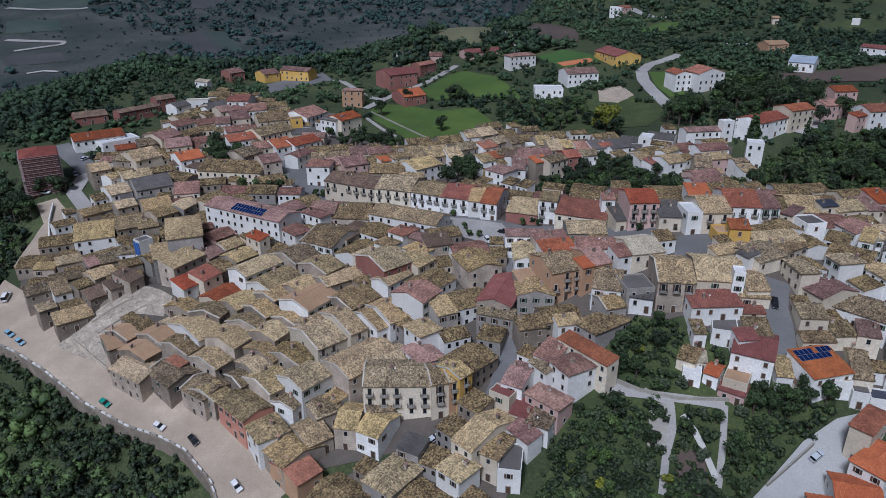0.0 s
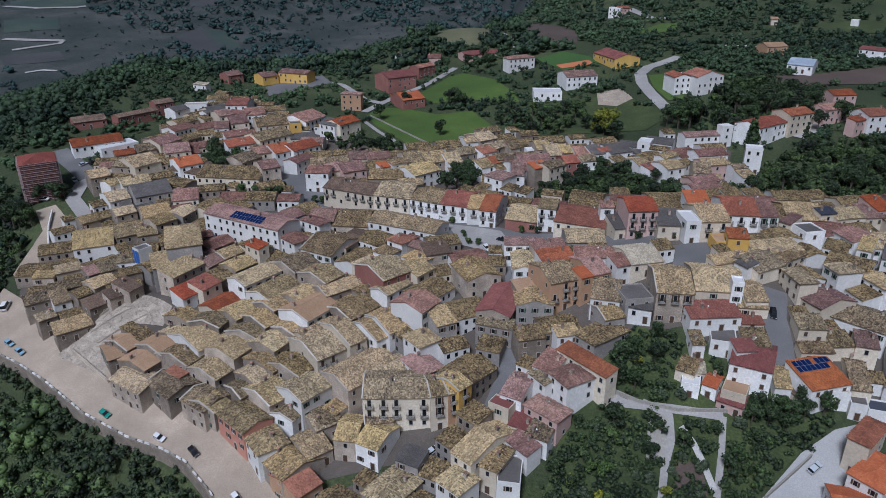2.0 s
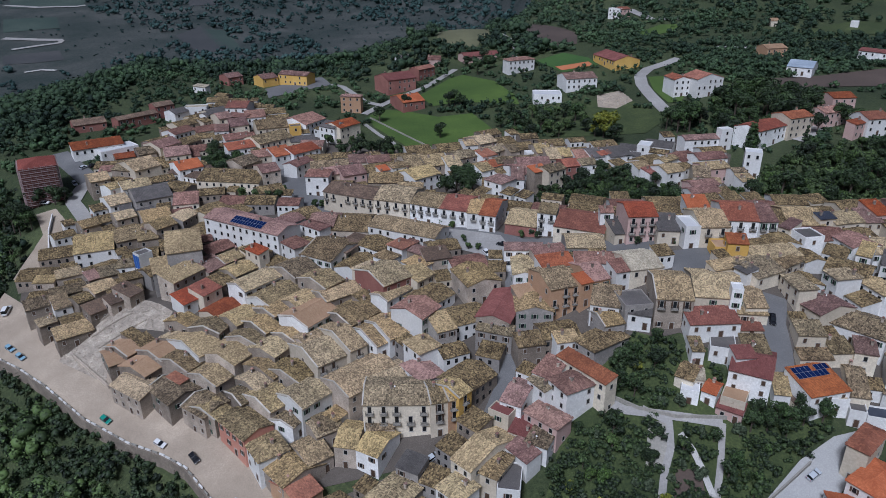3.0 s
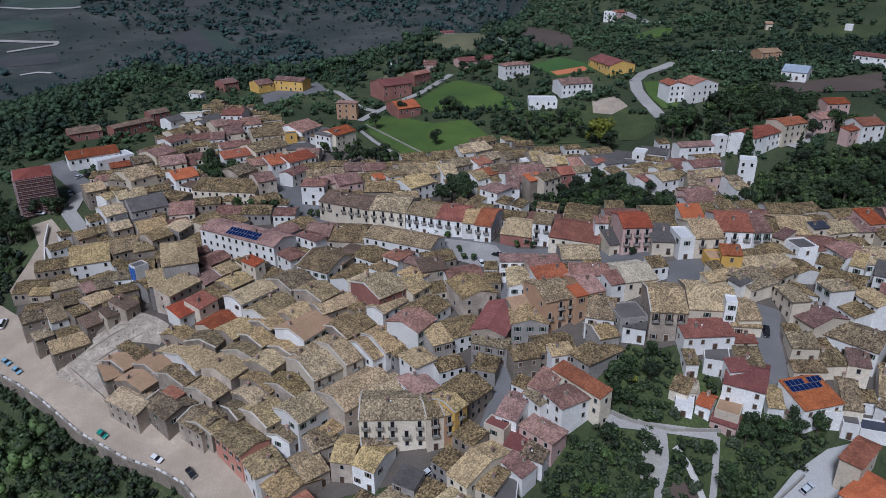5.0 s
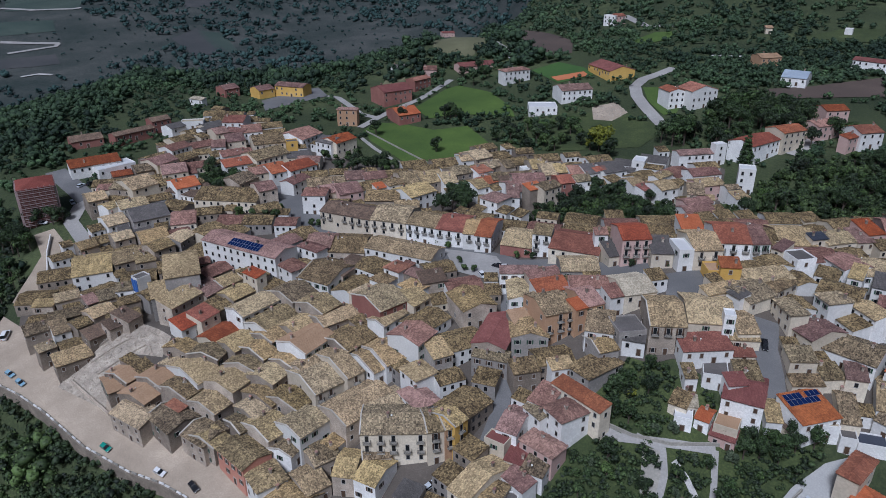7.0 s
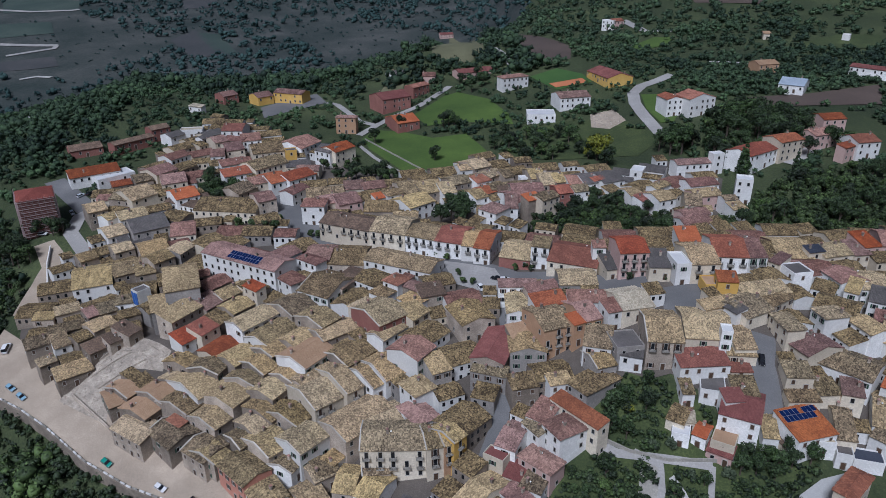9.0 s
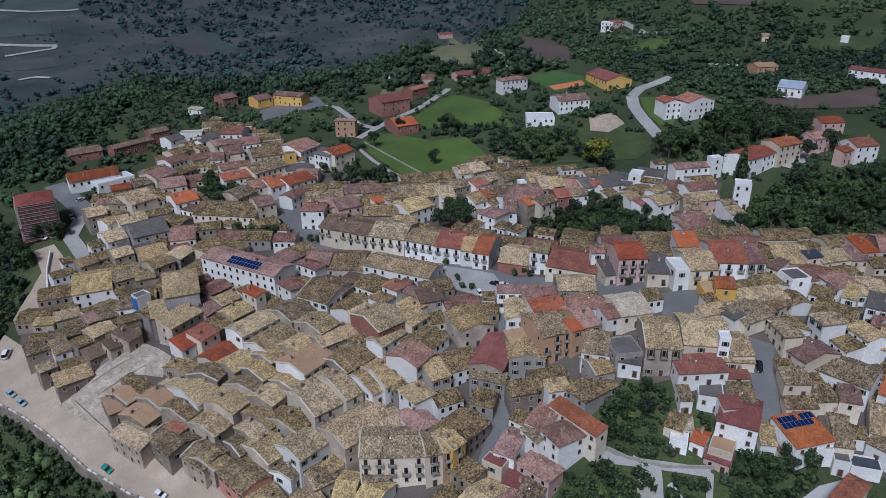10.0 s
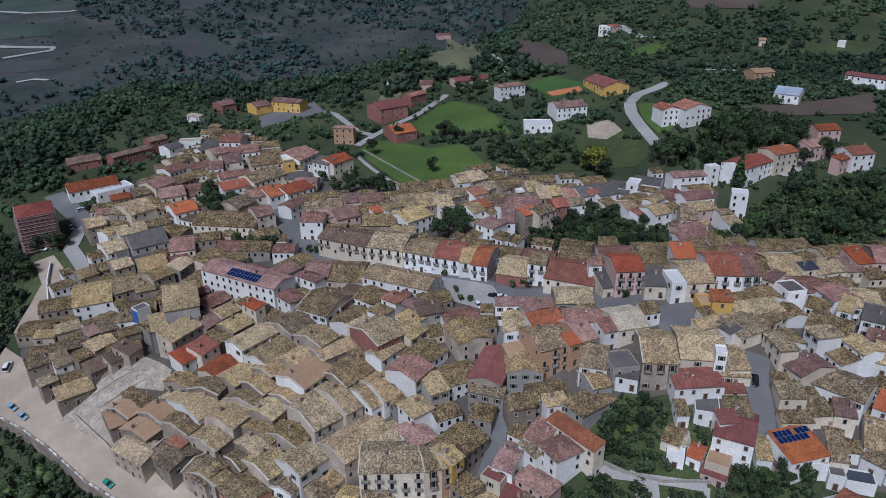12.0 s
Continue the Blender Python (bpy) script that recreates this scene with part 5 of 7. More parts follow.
# ---- the many small houses packed between them ----
PACKED = {key: Mesh() for key in list(ROOFS) + ["wall_" + k for k in WALLS] + ["pane"]}


def infill(x, y, z, yaw, w, d, kind, roof, wall):
    rng = np.random.default_rng(int(abs(x) * 131 + abs(y) * 17 + w * 7))
    turn = pose(x, y, 0, 0, 0, yaw)
    corners = [turn @ Vector((a, b, 0)) for a in (0, w) for b in (0, d)]
    base = min(float(ground(c.x, c.y)) for c in corners) - 0.6
    FOOTPRINTS.append((turn.inverted(), w, d))
    h = z - base
    rise = rise_of(kind, w, d)
    COARSE[0] = 1.4 if y < 256 else 2.1
    at = turn @ pose(w / 2, d / 2, base)
    body, cover = shell(w, d, h, rise, kind, rng, 0.22)
    holes = Mesh()
    for k in range(int(w / 2.6)):
        for f in range(max(1, int(h / 3.2))):
            off, zz = (k + 0.5) * 2.6 - w / 2 + rng.uniform(-0.2, 0.2), h - 2.1 - f * 2.9
            holes.box(off - 0.45, -d / 2 - 0.03, zz, off + 0.45, -d / 2 + 0.02, zz + 1.3)
    for key, mesh in ((roof, cover), ("wall_" + wall, body), ("pane", holes)):
        target = PACKED[key]
        n = len(target.v)
        target.v += [tuple(at @ Vector(p)) for p in mesh.v]
        target.f += [tuple(n + i for i in f) for f in mesh.f]


infill(-32.4, 129.1, 40.3, -38.0, 12.2, 10.8, "G", "s", "k")
infill(6.5, 153.9, 57.5, 46.4, 12.2, 10.8, "G", "s", "k")
infill(121.5, 167.6, 67.6, -43.3, 12.2, 10.8, "G", "s", "w")
infill(3.5, 178.9, 62.8, 24.5, 12.2, 10.8, "G", "s", "w")
infill(136.4, 187.7, 71.2, -32.7, 12.2, 10.8, "G", "s", "w")
infill(113.4, 191.2, 75.2, -38.1, 12.2, 10.8, "G", "s", "w")
infill(-3.8, 187.6, 64.2, 49.8, 12.2, 10.8, "G", "s", "w")
infill(143.2, 197.2, 72.9, -32.7, 12.2, 10.8, "G", "s", "w")
infill(-120.3, 197.2, 50.6, 37.5, 12.2, 10.8, "G", "s", "k")
infill(143.6, 205.4, 73.9, -1.8, 12.2, 10.8, "G", "s", "w")
infill(4.0, 206.3, 66.9, 18.2, 12.2, 10.8, "G", "p", "w")
infill(119.2, 208.2, 76.2, 10.8, 12.2, 10.8, "G", "p", "w")
infill(-26.4, 209.5, 64.8, 62.5, 12.2, 10.8, "G", "s", "w")
infill(69.1, 217.9, 78.4, -5.1, 12.2, 10.8, "G", "s", "c")
infill(-29.7, 227.6, 67.2, -38.0, 12.2, 10.8, "G", "s", "w")
infill(104.3, 224.5, 77.6, -4.1, 12.2, 10.8, "G", "s", "c")
infill(-151.5, 226.4, 53.6, 4.3, 12.2, 10.8, "G", "s", "k")
infill(-123.3, 224.1, 55.6, 44.9, 12.2, 10.8, "G", "s", "w")
infill(57.2, 227.0, 77.1, -1.9, 12.2, 10.8, "G", "s", "c")
infill(70.7, 229.7, 77.1, -2.0, 12.2, 10.8, "G", "s", "w")
infill(-113.7, 229.4, 59.7, 16.1, 12.2, 10.8, "G", "s", "k")
infill(127.4, 229.7, 75.2, 11.5, 12.2, 10.8, "G", "s", "c")
infill(93.6, 233.8, 77.1, -2.0, 12.2, 10.8, "G", "s", "w")
infill(140.7, 232.6, 76.7, 9.7, 12.2, 10.8, "G", "s", "c")
infill(161.5, 235.2, 77.8, -14.3, 12.2, 10.8, "G", "s", "c")
infill(-100.6, 232.9, 62.4, 23.9, 12.2, 10.8, "G", "s", "k")
infill(107.0, 236.7, 75.8, -4.1, 12.2, 10.8, "G", "p", "c")
infill(45.0, 240.3, 74.1, -22.6, 12.2, 10.8, "G", "s", "k")
infill(-148.0, 237.1, 56.7, 22.1, 12.2, 10.8, "G", "s", "k")
infill(61.2, 240.5, 74.9, -2.0, 12.2, 10.8, "G", "p", "w")
infill(74.7, 241.9, 75.3, -2.0, 12.2, 10.8, "G", "s", "c")
infill(120.5, 242.1, 76.1, -4.1, 12.2, 10.8, "G", "s", "w")
infill(32.9, 248.1, 71.1, -20.2, 12.2, 10.8, "G", "p", "c")
infill(-88.8, 244.9, 62.3, 70.2, 12.2, 10.8, "G", "s", "k")
infill(-78.1, 250.7, 65.1, -29.0, 12.2, 10.8, "G", "p", "k")
infill(47.7, 252.5, 73.0, -22.6, 12.2, 10.8, "G", "s", "c")
infill(-53.7, 248.4, 67.1, 50.5, 12.2, 10.8, "G", "s", "k")
infill(20.8, 253.4, 70.2, -19.3, 12.2, 10.8, "G", "s", "w")
infill(-79.3, 254.4, 65.6, 70.2, 12.2, 10.8, "G", "s", "w")
infill(8.6, 260.3, 70.7, -20.7, 12.2, 10.8, "G", "s", "w")
infill(-90.1, 259.8, 64.6, 70.2, 12.2, 10.8, "G", "s", "c")
infill(-5.1, 265.0, 69.4, -25.5, 12.2, 10.8, "G", "s", "k")
infill(-79.2, 267.5, 67.0, -2.1, 12.2, 10.8, "G", "s", "g")
infill(-91.8, 273.6, 64.8, -8.4, 12.2, 10.8, "G", "p", "c")
infill(-34.8, 277.2, 67.9, -25.4, 12.2, 10.8, "G", "s", "c")
infill(16.7, 279.7, 70.2, -2.1, 12.2, 10.8, "G", "s", "w")
infill(-121.3, 292.3, 65.2, -27.4, 12.2, 10.8, "G", "s", "g")
infill(87.8, 290.3, 75.2, 38.9, 12.2, 10.8, "G", "s", "w")
infill(102.6, 291.7, 76.4, 38.9, 12.2, 10.8, "G", "p", "w")
infill(-34.7, 297.3, 69.6, 32.1, 12.2, 10.8, "G", "s", "w")
infill(-157.8, 309.7, 68.3, 7.8, 12.2, 10.8, "G", "s", "c")
infill(92.1, 315.1, 77.1, -26.2, 12.2, 10.8, "G", "d", "w")
infill(56.0, 312.0, 73.4, 13.0, 12.2, 10.8, "G", "s", "w")
infill(-63.0, 316.2, 69.3, 10.8, 12.2, 10.8, "G", "s", "k")
infill(-24.4, 315.7, 69.5, 17.4, 12.2, 10.8, "G", "s", "c")
infill(70.4, 315.5, 75.5, 20.2, 12.2, 10.8, "G", "s", "w")
infill(-9.7, 316.4, 70.7, 26.8, 12.2, 10.8, "G", "s", "k")
infill(33.1, 320.6, 73.1, 24.0, 12.2, 10.8, "G", "s", "k")
infill(46.3, 323.0, 74.4, 10.4, 12.2, 10.8, "G", "s", "k")
infill(-1.5, 326.5, 71.4, 17.2, 12.2, 10.8, "G", "s", "k")
infill(-16.3, 327.8, 70.0, 17.4, 12.2, 10.8, "G", "s", "w")
infill(-120.7, 330.0, 69.8, 24.9, 12.2, 10.8, "G", "p", "c")
infill(26.1, 331.0, 72.6, 32.1, 12.2, 10.8, "G", "s", "k")
infill(-127.1, 337.6, 71.0, 56.7, 12.2, 10.8, "G", "s", "k")
infill(-140.6, 338.9, 70.7, 56.7, 12.2, 10.8, "G", "s", "k")
infill(-74.5, 342.8, 70.9, 16.3, 12.2, 10.8, "G", "d", "c")
infill(-104.0, 346.0, 71.0, 28.7, 12.2, 10.8, "G", "p", "w")
infill(-133.8, 349.7, 73.1, 56.7, 12.2, 10.8, "G", "p", "w")
infill(-125.6, 357.8, 71.9, 38.5, 12.2, 10.8, "G", "p", "c")
infill(-136.9, 364.5, 73.1, 53.9, 12.2, 10.8, "G", "s", "c")
infill(-92.9, 373.5, 73.9, 20.3, 12.2, 10.8, "G", "s", "w")
infill(-97.0, 384.3, 75.0, 20.3, 12.2, 10.8, "G", "s", "w")
infill(-126.1, 386.1, 74.6, 53.9, 12.2, 10.8, "G", "d", "c")
infill(-129.2, 401.2, 75.3, -2.7, 12.2, 10.8, "G", "s", "w")
infill(-115.7, 401.2, 74.7, -2.7, 12.2, 10.8, "G", "s", "w")
infill(-136.2, 411.0, 75.6, 7.7, 12.2, 10.8, "G", "s", "w")
infill(-11.0, 127.5, 41.9, -44.2, 10.8, 8.8, "G", "s", "c")
infill(28.0, 168.7, 64.6, 12.2, 10.8, 8.8, "G", "s", "k")
infill(-69.3, 192.9, 57.6, 58.5, 10.8, 8.8, "G", "r", "c")
infill(-109.1, 206.8, 56.2, 29.9, 10.8, 8.8, "G", "s", "k")
infill(154.3, 215.8, 75.9, -14.3, 10.8, 8.8, "G", "s", "c")
infill(-3.8, 218.2, 68.4, 18.2, 10.8, 8.8, "G", "s", "k")
infill(-81.0, 226.6, 63.5, 51.0, 10.8, 8.8, "G", "p", "k")
infill(-101.4, 279.3, 66.3, 13.9, 10.8, 8.8, "G", "s", "k")
infill(-75.2, 278.3, 67.6, 31.5, 10.8, 8.8, "G", "s", "k")
infill(-126.0, 293.0, 66.9, 36.1, 10.8, 8.8, "G", "s", "w")
infill(113.1, 297.0, 78.6, 12.3, 10.8, 8.8, "G", "s", "w")
infill(20.7, 341.7, 74.2, 32.1, 10.8, 8.8, "G", "s", "k")
infill(-124.4, 413.0, 75.2, -2.7, 10.8, 8.8, "G", "s", "w")
infill(131.7, 174.1, 69.9, -31.9, 8.8, 8.8, "G", "d", "w")
infill(101.6, 210.1, 77.8, -80.1, 8.8, 8.8, "G", "s", "w")
infill(133.3, 210.6, 75.8, 15.1, 8.8, 8.8, "G", "s", "w")
infill(-99.2, 217.9, 59.5, 51.1, 8.8, 8.8, "G", "s", "g")
infill(83.2, 222.6, 78.5, -2.0, 8.8, 8.8, "G", "s", "w")
infill(159.4, 225.0, 76.8, -14.3, 8.8, 8.8, "G", "s", "c")
infill(-135.6, 262.5, 61.0, 39.2, 8.8, 8.8, "G", "s", "g")
infill(-106.7, 262.6, 63.3, 31.9, 8.8, 8.8, "G", "p", "k")
infill(-65.3, 264.4, 67.7, -2.1, 8.8, 8.8, "G", "p", "w")
infill(-46.4, 280.6, 69.4, -2.1, 8.8, 8.8, "G", "s", "k")
infill(-79.9, 304.4, 67.6, 54.9, 8.8, 8.8, "G", "s", "c")
infill(-126.6, 308.4, 68.7, 47.9, 8.8, 8.8, "G", "s", "c")
infill(80.5, 315.3, 75.6, -26.2, 8.8, 8.8, "G", "d", "w")
infill(-137.1, 316.8, 68.2, 24.9, 8.8, 8.8, "G", "s", "c")
infill(-51.1, 321.8, 69.3, 6.8, 8.8, 8.8, "G", "s", "c")
infill(-152.7, 322.0, 69.0, 31.4, 8.8, 8.8, "G", "r", "k")
infill(38.3, 335.1, 74.6, 10.4, 8.8, 8.8, "G", "s", "k")
infill(-123.5, 348.5, 71.4, 12.5, 8.8, 8.8, "G", "s", "c")
infill(-134.0, 378.6, 73.5, 53.9, 8.8, 8.8, "G", "s", "c")
infill(0.4, 168.0, 58.9, 24.5, 8.1, 6.8, "G", "s", "w")
infill(101.5, 188.6, 74.5, -83.9, 8.1, 6.8, "G", "s", "w")
infill(108.0, 201.9, 75.8, -80.1, 8.1, 6.8, "G", "s", "w")
infill(93.9, 199.8, 77.7, 11.1, 8.1, 6.8, "G", "s", "c")
infill(29.7, 208.8, 71.3, 19.3, 8.1, 6.8, "G", "s", "w")
infill(-142.8, 216.4, 51.4, 4.3, 8.1, 6.8, "G", "s", "k")
infill(-52.5, 233.3, 65.4, -37.2, 8.1, 6.8, "G", "s", "k")
infill(151.8, 240.7, 76.5, -14.3, 8.1, 6.8, "G", "s", "c")
infill(-147.8, 249.9, 59.4, 42.9, 8.1, 6.8, "G", "s", "w")
infill(-124.1, 252.7, 60.6, 36.9, 8.1, 6.8, "G", "s", "k")
infill(38.2, 258.8, 72.5, -20.2, 8.1, 6.8, "G", "s", "c")
infill(-122.5, 266.2, 62.8, 39.2, 8.1, 6.8, "G", "d", "k")
infill(98.9, 281.0, 76.3, 38.9, 8.1, 6.8, "G", "s", "w")
infill(44.1, 290.1, 72.0, 13.0, 8.1, 6.8, "G", "s", "c")
infill(-5.0, 291.8, 68.5, 40.1, 8.1, 6.8, "G", "s", "w")
infill(65.9, 292.6, 72.9, 16.5, 8.1, 6.8, "G", "s", "w")
infill(24.4, 293.2, 70.8, 36.2, 8.1, 6.8, "G", "s", "w")
infill(-146.6, 297.6, 66.4, -15.9, 8.1, 6.8, "G", "s", "w")
infill(8.1, 300.5, 70.4, 20.0, 8.1, 6.8, "G", "s", "k")
infill(92.1, 306.6, 76.3, -26.2, 8.1, 6.8, "G", "s", "w")
infill(-24.9, 305.6, 70.0, 28.1, 8.1, 6.8, "G", "s", "w")
infill(-119.7, 315.2, 68.2, 24.9, 8.1, 6.8, "G", "s", "w")
infill(60.3, 325.2, 75.7, 13.0, 8.1, 6.8, "G", "s", "w")
infill(11.9, 337.9, 72.3, 32.1, 8.1, 6.8, "G", "s", "w")
infill(-102.8, 397.8, 75.6, -2.7, 8.1, 6.8, "G", "s", "c")
infill(-138.6, 401.1, 74.7, 7.7, 8.1, 6.8, "G", "s", "w")
infill(-136.1, 426.8, 76.1, -26.9, 8.1, 6.8, "G", "s", "k")
infill(-5.8, 135.3, 45.2, -28.7, 6.8, 6.1, "S", "s", "g")
infill(-1.8, 143.4, 49.5, -45.4, 6.8, 6.1, "S", "s", "g")
infill(3.6, 148.8, 53.1, -45.4, 6.8, 6.1, "S", "s", "k")
infill(9.3, 168.5, 60.0, -20.8, 6.8, 6.1, "S", "s", "g")
infill(115.1, 180.8, 71.6, -77.0, 6.8, 6.1, "S", "s", "w")
infill(-90.9, 185.9, 51.1, 58.9, 6.8, 6.1, "S", "s", "k")
infill(37.0, 199.6, 73.0, -1.7, 6.8, 6.1, "S", "s", "w")
infill(118.3, 202.2, 75.2, -38.1, 6.8, 6.1, "S", "s", "w")
infill(-73.4, 207.5, 61.1, 58.5, 6.8, 6.1, "S", "s", "k")
infill(106.3, 219.6, 77.3, -53.6, 6.8, 6.1, "S", "s", "w")
infill(-61.2, 221.2, 62.9, -40.0, 6.8, 6.1, "S", "s", "k")
infill(148.2, 218.0, 76.0, 6.0, 6.8, 6.1, "S", "s", "c")
infill(93.7, 226.6, 78.8, -2.0, 6.8, 6.1, "S", "p", "w")
infill(-28.6, 230.5, 65.9, 62.5, 6.8, 6.1, "S", "b", "w")
infill(135.0, 243.4, 75.9, 11.5, 6.8, 6.1, "S", "s", "c")
infill(89.2, 244.7, 74.8, 13.1, 6.8, 6.1, "S", "s", "w")
infill(97.3, 244.7, 75.8, 13.1, 6.8, 6.1, "S", "s", "w")
infill(105.4, 247.4, 75.5, 13.1, 6.8, 6.1, "S", "s", "w")
infill(113.5, 247.4, 75.2, 13.5, 6.8, 6.1, "S", "s", "w")
infill(64.0, 252.2, 74.2, -2.0, 6.8, 6.1, "S", "s", "c")
infill(75.6, 294.0, 73.7, 30.2, 6.8, 6.1, "S", "s", "w")
infill(-56.9, 296.8, 68.0, 27.5, 6.8, 6.1, "S", "s", "c")
infill(14.9, 315.6, 71.6, 31.5, 6.8, 6.1, "S", "s", "w")
infill(3.9, 319.7, 70.3, 28.6, 6.8, 6.1, "S", "s", "w")
infill(-34.7, 322.8, 68.8, 17.4, 6.8, 6.1, "S", "s", "c")
infill(-65.6, 330.6, 69.0, -2.4, 6.8, 6.1, "S", "r", "c")
infill(-112.2, 342.7, 71.8, 28.7, 6.8, 6.1, "S", "s", "w")
infill(2.9, 125.5, 42.8, -44.2, 5.4, 5.4, "S", "s", "w")
infill(121.7, 155.1, 64.0, -43.3, 5.4, 5.4, "S", "s", "w")
infill(64.1, 192.5, 78.8, 12.8, 5.4, 5.4, "S", "s", "w")
infill(-24.1, 193.3, 62.6, 47.9, 5.4, 5.4, "S", "s", "k")
infill(45.8, 199.9, 74.6, -1.7, 5.4, 5.4, "S", "s", "c")
infill(-1.7, 203.1, 65.1, 18.2, 5.4, 5.4, "S", "s", "c")
infill(14.8, 203.9, 68.4, -1.8, 5.4, 5.4, "S", "s", "k")
infill(-123.3, 209.5, 52.3, 37.5, 5.4, 5.4, "S", "s", "k")
infill(-130.5, 220.4, 53.1, 31.8, 5.4, 5.4, "S", "s", "k")
infill(-67.1, 225.7, 63.9, 51.0, 5.4, 5.4, "S", "s", "c")
infill(-135.9, 229.8, 55.4, 32.0, 5.4, 5.4, "S", "s", "k")
infill(37.1, 238.6, 73.2, -18.2, 5.4, 5.4, "S", "p", "k")
infill(28.6, 264.5, 71.6, -43.1, 5.4, 5.4, "S", "s", "w")
infill(23.2, 268.5, 71.4, -43.1, 5.4, 5.4, "S", "s", "w")
infill(96.8, 265.3, 74.7, 17.3, 5.4, 5.4, "S", "s", "c")
infill(12.4, 272.6, 70.3, -43.1, 5.4, 5.4, "S", "s", "w")
infill(-8.2, 271.4, 68.5, -2.0, 5.4, 5.4, "S", "s", "c")
infill(-142.0, 271.6, 62.3, 41.2, 5.4, 5.4, "S", "s", "w")
infill(-116.7, 272.1, 62.7, 13.9, 5.4, 5.4, "S", "s", "g")
infill(-107.2, 306.7, 67.6, 36.7, 5.4, 5.4, "S", "b", "k")
infill(103.1, 322.3, 78.9, 8.9, 5.4, 5.4, "S", "s", "w")
infill(-101.0, 335.2, 69.5, 28.7, 5.4, 5.4, "S", "s", "w")
infill(34.2, 343.2, 74.4, 32.1, 5.4, 5.4, "S", "s", "w")
infill(-126.3, 372.9, 73.4, 53.9, 5.4, 5.4, "S", "s", "c")
infill(-17.9, 123.8, 39.9, -38.0, 4.3, 4.3, "S", "s", "g")
infill(-21.9, 136.0, 43.0, -38.0, 4.3, 4.3, "S", "s", "k")
infill(114.4, 143.5, 59.5, -52.2, 4.3, 4.3, "S", "d", "w")
infill(106.7, 149.6, 61.8, -14.4, 4.3, 4.3, "S", "s", "w")
infill(19.9, 163.0, 58.6, -38.4, 4.3, 4.3, "S", "s", "w")
infill(101.9, 163.8, 68.1, 3.1, 4.3, 4.3, "S", "s", "c")
infill(75.7, 167.1, 70.8, -12.5, 4.3, 4.3, "S", "s", "c")
infill(94.9, 168.1, 70.3, -3.5, 4.3, 4.3, "S", "s", "c")
infill(-13.8, 177.3, 59.6, -53.1, 4.3, 4.3, "S", "s", "g")
infill(-96.5, 190.1, 52.1, 58.9, 4.3, 4.3, "S", "s", "k")
infill(82.3, 191.7, 78.1, 18.4, 4.3, 4.3, "S", "s", "c")
infill(31.1, 199.7, 72.4, 19.3, 4.3, 4.3, "S", "p", "w")
infill(86.9, 204.5, 78.8, -1.8, 4.3, 4.3, "S", "s", "c")
infill(157.1, 204.5, 73.1, -1.8, 4.3, 4.3, "S", "s", "c")
infill(-80.3, 204.9, 58.6, 58.5, 4.3, 4.3, "S", "s", "k")
infill(-17.9, 210.6, 65.7, -44.1, 4.3, 4.3, "S", "s", "c")
infill(15.3, 211.2, 69.5, -1.8, 4.3, 4.3, "S", "s", "w")
infill(-112.8, 219.8, 55.4, 29.9, 4.3, 4.3, "S", "s", "k")
infill(-65.1, 226.5, 64.1, -40.0, 4.3, 4.3, "S", "s", "k")
infill(-13.8, 226.4, 67.7, -38.0, 4.3, 4.3, "S", "p", "k")
infill(-87.7, 237.5, 63.7, 20.5, 4.3, 4.3, "S", "p", "k")
infill(-119.2, 238.6, 58.1, 36.9, 4.3, 4.3, "S", "s", "w")
infill(170.2, 245.5, 77.5, -14.3, 4.3, 4.3, "S", "p", "c")
infill(-102.4, 245.4, 61.0, 49.6, 4.3, 4.3, "S", "s", "k")
infill(106.6, 255.1, 75.7, 17.3, 4.3, 4.3, "S", "s", "c")
infill(-131.3, 256.2, 59.9, 39.2, 4.3, 4.3, "S", "s", "k")
infill(-148.6, 260.2, 60.7, 42.9, 4.3, 4.3, "S", "s", "w")
infill(106.8, 269.7, 74.8, -12.5, 4.3, 4.3, "S", "y", "w")
infill(-129.9, 271.0, 62.9, 39.2, 4.3, 4.3, "S", "d", "k")
infill(6.4, 273.9, 69.4, -43.1, 4.3, 4.3, "S", "s", "w")
infill(-65.7, 274.7, 68.2, -2.1, 4.3, 4.3, "S", "s", "w")
infill(-13.0, 281.4, 69.2, -2.0, 4.3, 4.3, "S", "s", "k")
infill(-18.4, 282.8, 68.8, -2.0, 4.3, 4.3, "S", "s", "w")
infill(115.8, 283.6, 76.9, 12.3, 4.3, 4.3, "S", "y", "w")
infill(-91.6, 285.7, 66.0, -8.4, 4.3, 4.3, "S", "s", "c")
infill(-34.7, 284.7, 67.8, 26.5, 4.3, 4.3, "S", "s", "k")
infill(4.1, 295.6, 69.2, 20.0, 4.3, 4.3, "S", "s", "w")
infill(43.9, 298.7, 71.9, 5.1, 4.3, 4.3, "S", "s", "k")
infill(-49.5, 300.8, 69.5, 27.5, 4.3, 4.3, "S", "s", "k")
infill(-44.2, 302.2, 68.9, 26.5, 4.3, 4.3, "S", "s", "c")
infill(83.5, 306.8, 74.6, -26.2, 4.3, 4.3, "S", "d", "w")
infill(27.3, 311.7, 70.7, 24.0, 4.3, 4.3, "S", "s", "k")
infill(-111.1, 312.9, 68.5, 36.7, 4.3, 4.3, "S", "s", "k")
infill(-143.8, 317.0, 68.1, 31.4, 4.3, 4.3, "S", "s", "c")
infill(-89.9, 316.9, 69.3, 54.9, 4.3, 4.3, "S", "p", "w")
infill(-93.9, 322.4, 68.4, 30.7, 4.3, 4.3, "S", "s", "w")
infill(-118.5, 325.2, 69.0, 24.9, 4.3, 4.3, "S", "p", "w")
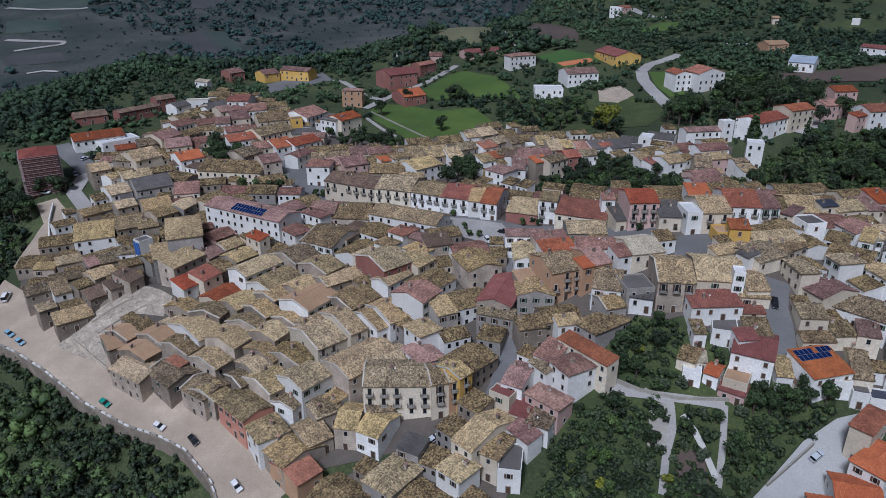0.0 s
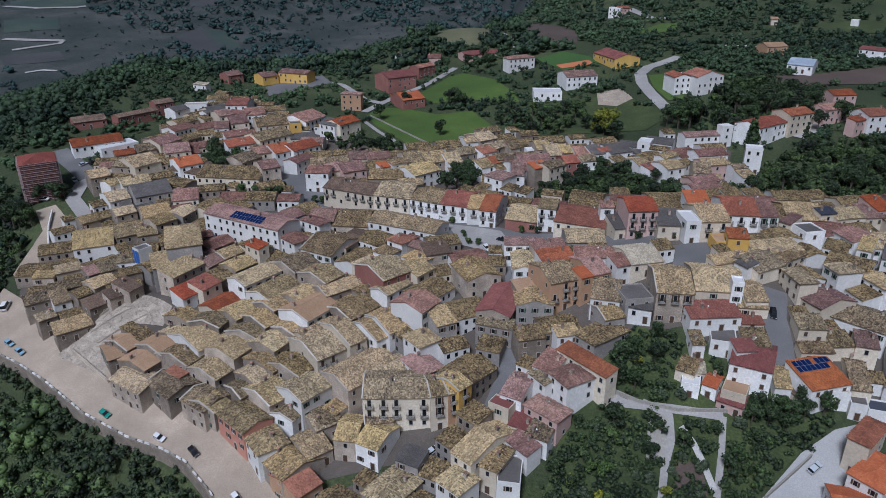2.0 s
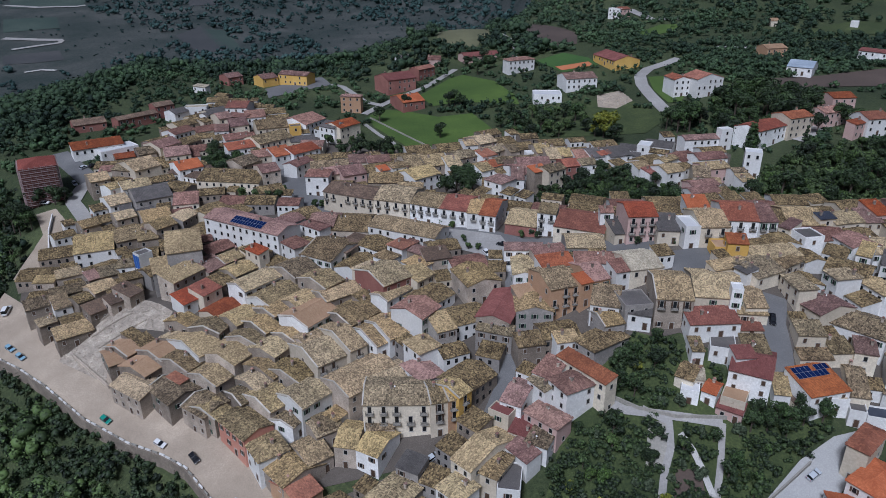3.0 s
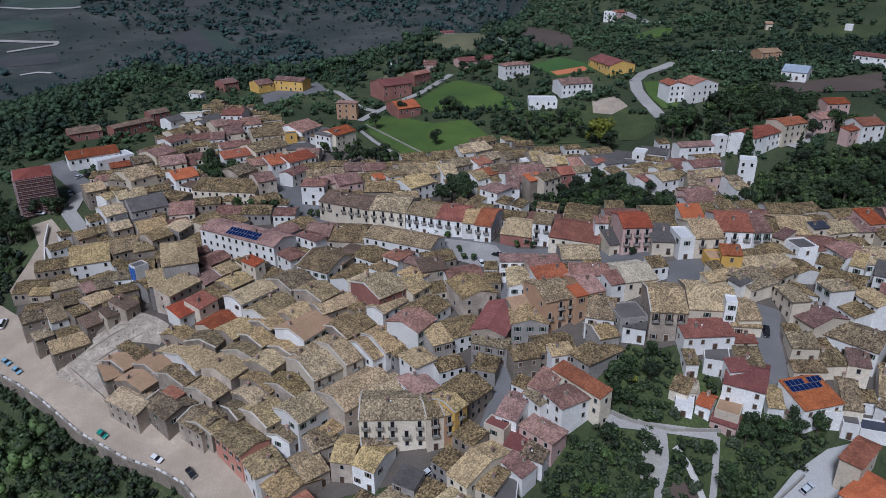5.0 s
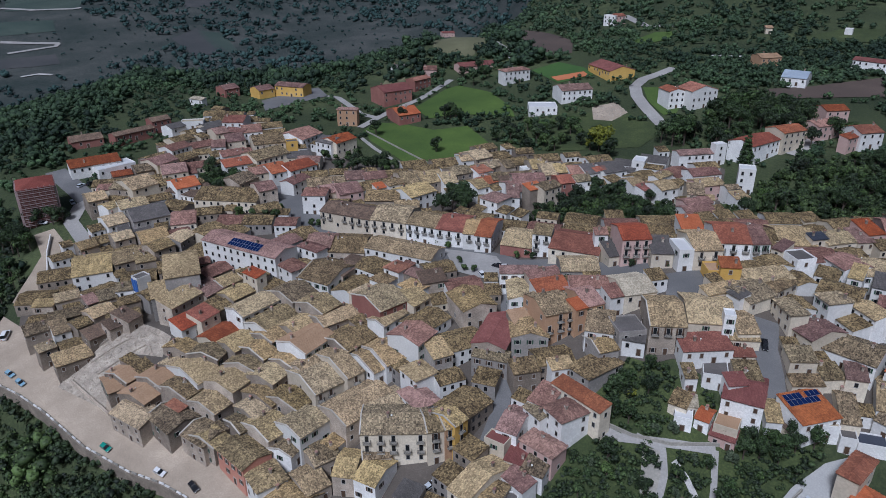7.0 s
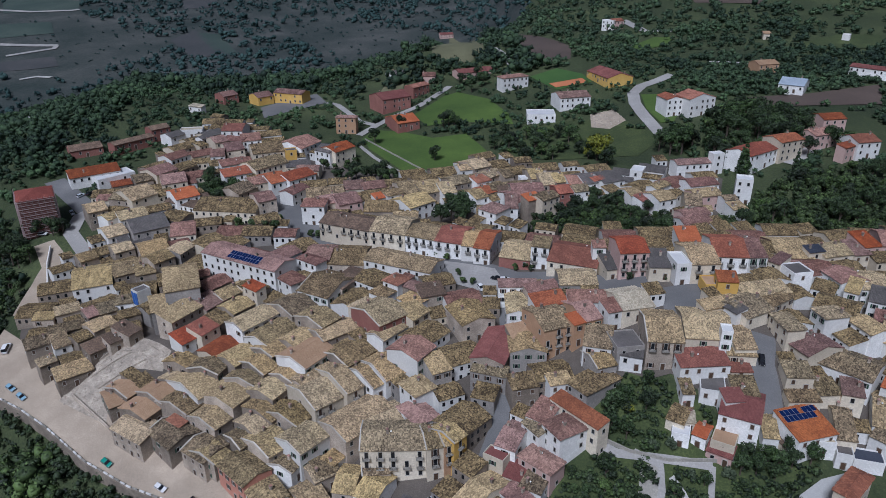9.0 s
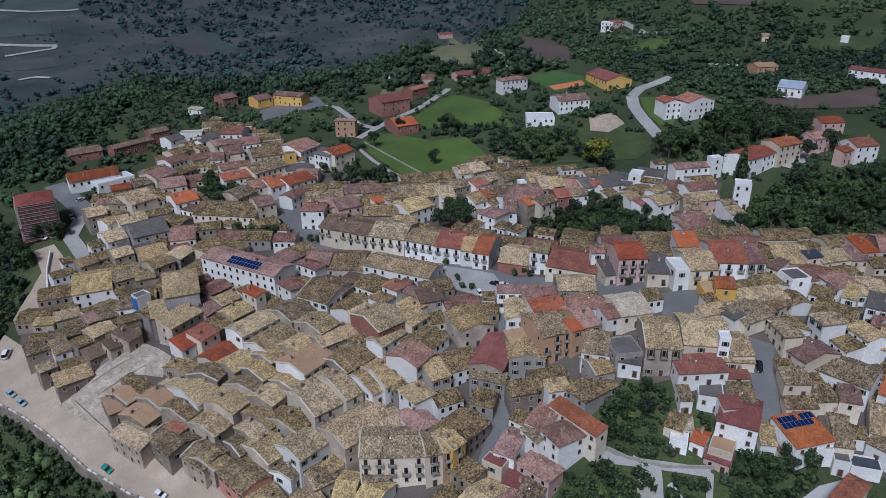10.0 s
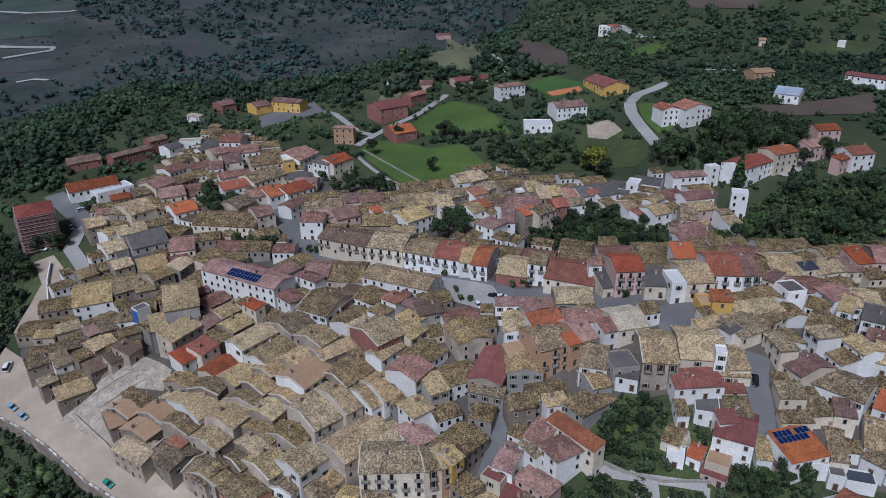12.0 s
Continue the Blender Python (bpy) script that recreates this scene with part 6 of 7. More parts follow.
infill(-90.0, 327.8, 70.1, 26.9, 4.3, 4.3, "S", "s", "w")
infill(-108.9, 335.9, 70.3, 28.7, 4.3, 4.3, "S", "s", "w")
infill(-71.7, 356.4, 71.8, 16.3, 4.3, 4.3, "S", "s", "w")
infill(-142.7, 358.8, 72.7, 52.9, 4.3, 4.3, "S", "s", "k")
infill(-66.5, 363.9, 72.4, -34.3, 4.3, 4.3, "S", "s", "w")
infill(-115.1, 380.4, 74.4, 38.5, 4.3, 4.3, "S", "s", "w")
infill(-119.7, 383.1, 73.9, 53.9, 4.3, 4.3, "S", "s", "w")
infill(-106.2, 389.4, 73.8, -2.7, 4.3, 4.3, "S", "p", "w")
infill(-111.6, 413.7, 75.7, -2.7, 4.3, 4.3, "S", "s", "w")
infill(-119.8, 207.3, 55.0, 51.8, 5.6, 7.0, "G", "s", "k")
infill(-49.0, 222.7, 65.7, -29.9, 1.7, 15.5, "G", "s", "k")
infill(-72.9, 206.9, 60.9, 52.3, 6.8, 7.7, "G", "s", "k")


packed, at_face = Mesh(), []
packed_materials = []
for key, mesh in PACKED.items():
    if mesh.v:
        packed_materials.append(GLASS if key == "pane" else WALLS[key[5:]] if key.startswith("wall_") else ROOFS[key])
        n = len(packed.v)
        packed.v += mesh.v
        packed.f += [tuple(n + i for i in f) for f in mesh.f]
        at_face += [len(packed_materials) - 1] * len(mesh.f)
packed_data = packed.data("packed_houses", packed_materials[0])
for m in packed_materials[1:]:
    packed_data.materials.append(m)
packed_data.polygons.foreach_set("material_index", at_face)
tagged(new("packed_houses", packed_data), "small weathered stone houses packed between the others", "houses", kind="stuff")



# ---- trees ----
def leaf_cloud(mesh, centre, radius, count, size, rng, flat=0.8):
    """Bent leaf sprays on and in a lumpy ball."""
    d = rng.normal(size=(count, 3))
    d /= np.linalg.norm(d, axis=1)[:, None]
    r = radius * (0.55 + 0.5 * rng.random(count) ** 0.5)
    c = np.array(centre) + d * r[:, None] * (1, 1, flat)
    a = rng.normal(size=(count, 3)) * 0.42
    n = d + a
    n /= np.linalg.norm(n, axis=1)[:, None]
    u = np.cross(n, rng.normal(size=(count, 3)))
    u /= np.linalg.norm(u, axis=1)[:, None]
    v = np.cross(n, u)
    s = (size * (0.6 + 0.8 * rng.random(count)))[:, None]
    pts = np.stack([c - u * s, c - v * s * 0.7 - n * s * 0.25, c + u * s, c + v * s * 0.7 - n * s * 0.25], 1).reshape(-1, 3)
    k0 = len(mesh.v)
    mesh.v += pts.tolist()
    mesh.f += [(k, k + 1, k + 2, k + 3) for k in range(k0, k0 + 4 * count, 4)]


def tree_kind(name, label, leaf, height, spread, lobes, seed, tall=False):
    """A tree: tapered trunk with limbs, and a crown of leaf sprays in uneven lobes."""
    rng = np.random.default_rng(seed)
    ob = tagged(thing(name, 0, 0, 0), label, "tree", "trees in and round the town")
    trunk, crown = Mesh(), Mesh()
    trunk.tube((0, 0, -0.8), (0.1, 0.05, height * 0.45), 0.035 * height, 0.02 * height, 7)
    trunk.tube((0.1, 0.05, height * 0.45), (0, 0, height * 0.8), 0.02 * height, 0.008 * height, 6)
    if tall:
        for k in range(9):
            f = k / 8
            leaf_cloud(crown, (rng.normal() * 0.15, rng.normal() * 0.15, height * (0.12 + 0.84 * f)), spread * (1.05 - 0.9 * f), int(70 * (1.1 - 0.8 * f)), 0.42, rng, 0.7)
    for k in range(0 if tall else lobes):
        ang = rng.uniform(0, math.tau)
        rad = spread * rng.uniform(0.15, 0.65)
        zc = height * rng.uniform(0.42, 0.84)
        c = (math.cos(ang) * rad, math.sin(ang) * rad, zc)
        trunk.tube((0, 0, height * rng.uniform(0.25, 0.4)), c, 0.012 * height, 0.004 * height, 5)
        leaf_cloud(crown, c, spread * rng.uniform(0.3, 0.48), 80, 0.36, rng)
    part("trunk", trunk, BARK, ob)
    part("crown", crown, LEAVES[leaf], ob)
    return ob


KINDS = [tree_kind("broadleaf_tree", "dark green broadleaf tree with an uneven crown", "dark", 7.5, 3.4, 9, 1),
         tree_kind("broadleaf_tree", "green broadleaf tree with a loose crown", "mid", 6.0, 3.0, 8, 2),
         tree_kind("broadleaf_tree", "tall dark green broadleaf tree", "dark", 9.5, 4.0, 11, 3),
         tree_kind("olive_tree", "grey-green olive tree with a low crown", "grey", 4.2, 2.4, 7, 4),
         tree_kind("bush", "low green bush with leafy shoots", "mid", 2.6, 1.7, 5, 5),
         tree_kind("yellow_tree", "yellow-green autumn tree with a round crown", "lime", 7.5, 3.6, 10, 6),
         tree_kind("cypress", "slender dark cypress tree", "dark", 10.0, 1.7, 9, 7, True)]
USED = set()


BLOCK_X, BLOCK_Y = np.meshgrid(np.arange(-400, 430) + 0.5, np.arange(80, 640) + 0.5)
BLOCKED = np.zeros(BLOCK_X.shape, bool)
for inv, w, d in FOOTPRINTS:
    lx = inv[0][0] * BLOCK_X + inv[0][1] * BLOCK_Y + inv[0][3]
    ly = inv[1][0] * BLOCK_X + inv[1][1] * BLOCK_Y + inv[1][3]
    BLOCKED |= (lx > -1.3) & (lx < w + 1.3) & (ly > -1.3) & (ly < d + 1.3)
for rows, width in ROADS:
    for rx, ry, _, _ in rows:
        BLOCKED |= (BLOCK_X - rx) ** 2 + (BLOCK_Y - ry) ** 2 < (width / 2 + 1.0) ** 2


def free_spot(x, y, gap=1.0):
    i, j = int(x + 400), int(y - 80)
    return not (0 <= j < BLOCKED.shape[0] and 0 <= i < BLOCKED.shape[1] and BLOCKED[j, i])


def plant(kind, x, y, size=1.0, turn=0.0):
    size = size * 1.3
    m = pose(x, y, float(ground(x, y)) - 0.1, 0, 0, turn)
    if kind not in USED:
        USED.add(kind)
        ob = KINDS[kind]
        ob.matrix_world = m
        ob.scale = (size, size, size)
        return ob
    ob = copy_thing(KINDS[kind], m)
    ob.scale = (size, size, size)
    return ob


def grove(poly, count, kinds, seed, lo=0.7, hi=1.25):
    """Trees spread over an outline, clear of houses and roads."""
    rng = random.Random(seed)
    poly = list(poly)
    xs, ys = [p[0] for p in poly], [p[1] for p in poly]
    made = tries = 0
    spots = []
    while made < count and tries < count * 30:
        tries += 1
        x, y = rng.uniform(min(xs), max(xs)), rng.uniform(min(ys), max(ys))
        if not inside(poly, x, y) or any((x - a) ** 2 + (y - b) ** 2 < 9 for a, b in spots) or not free_spot(x, y, 1.6):
            continue
        spots.append((x, y))
        plant(rng.choice(kinds), x, y, rng.uniform(lo, hi), rng.uniform(0, 360))
        made += 1


grove(((28, 270), (32, 289), (57, 292), (83, 295), (96, 274), (93, 254), (52, 262)), 60, (0, 0, 1, 2, 4), 11, 0.45, 0.8)
grove(((117, 273), (142, 290), (171, 304), (216, 297), (188, 250), (157, 248), (110, 255)), 55, (0, 1, 2, 1), 12, 0.6, 1.0)
grove(((106, 338), (119, 362), (131, 365), (141, 378), (163, 379), (194, 367), (194, 355), (172, 330), (135, 311), (131, 339)), 50, (0, 1, 2, 2), 13, 0.8, 1.3)
grove(((28, 372), (51, 390), (81, 366), (93, 341), (87, 326), (48, 339), (38, 355)), 30, (0, 1, 4), 14, 0.7, 1.1)
grove(((21, 122), (33, 153), (42, 167), (54, 171), (69, 163), (78, 149), (97, 147), (97, 144), (70, 125), (62, 119)), 62, (0, 1, 1, 2, 3, 4), 15, 0.35, 0.72)
grove(((-68, 363), (-44, 359), (-19, 336), (-19, 329), (-58, 335)), 25, (1, 4, 0), 16, 0.5, 0.9)
grove(((-192, 293), (-176, 287), (-164, 264), (-162, 249), (-161, 239), (-165, 237)), 22, (0, 1, 2, 4), 18, 0.5, 0.9)
grove(((-117, 334), (-103, 337), (-89, 312), (-96, 307), (-108, 316)), 20, (0, 1, 2), 19, 0.5, 0.9)
grove(((-5, 293), (15, 297), (17, 277), (-5, 277)), 7, (2,), 17, 0.8, 1.0)



def icosphere():
    """Corners and faces of a ball of 20 triangles."""
    bm = bmesh.new()
    bmesh.ops.create_icosphere(bm, subdivisions=1, radius=1.0)
    ball = np.array([v.co[:] for v in bm.verts]), [tuple(v.index for v in f.verts) for f in bm.faces]
    bm.free()
    return ball


BALL = icosphere()


def lump(mesh, centre, radius, rng, flat=0.85):
    """One rounded, uneven clump of a crown."""
    v, faces = BALL
    k = rng.normal(size=(3, 3)) * 1.6
    bulge = 1.0 + 0.15 * np.sin(v @ k[0] * 2.0 + 1.0) + 0.17 * rng.normal(size=len(v))
    n = len(mesh.v)
    mesh.v += (np.array(centre) + v * bulge[:, None] * radius * np.array((1, 1, flat))).tolist()
    mesh.f += [(a + n, b + n, c + n) for a, b, c in faces]


def woods(name, leaf, label, wanted, count, seed, box, size, sprays, spread, core=0.62):
    """Dense woods as one mass of crowns, each a few lumps with sprays of leaves on them."""
    rng = np.random.default_rng(seed)
    mesh, made = Mesh(), 0
    for _ in range(count * 12):
        if made >= count:
            break
        x, y = rng.uniform(box[0], box[1]), rng.uniform(box[2], box[3])
        if not wanted(x, y):
            continue
        s = size * rng.uniform(0.45, 1.3)
        z = float(ground(x, y, 4.0))
        for k in range(3):
            c = (x + rng.normal() * s * 0.45, y + rng.normal() * s * 0.45, z + s * rng.uniform(0.3, 0.95))
            r = s * rng.uniform(0.35, 0.62)
            lump(mesh, c, r * core, rng)
            leaf_cloud(mesh, c, r, sprays, spread, rng, 0.85)
        made += 1
    data = mesh.data(name, LEAVES[leaf])
    data.polygons.foreach_set("use_smooth", [len(p.vertices) == 3 for p in data.polygons])
    return tagged(new(name, data), label, "woods", kind="stuff")


EAST_WOOD = list(((117, 273), (142, 290), (171, 304), (216, 297), (188, 250), (157, 248), (110, 255)))
ORCHARD = list(((156, 496), (310, 504), (263, 417), (221, 413), (169, 412), (149, 459)))
MEADOWS = [PATCHES[k] for k in PATCHES if k.startswith(("field", "pasture_2", "pasture_3", "sports", "yard", "car_park", "parking", "olive"))]
TOWN = list(((-150, 271), (-143, 296), (-163, 313), (-148, 346), (-135, 434), (-107, 417), (-77, 383), (-37, 344), (3, 340), (27, 357), (54, 337), (92, 322), (119, 335), (129, 307), (110, 261), (138, 252), (180, 251), (156, 193), (118, 140), (84, 152), (65, 169), (46, 167), (34, 149), (19, 146), (-40, 138), (-86, 164), (-143, 207), (-152, 231)))
GARDEN = list(((21, 122), (33, 153), (42, 167), (54, 171), (69, 163), (78, 149), (97, 147), (97, 144), (70, 125), (62, 119)))
THICKET = list(((28, 270), (32, 289), (57, 292), (83, 295), (96, 274), (93, 254), (52, 262)))


FAR_CLEAR = [PATCHES[k] for k in PATCHES if k.startswith("far_field")]
FAR_TRACKS = [(r[0], r[1]) for rows, width in ROADS for r in rows if r[1] > 640]


def far_open(x, y):
    """Pastures, and the ground on and just below the far tracks."""
    return any(inside(p, x, y) for p in FAR_CLEAR) or any(abs(x - a) < 25 and -70 < y - b < 25 for a, b in FAR_TRACKS)


def open_land(x, y):
    return any(inside(p, x, y) for p in MEADOWS) or not free_spot(x, y, 2.0)


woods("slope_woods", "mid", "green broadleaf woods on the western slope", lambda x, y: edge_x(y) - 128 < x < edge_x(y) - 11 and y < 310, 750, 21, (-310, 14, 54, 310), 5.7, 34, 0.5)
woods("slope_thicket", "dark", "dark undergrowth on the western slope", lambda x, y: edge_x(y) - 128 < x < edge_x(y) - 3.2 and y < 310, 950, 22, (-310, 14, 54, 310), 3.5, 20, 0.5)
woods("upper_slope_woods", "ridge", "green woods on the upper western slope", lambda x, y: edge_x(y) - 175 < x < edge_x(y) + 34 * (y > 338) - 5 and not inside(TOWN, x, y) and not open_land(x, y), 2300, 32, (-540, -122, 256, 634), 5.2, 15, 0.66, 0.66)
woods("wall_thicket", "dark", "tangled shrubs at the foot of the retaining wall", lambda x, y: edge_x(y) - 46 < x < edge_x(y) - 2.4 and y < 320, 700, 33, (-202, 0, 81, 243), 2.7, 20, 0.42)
woods("east_wood", "mid", "thick green wood on the eastern slope", lambda x, y: inside(EAST_WOOD, x, y) and not open_land(x, y), 330, 26, (108, 230, 243, 324), 3.5, 40, 0.48)
woods("hill_wood", "hill", "mixed trees and orchards on the eastern hill", lambda x, y: inside(ORCHARD, x, y) and not open_land(x, y), 420, 27, (142, 338, 405, 513), 3.5, 16, 0.6, 0.66)
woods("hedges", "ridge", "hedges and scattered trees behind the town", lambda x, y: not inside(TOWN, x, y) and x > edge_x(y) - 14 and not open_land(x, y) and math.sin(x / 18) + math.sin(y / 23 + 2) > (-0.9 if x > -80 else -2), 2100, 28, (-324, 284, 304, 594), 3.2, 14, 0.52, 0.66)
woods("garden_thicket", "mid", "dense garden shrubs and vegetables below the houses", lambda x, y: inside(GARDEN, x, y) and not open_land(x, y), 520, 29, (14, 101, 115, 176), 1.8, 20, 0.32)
woods("plaza_thicket", "mid", "thick greenery behind the main street", lambda x, y: inside(THICKET, x, y) and not open_land(x, y), 260, 30, (24, 101, 250, 300), 2.7, 30, 0.45)
woods("valley_woods", "ridge", "dark woods falling to the valley", lambda x, y: (x < edge_x(y) - 108 or y > 486 + 0.5 * max(-x - 120, 0)) and not open_land(x, y) and not far_open(x, y), 2300, 23, (-648, 81, 446, 837), 6.8, 11, 1.0, 0.66)
woods("ridge_woods", "hill", "woods on the ridge and eastern hills", lambda x, y: (y > 500 or x > 284) and not open_land(x, y), 2000, 24, (0, 621, 392, 864), 5.0, 11, 0.85, 0.66)
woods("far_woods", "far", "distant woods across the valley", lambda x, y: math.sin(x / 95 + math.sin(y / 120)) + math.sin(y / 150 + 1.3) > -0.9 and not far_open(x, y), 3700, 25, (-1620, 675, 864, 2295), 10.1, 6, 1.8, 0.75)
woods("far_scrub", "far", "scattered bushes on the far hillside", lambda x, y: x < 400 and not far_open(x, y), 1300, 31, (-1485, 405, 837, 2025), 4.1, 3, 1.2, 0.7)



# ---- loose things ----
CAR_PAINT = {"white": surface("white_car_paint", (0.62, 0.62, 0.62), (0.72, 0.72, 0.72), 4, rough=0.25, bump=0), "black": surface("black_car_paint", (0.012, 0.012, 0.014), (0.025, 0.025, 0.028), 4, rough=0.2, bump=0),
             "green": surface("green_car_paint", (0.02, 0.20, 0.15), (0.04, 0.27, 0.21), 4, rough=0.25, bump=0), "blue": surface("pale_blue_car_paint", (0.20, 0.34, 0.44), (0.28, 0.44, 0.55), 4, rough=0.25, bump=0),
             "silver": surface("silver_car_paint", (0.40, 0.43, 0.46), (0.52, 0.55, 0.58), 4, rough=0.3, bump=0)}
TYRE = surface("tyre_rubber", (0.012, 0.012, 0.012), (0.03, 0.03, 0.03), 1, rough=0.9)
LAMP = surface("lamp_glass", (0.6, 0.6, 0.58), (0.75, 0.74, 0.7), 1, rough=0.2, bump=0)
RED_LAMP = surface("red_lamp_glass", (0.3, 0.01, 0.01), (0.4, 0.03, 0.02), 1, rough=0.2, bump=0)
PANEL = surface("solar_cells", (0.006, 0.014, 0.06), (0.012, 0.03, 0.11), 1, rough=0.15, bump=0)
ALU = surface("aluminium", (0.45, 0.46, 0.48), (0.62, 0.63, 0.65), 1, rough=0.4, bump=0, metal=0.6)
STEEL = surface("scaffold_steel", (0.24, 0.17, 0.16), (0.48, 0.38, 0.36), 1, rough=0.6, bump=0)
DIGGER_YELLOW = surface("digger_yellow", (0.48, 0.28, 0.02), (0.60, 0.36, 0.04), 1, rough=0.4, bump=0)


def slope_turn(x, y, yaw):
    """The pose of something that stands on the sloping ground."""
    c, s = math.cos(radians(yaw)), math.sin(radians(yaw))
    g = lambda a, b: float(ground(a, b))  # noqa: E731
    pitch = math.degrees(math.atan2(g(x + c * 1.3, y + s * 1.3) - g(x - c * 1.3, y - s * 1.3), 2.6))
    roll = math.degrees(math.atan2(g(x - s * 0.8, y + c * 0.8) - g(x + s * 0.8, y - c * 0.8), 1.6))
    return pose(x, y, g(x, y), 0, 0, yaw) @ pose(0, 0, 0, roll, -pitch, 0)


def car(x, y, yaw, paint, lift=0.42, van=False):
    ob = tagged(new("van" if van else "car"), paint + (" delivery van parked on the road" if van else " small car parked at the roadside"), "van" if van else "car", "parked cars")
    ob.matrix_world = slope_turn(x, y, yaw) @ pose(0, 0, lift)
    l, w, hb, ht = (2.4, 0.95, 1.0, 2.2) if van else (1.95, 0.84, 0.85, 1.45)
    body = Mesh()
    body.prism([(-l, -w, 0.3), (l - 0.1, -w, 0.3), (l - 0.1, w, 0.3), (-l, w, 0.3)], [(-l + 0.05, -w, hb - 0.1), (l, -w, hb - 0.22), (l, w, hb - 0.22), (-l + 0.05, w, hb - 0.1)])
    body.prism([(-l + 0.05, -w, hb - 0.1), (l, -w, hb - 0.22), (l, w, hb - 0.22), (-l + 0.05, w, hb - 0.1)], [(-l + 0.12, -w + 0.06, hb), (l - 0.3, -w + 0.08, hb - 0.08), (l - 0.3, w - 0.08, hb - 0.08), (-l + 0.12, w - 0.06, hb)])
    part("body", body, CAR_PAINT[paint], ob)
    cab = Mesh()
    cab.prism([(-l + 0.15, -w + 0.08, hb), (l - 1.0, -w + 0.08, hb), (l - 1.0, w - 0.08, hb), (-l + 0.15, w - 0.08, hb)], [(-l + 0.5, -w + 0.2, ht - 0.05), (l - 1.75, -w + 0.2, ht - 0.05), (l - 1.75, w - 0.2, ht - 0.05), (-l + 0.5, w - 0.2, ht - 0.05)])
    part("cabin", cab, GLASS, ob, "dark glazed cabin")
    top = Mesh()
    top.prism([(-l + 0.45, -w + 0.17, ht - 0.06), (l - 1.7, -w + 0.17, ht - 0.06), (l - 1.7, w - 0.17, ht - 0.06), (-l + 0.45, w - 0.17, ht - 0.06)], [(-l + 0.55, -w + 0.24, ht), (l - 1.85, -w + 0.24, ht), (l - 1.85, w - 0.24, ht), (-l + 0.55, w - 0.24, ht)])
    part("roof", top, CAR_PAINT[paint], ob)
    for sx in (-l + 0.65, l - 0.75):
        for sy in (-w - 0.02, w - 0.18):
            tyre = Mesh()
            tyre.tube((sx, sy, 0.31), (sx, sy + 0.2, 0.31), 0.31, 0.31, 12)
            wheel = part("wheel", tyre, TYRE, ob)
            rim = Mesh()
            rim.tube((sx, sy - 0.01, 0.31), (sx, sy + 0.21, 0.31), 0.18, 0.18, 10)
            part("rim", rim, ALU, wheel)
    for sy in (-w + 0.12, w - 0.42):
        for sx, mat, name in ((l - 0.06, LAMP, "headlight"), (-l - 0.02, RED_LAMP, "tail_light")):
            lamp = Mesh()
            lamp.box(sx, sy, 0.5, sx + 0.08, sy + 0.3, 0.66)
            part(name, lamp, mat, ob)
    return ob


def solar_array(on, u0, v0, columns, lines, pw, ph, skip=()):
    """Solar panels on the near slope of a roof, u0 along the eave and v0 up the slope."""
    w, d, h, rise, kind = INFO[on.name]
    run = d / 2 if kind == "G" else d
    ob = tagged(new("solar_array"), "dark blue solar panels on the roof", "solar panels")
    ob.matrix_world = on.matrix_world @ pose(-w / 2, -d / 2, h + 0.42) @ pose(0, 0, 0, math.degrees(math.atan2(rise, run)), 0, 0)
    one = Mesh()
    one.box(0.03, 0.03, 0.03, pw - 0.03, ph - 0.03, 0.06)
    cells = one.data("panel", PANEL)
    edge = Mesh()
    edge.box(0, 0, 0, pw, 0.03, 0.05)
    edge.box(0, ph - 0.03, 0, pw, ph, 0.05)
    edge.box(0, 0.03, 0, 0.03, ph - 0.03, 0.05)
    edge.box(pw - 0.03, 0.03, 0, pw, ph - 0.03, 0.05)
    edge = edge.data("frame", ALU)
    for j in range(lines):
        for i in range(columns):
            if (i, j) not in skip:
                p = part("panel", cells, None, ob, "", pose(u0 + i * (pw + 0.06), v0 + j * (ph + 0.08), 0))
                part("frame", edge, None, p)


def scaffolding(on):
    """Steel scaffold with boards round a building."""
    w, d, h, rise, kind = INFO[on.name]
    ob = tagged(new("scaffolding"), "steel scaffolding with board decks round the building", "scaffolding")
    ob.matrix_world = on.matrix_world.copy()
    sides = (((-w / 2 - 0.9, -d / 2 - 0.9), (w / 2 + 0.9, -d / 2 - 0.9)), ((w / 2 + 0.9, -d / 2 - 0.9), (w / 2 + 0.9, d / 2 + 0.9)), ((-w / 2 - 0.9, d / 2 + 0.9), (-w / 2 - 0.9, -d / 2 - 0.9)))
    for (ax, ay), (bx, by) in sides:
        l = math.hypot(bx - ax, by - ay)
        n = max(3, round(l / 2.2))
        for k in range(n):
            px, py = ax + (bx - ax) * k / n, ay + (by - ay) * k / n
            pole = Mesh()
            pole.tube((px, py, 0), (px, py, h + 1.0), 0.07, 0.07, 5)
            part("pole", pole, STEEL, ob)
        nx, ny = (by - ay) / l, -(bx - ax) / l
        for lev in np.arange(1.2, h + 1.0, 1.55):
            deck = Mesh()
            deck.prism([(ax, ay, lev), (bx, by, lev), (bx - nx * 0.7, by - ny * 0.7, lev), (ax - nx * 0.7, ay - ny * 0.7, lev)][::-1], [(ax, ay, lev + 0.08), (bx, by, lev + 0.08), (bx - nx * 0.7, by - ny * 0.7, lev + 0.08), (ax - nx * 0.7, ay - ny * 0.7, lev + 0.08)][::-1])
            part("deck", deck, STEEL, ob)
            bar = Mesh()
            bar.tube((ax, ay, lev + 0.8), (bx, by, lev + 0.8), 0.06, 0.06, 5)
            part("guard_rail", bar, STEEL, ob)


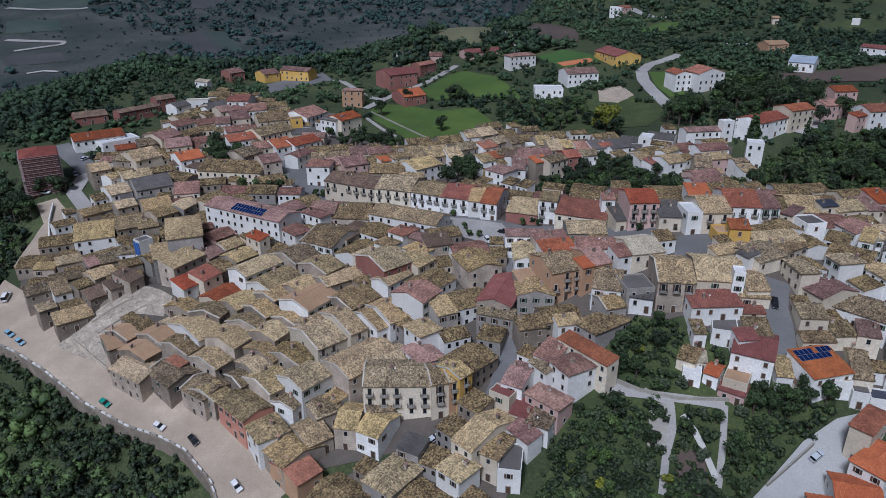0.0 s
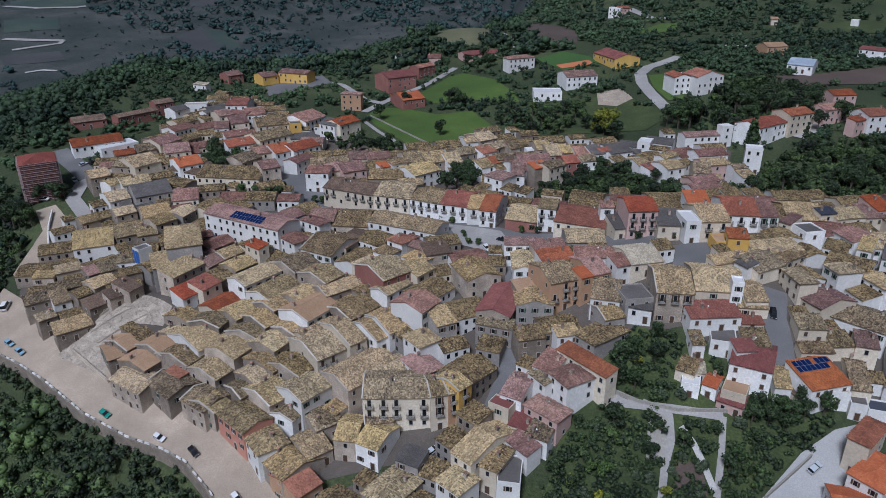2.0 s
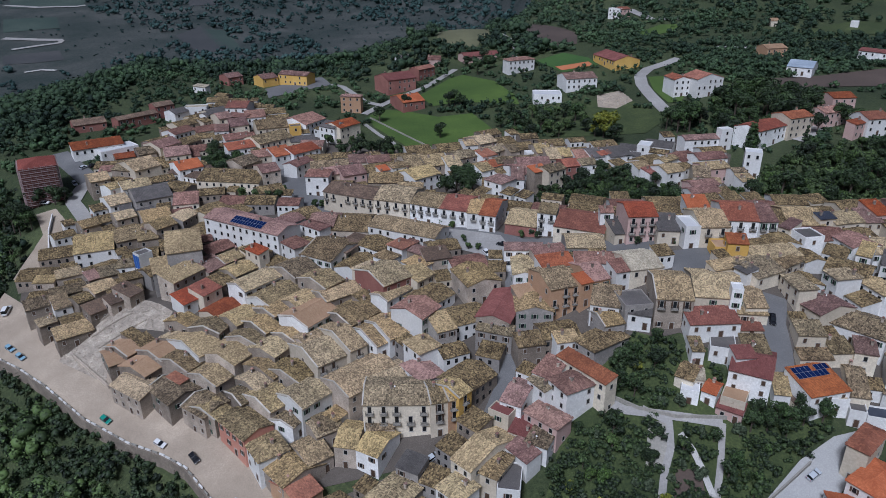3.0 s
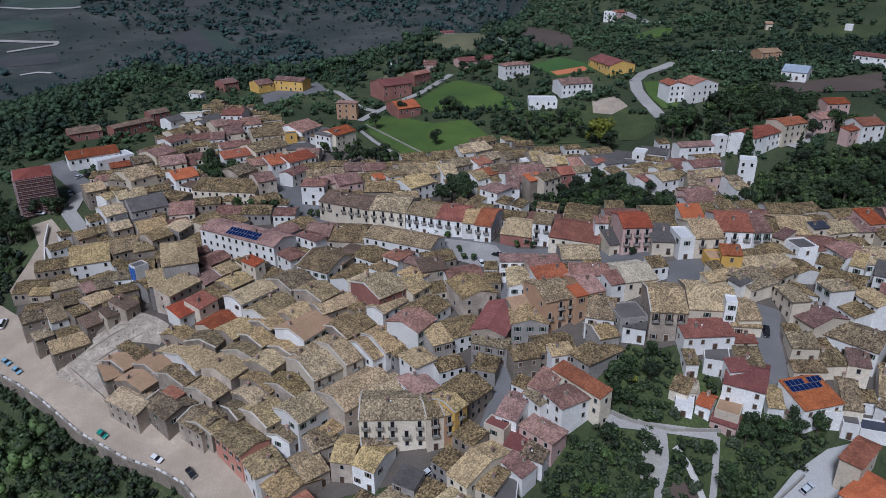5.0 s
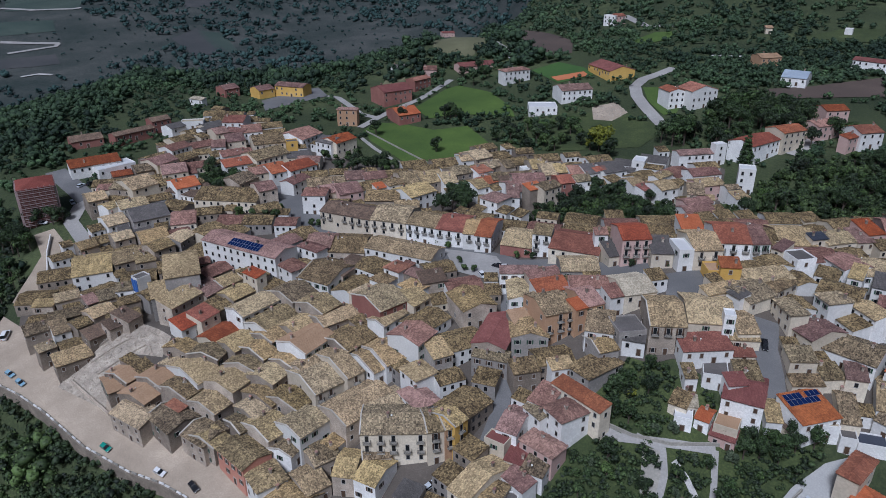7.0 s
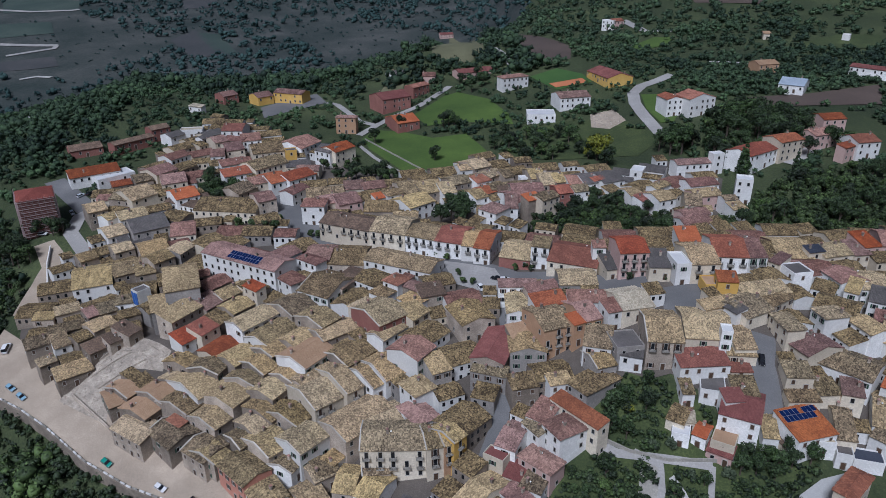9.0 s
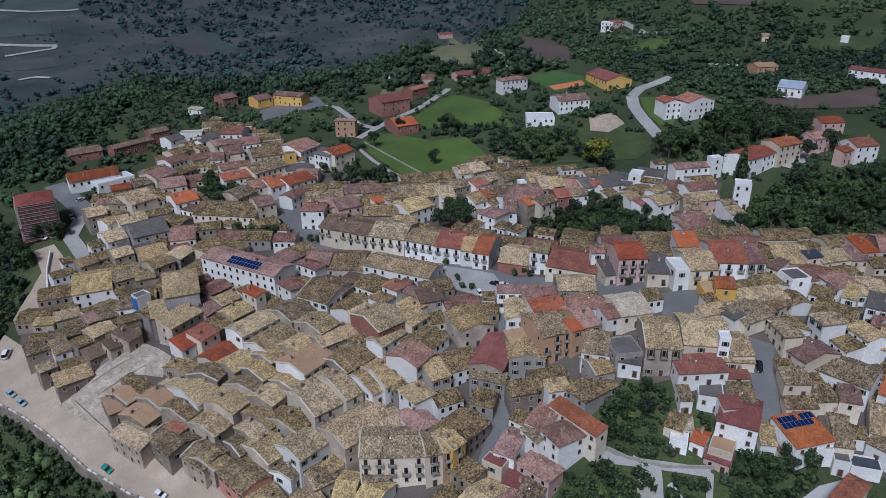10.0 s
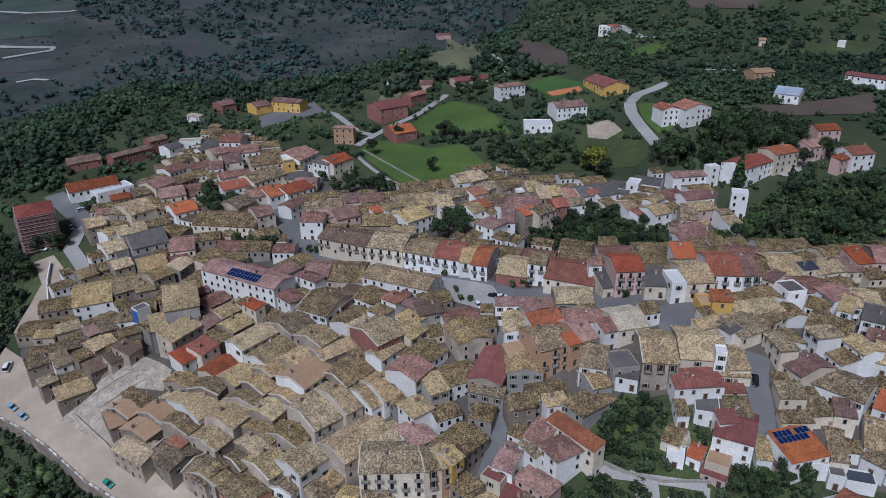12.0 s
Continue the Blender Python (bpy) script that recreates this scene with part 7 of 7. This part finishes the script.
solar_array(solar_house, 0.7, 5.6, 8, 2, 1.25, 1.9, ((4, 1), (7, 0)))
solar_array(convent, 12.2, 0.6, 11, 2, 1.25, 1.9)
scaffolding(scaffolded_house)
car(-76.7, 156.2, -32, "white")
car(-65.7, 150.7, -46, "black")
car(-51.0, 137.0, -48, "white")
car(-95.7, 166.2, -36, "green")
car(-140.1, 198.6, -35, "blue")
car(-134.6, 194.5, -36, "blue")
car(-150.3, 216.5, 97, "white", van=True)
car(87.6, 132.3, 30, "silver")
car(-2.3, 144.2, 35, "silver")
car(15.3, 220.5, -67, "white")
car(23.6, 224.5, -0, "white")
car(20.7, 225.7, 145, "black")
car(-66.0, 269.2, -31, "black")
car(-61.3, 266.5, -34, "black")
car(-57.1, 264.9, -23, "black")
car(-167.0, 319.1, 62, "silver")
car(-163.6, 321.4, 62, "black")
car(-164.0, 302.9, -52, "silver")
car(-144.5, 257.0, -54, "white", van=True)
car(89.9, 170.0, -102, "black")
car(-169.3, 285.7, 0, "white")
car(-63.7, 282.0, -68, "blue")
car(-118.8, 299.3, 38, "black")
car(-112.3, 293.0, -20, "black")
plant(1, -37.0, 265.4, 0.42, 296)
plant(1, -29.4, 263.1, 0.42, 160)
plant(1, -12.0, 255.2, 0.42, 325)
plant(1, -8.0, 253.0, 0.42, 91)
plant(1, -3.8, 250.7, 0.42, 224)
plant(1, 0.1, 248.0, 0.42, 350)
plant(1, 3.8, 244.9, 0.42, 109)
plant(1, 7.4, 230.4, 0.42, 242)
plant(1, 12.6, 223.6, 0.42, 71)
plant(1, 9.0, 224.4, 0.42, 305)
plant(1, 27.8, 232.2, 0.42, 215)
plant(1, 31.9, 232.3, 0.42, 355)
plant(1, 33.6, 230.3, 0.42, 65)
plant(1, 56.6, 215.9, 0.42, 255)
plant(1, 63.0, 211.8, 0.42, 175)
plant(1, 73.2, 208.3, 0.42, 235)
plant(1, 82.6, 211.7, 0.42, 190)
plant(1, 88.7, 207.6, 0.42, 110)
plant(1, -89.0, 295.7, 0.42, 25)
plant(1, -92.2, 293.4, 0.42, 280)
plant(1, -72.5, 288.8, 0.42, 85)
plant(1, -67.1, 286.6, 0.42, 225)
plant(1, -84.8, 293.8, 0.42, 130)
plant(1, -103.6, 293.5, 0.60, 0)
plant(1, -97.0, 289.1, 0.60, 67)
plant(1, -91.2, 287.7, 0.60, 134)
plant(1, -84.7, 284.4, 0.75, 201)
plant(1, -77.6, 280.2, 0.75, 268)
plant(1, -72.0, 279.7, 0.60, 335)
plant(1, -66.7, 275.5, 0.85, 42)
plant(1, -51.5, 272.2, 0.50, 109)
plant(1, -48.7, 271.6, 0.50, 176)
plant(1, -39.2, 268.8, 0.60, 243)
plant(1, -34.9, 267.2, 0.65, 310)
plant(1, -31.4, 266.6, 0.60, 17)
plant(0, -170.8, 285.6, 0.90, 84)
plant(0, -164.8, 285.5, 0.90, 151)
plant(0, -161.4, 287.5, 0.80, 218)
plant(0, -175.1, 286.3, 0.70, 285)
plant(0, -0.9, 357.9, 0.90, 315)
plant(5, 79.4, 341.4, 1.45, 150)
plant(5, 76.0, 345.7, 0.70, 45)
plant(2, 7.3, 408.2, 0.80, 130)
plant(2, 10.4, 399.1, 0.80, 200)
plant(2, 4.1, 404.6, 0.80, 60)
plant(2, 16.9, 477.1, 0.80, 284)
plant(2, 23.1, 464.8, 0.80, 50)
plant(2, 30.2, 474.5, 0.80, 176)
plant(2, 28.1, 488.8, 0.80, 120)
plant(0, 36.6, 383.7, 0.80, 75)
plant(0, 40.2, 372.7, 0.80, 180)
plant(0, 30.6, 367.2, 0.80, 330)
plant(2, -20.5, 404.3, 0.80, 255)
plant(2, -33.9, 384.8, 0.80, 300)
plant(6, 138.0, 307.9, 1.30, 135)
plant(6, 154.3, 294.6, 1.20, 24)
plant(6, 137.8, 310.9, 1.00, 100)
plant(6, -177.0, 293.8, 0.80, 60)
plant(6, -167.1, 294.0, 0.80, 340)
plant(6, -129.7, 484.9, 0.80, 130)
plant(6, 144.9, 357.3, 1.20, 215)
plant(2, 176.6, 354.2, 0.90, 300)
plant(2, 190.5, 329.8, 0.90, 210)
plant(2, 192.6, 325.9, 0.90, 315)
plant(2, 188.3, 333.6, 0.90, 105)
plant(2, 173.7, 322.7, 0.90, 220)
plant(1, 119.5, 185.4, 0.50, 210)
plant(1, 113.3, 185.5, 0.50, 325)
plant(1, 115.0, 183.3, 0.50, 70)
plant(1, 109.6, 197.5, 0.50, 335)
plant(1, 111.0, 196.3, 0.50, 45)
plant(1, -111.6, 327.5, 0.50, 0)
plant(1, -104.6, 321.4, 0.50, 140)
plant(1, -97.7, 315.4, 0.50, 280)
plant(1, -108.3, 330.5, 0.50, 105)
plant(1, -102.6, 324.3, 0.50, 210)
plant(2, 78.3, 145.7, 0.55, 20)
plant(2, 83.6, 144.9, 0.55, 300)
plant(2, 89.8, 146.7, 0.55, 220)
plant(2, 93.7, 145.9, 0.55, 70)
plant(2, 94.5, 144.5, 0.55, 140)
plant(2, 85.9, 143.4, 0.55, 80)
plant(2, 80.2, 142.8, 0.55, 160)
plant(2, 89.5, 143.9, 0.55, 255)
plant(5, 30.2, 131.8, 0.35, 230)
plant(5, 51.7, 127.4, 0.35, 340)
plant(5, 36.2, 127.3, 0.35, 220)
plant(5, 51.7, 159.7, 0.35, 350)


def excavator(x, y, yaw):
    """A small tracked digger."""
    ob = tagged(new("excavator"), "small yellow tracked excavator at a building site", "excavator")
    ob.matrix_world = slope_turn(x, y, yaw) @ pose(0, 0, 0.1)
    for s in (-1.0, 0.55):
        track = Mesh()
        track.prism([(-1.4, s, 0.12), (1.4, s, 0.12), (1.4, s + 0.45, 0.12), (-1.4, s + 0.45, 0.12)], [(-1.6, s, 0.6), (1.6, s, 0.6), (1.6, s + 0.45, 0.6), (-1.6, s + 0.45, 0.6)])
        part("track", track, TYRE, ob)
    body = Mesh()
    body.prism([(-1.7, -0.95, 0.7), (0.9, -0.95, 0.7), (0.9, 0.95, 0.7), (-1.7, 0.95, 0.7)], [(-1.6, -0.9, 1.6), (0.2, -0.9, 1.6), (0.2, 0.9, 1.6), (-1.6, 0.9, 1.6)])
    part("body", body, DIGGER_YELLOW, ob)
    cab = Mesh()
    cab.prism([(-0.4, 0.0, 1.6), (0.9, 0.0, 1.2), (0.9, 0.9, 1.2), (-0.4, 0.9, 1.6)], [(-0.3, 0.05, 2.7), (0.6, 0.05, 2.7), (0.6, 0.85, 2.7), (-0.3, 0.85, 2.7)])
    part("cab", cab, GLASS, ob)
    for name, a, b, r in (("boom", (0.8, -0.3, 1.2), (3.0, -0.3, 3.0), 0.22), ("arm", (3.0, -0.3, 3.0), (4.3, -0.3, 1.3), 0.17)):
        m = Mesh()
        m.tube(a, b, r, r * 0.8, 4)
        part(name, m, DIGGER_YELLOW, ob)
    bucket = Mesh()
    bucket.prism([(3.9, -0.75, 0.5), (4.6, -0.75, 0.7), (4.6, 0.15, 0.7), (3.9, 0.15, 0.5)], [(4.0, -0.75, 1.2), (4.5, -0.75, 1.35), (4.5, 0.15, 1.35), (4.0, 0.15, 1.2)])
    part("bucket", bucket, IRON, ob)


excavator(-148.5, 244.4, 70)


def low_wall(points, height, material, label, thick=0.4):
    """A free-standing garden or road wall along a line."""
    mesh = Mesh()
    rows = along(points, 2.0)
    for (x0, y0, ax, ay), (x1, y1, bx, by) in zip(rows, rows[1:]):
        z0, z1 = float(ground(x0, y0)), float(ground(x1, y1))
        t = thick / 2
        ring = [(x0 + ay * t, y0 - ax * t), (x1 + by * t, y1 - bx * t), (x1 - by * t, y1 + bx * t), (x0 - ay * t, y0 + ax * t)]
        zs = (z0, z1, z1, z0)
        mesh.prism([(px, py, z - 0.8) for (px, py), z in zip(ring, zs)], [(px, py, z + height) for (px, py), z in zip(ring, zs)])
    return tagged(new("garden_wall", mesh.data("garden_wall", material)), label, "wall")




def archway(on, offset, width, height):
    """An arched passage, its inner shade a thin dark plate, with a stone surround in the front wall of a building."""
    w, d, h, rise, kind = INFO[on.name]
    r = width / 2
    arc = [(r * math.cos(a), height - r + r * math.sin(a)) for a in np.linspace(0, math.pi, 9)]
    ring = [(r, 0.0)] + arc + [(-r, 0.0)]
    shade_plate, frame_ = Mesh(), Mesh()
    z0 = 0.9
    # dark plate on the wall in place of the shaded opening
    shade_plate.prism([(offset + x, -d / 2 - 0.04, z0 + z) for x, z in ring], [(offset + x, -d / 2 + 0.02, z0 + z) for x, z in ring])
    for (xa, za), (xb, zb) in zip(ring, ring[1:]):
        k = 1 + 0.35 / r
        a, b, c, e = (xa, za), (xb, zb), (xb * k, height - r + (zb - height + r) * k if zb > height - r else zb), (xa * k, height - r + (za - height + r) * k if za > height - r else za)
        frame_.prism([(offset + x, -d / 2 - 0.10, z0 + z) for x, z in (a, b, c, e)], [(offset + x, -d / 2 + 0.02, z0 + z) for x, z in (a, b, c, e)])
    arch = part("archway", shade_plate, GLASS, on, "arched passage, its shade a dark plate on the wall")
    part("surround", frame_, STONE_TRIM, arch)


archway(gate_house, 0.8, 3.2, 5.4)


def tarpaulin(on, width, height):
    """A creased plastic sheet hung on the side wall of a building."""
    w, d, h, rise, kind = INFO[on.name]
    mesh = Mesh()
    cols, rows_ = 10, 8
    for layer in (0.0, 0.05):
        for j in range(rows_ + 1):
            for i in range(cols + 1):
                u, v = i / cols, j / rows_
                mesh.v.append((-w / 2 - 0.12 - layer - 0.09 * math.sin(u * 15 + 2 * v), (u - 0.5) * width, h - 0.3 - v * height + 0.12 * math.sin(u * 9)))
        n = len(mesh.v) - (cols + 1) * (rows_ + 1)
        for j in range(rows_):
            for i in range(cols):
                a = n + j * (cols + 1) + i
                mesh.f.append((a, a + 1, a + cols + 2, a + cols + 1))
    ob = tagged(new("tarpaulin", mesh.data("tarpaulin", TARP)), "bright blue plastic tarpaulin hung on a wall", "tarpaulin")
    ob.matrix_world = on.matrix_world.copy()


TARP = surface("blue_plastic_sheet", (0.03, 0.09, 0.30), (0.07, 0.17, 0.46), 2.0, rough=0.4, bump=0.1, shift=0)
tarpaulin(grey_tower, 3.8, 5.0)



def rubble(poly, count, seed):
    """Loose stones lying about on the ruined terrace."""
    rng = random.Random(seed)
    poly = list(poly)
    xs, ys = [p[0] for p in poly], [p[1] for p in poly]
    mesh = Mesh()
    for _ in range(count):
        x, y = rng.uniform(min(xs), max(xs)), rng.uniform(min(ys), max(ys))
        if not inside(poly, x, y):
            continue
        s, a = rng.uniform(0.15, 0.5), rng.uniform(0, 6.28)
        z = float(ground(x, y)) + 0.3
        ring = [(x + s * math.cos(a + k * 1.57 + rng.uniform(-0.3, 0.3)), y + s * 0.8 * math.sin(a + k * 1.57)) for k in range(4)]
        mesh.prism([(*p, z) for p in ring], [(x + (p[0] - x) * 0.7, y + (p[1] - y) * 0.7, z + s * rng.uniform(0.5, 0.9)) for p in ring])
    return tagged(new("rubble_stones", mesh.data("rubble_stones", RUBBLE)), "loose pale stones and rubble on bare ground", "rubble", kind="stuff")


rubble(PATCHES["yard"], 700, 8)
rubble(((-117, 201), (-114, 203), (-99, 210), (-86, 200), (-87, 193), (-98, 196), (-103, 190), (-101, 179), (-121, 191)), 1500, 5)
low_wall(((-161, 275), (-157, 263), (-151, 250), (-150, 242)), 2.0, WALLS["w"], "new white concrete wall beside the building site")
low_wall(((-117, 192), (-99, 177)), 1.6, WALLS["k"], "rough stone wall between the ruins and the road")
low_wall(((-40, 392), (-20, 364), (-3, 340)), 1.0, CONCRETE, "concrete field wall along the meadow")
low_wall(((42, 155), (50, 150), (59, 147), (72, 146)), 1.4, CONCRETE, "weathered garden wall below the houses")
low_wall(((74, 126), (88, 135)), 1.2, CONCRETE, "low concrete wall of the parking yard")
low_wall(((-113, 202), (-104, 208), (-99, 209)), 1.2, RUBBLE, "ruined stone wall on the terrace")
low_wall(((-112, 197), (-100, 202)), 0.9, RUBBLE, "stepped stone row on the terrace")
low_wall(((-108, 192), (-94, 198)), 0.9, RUBBLE, "stepped stone row on the terrace")
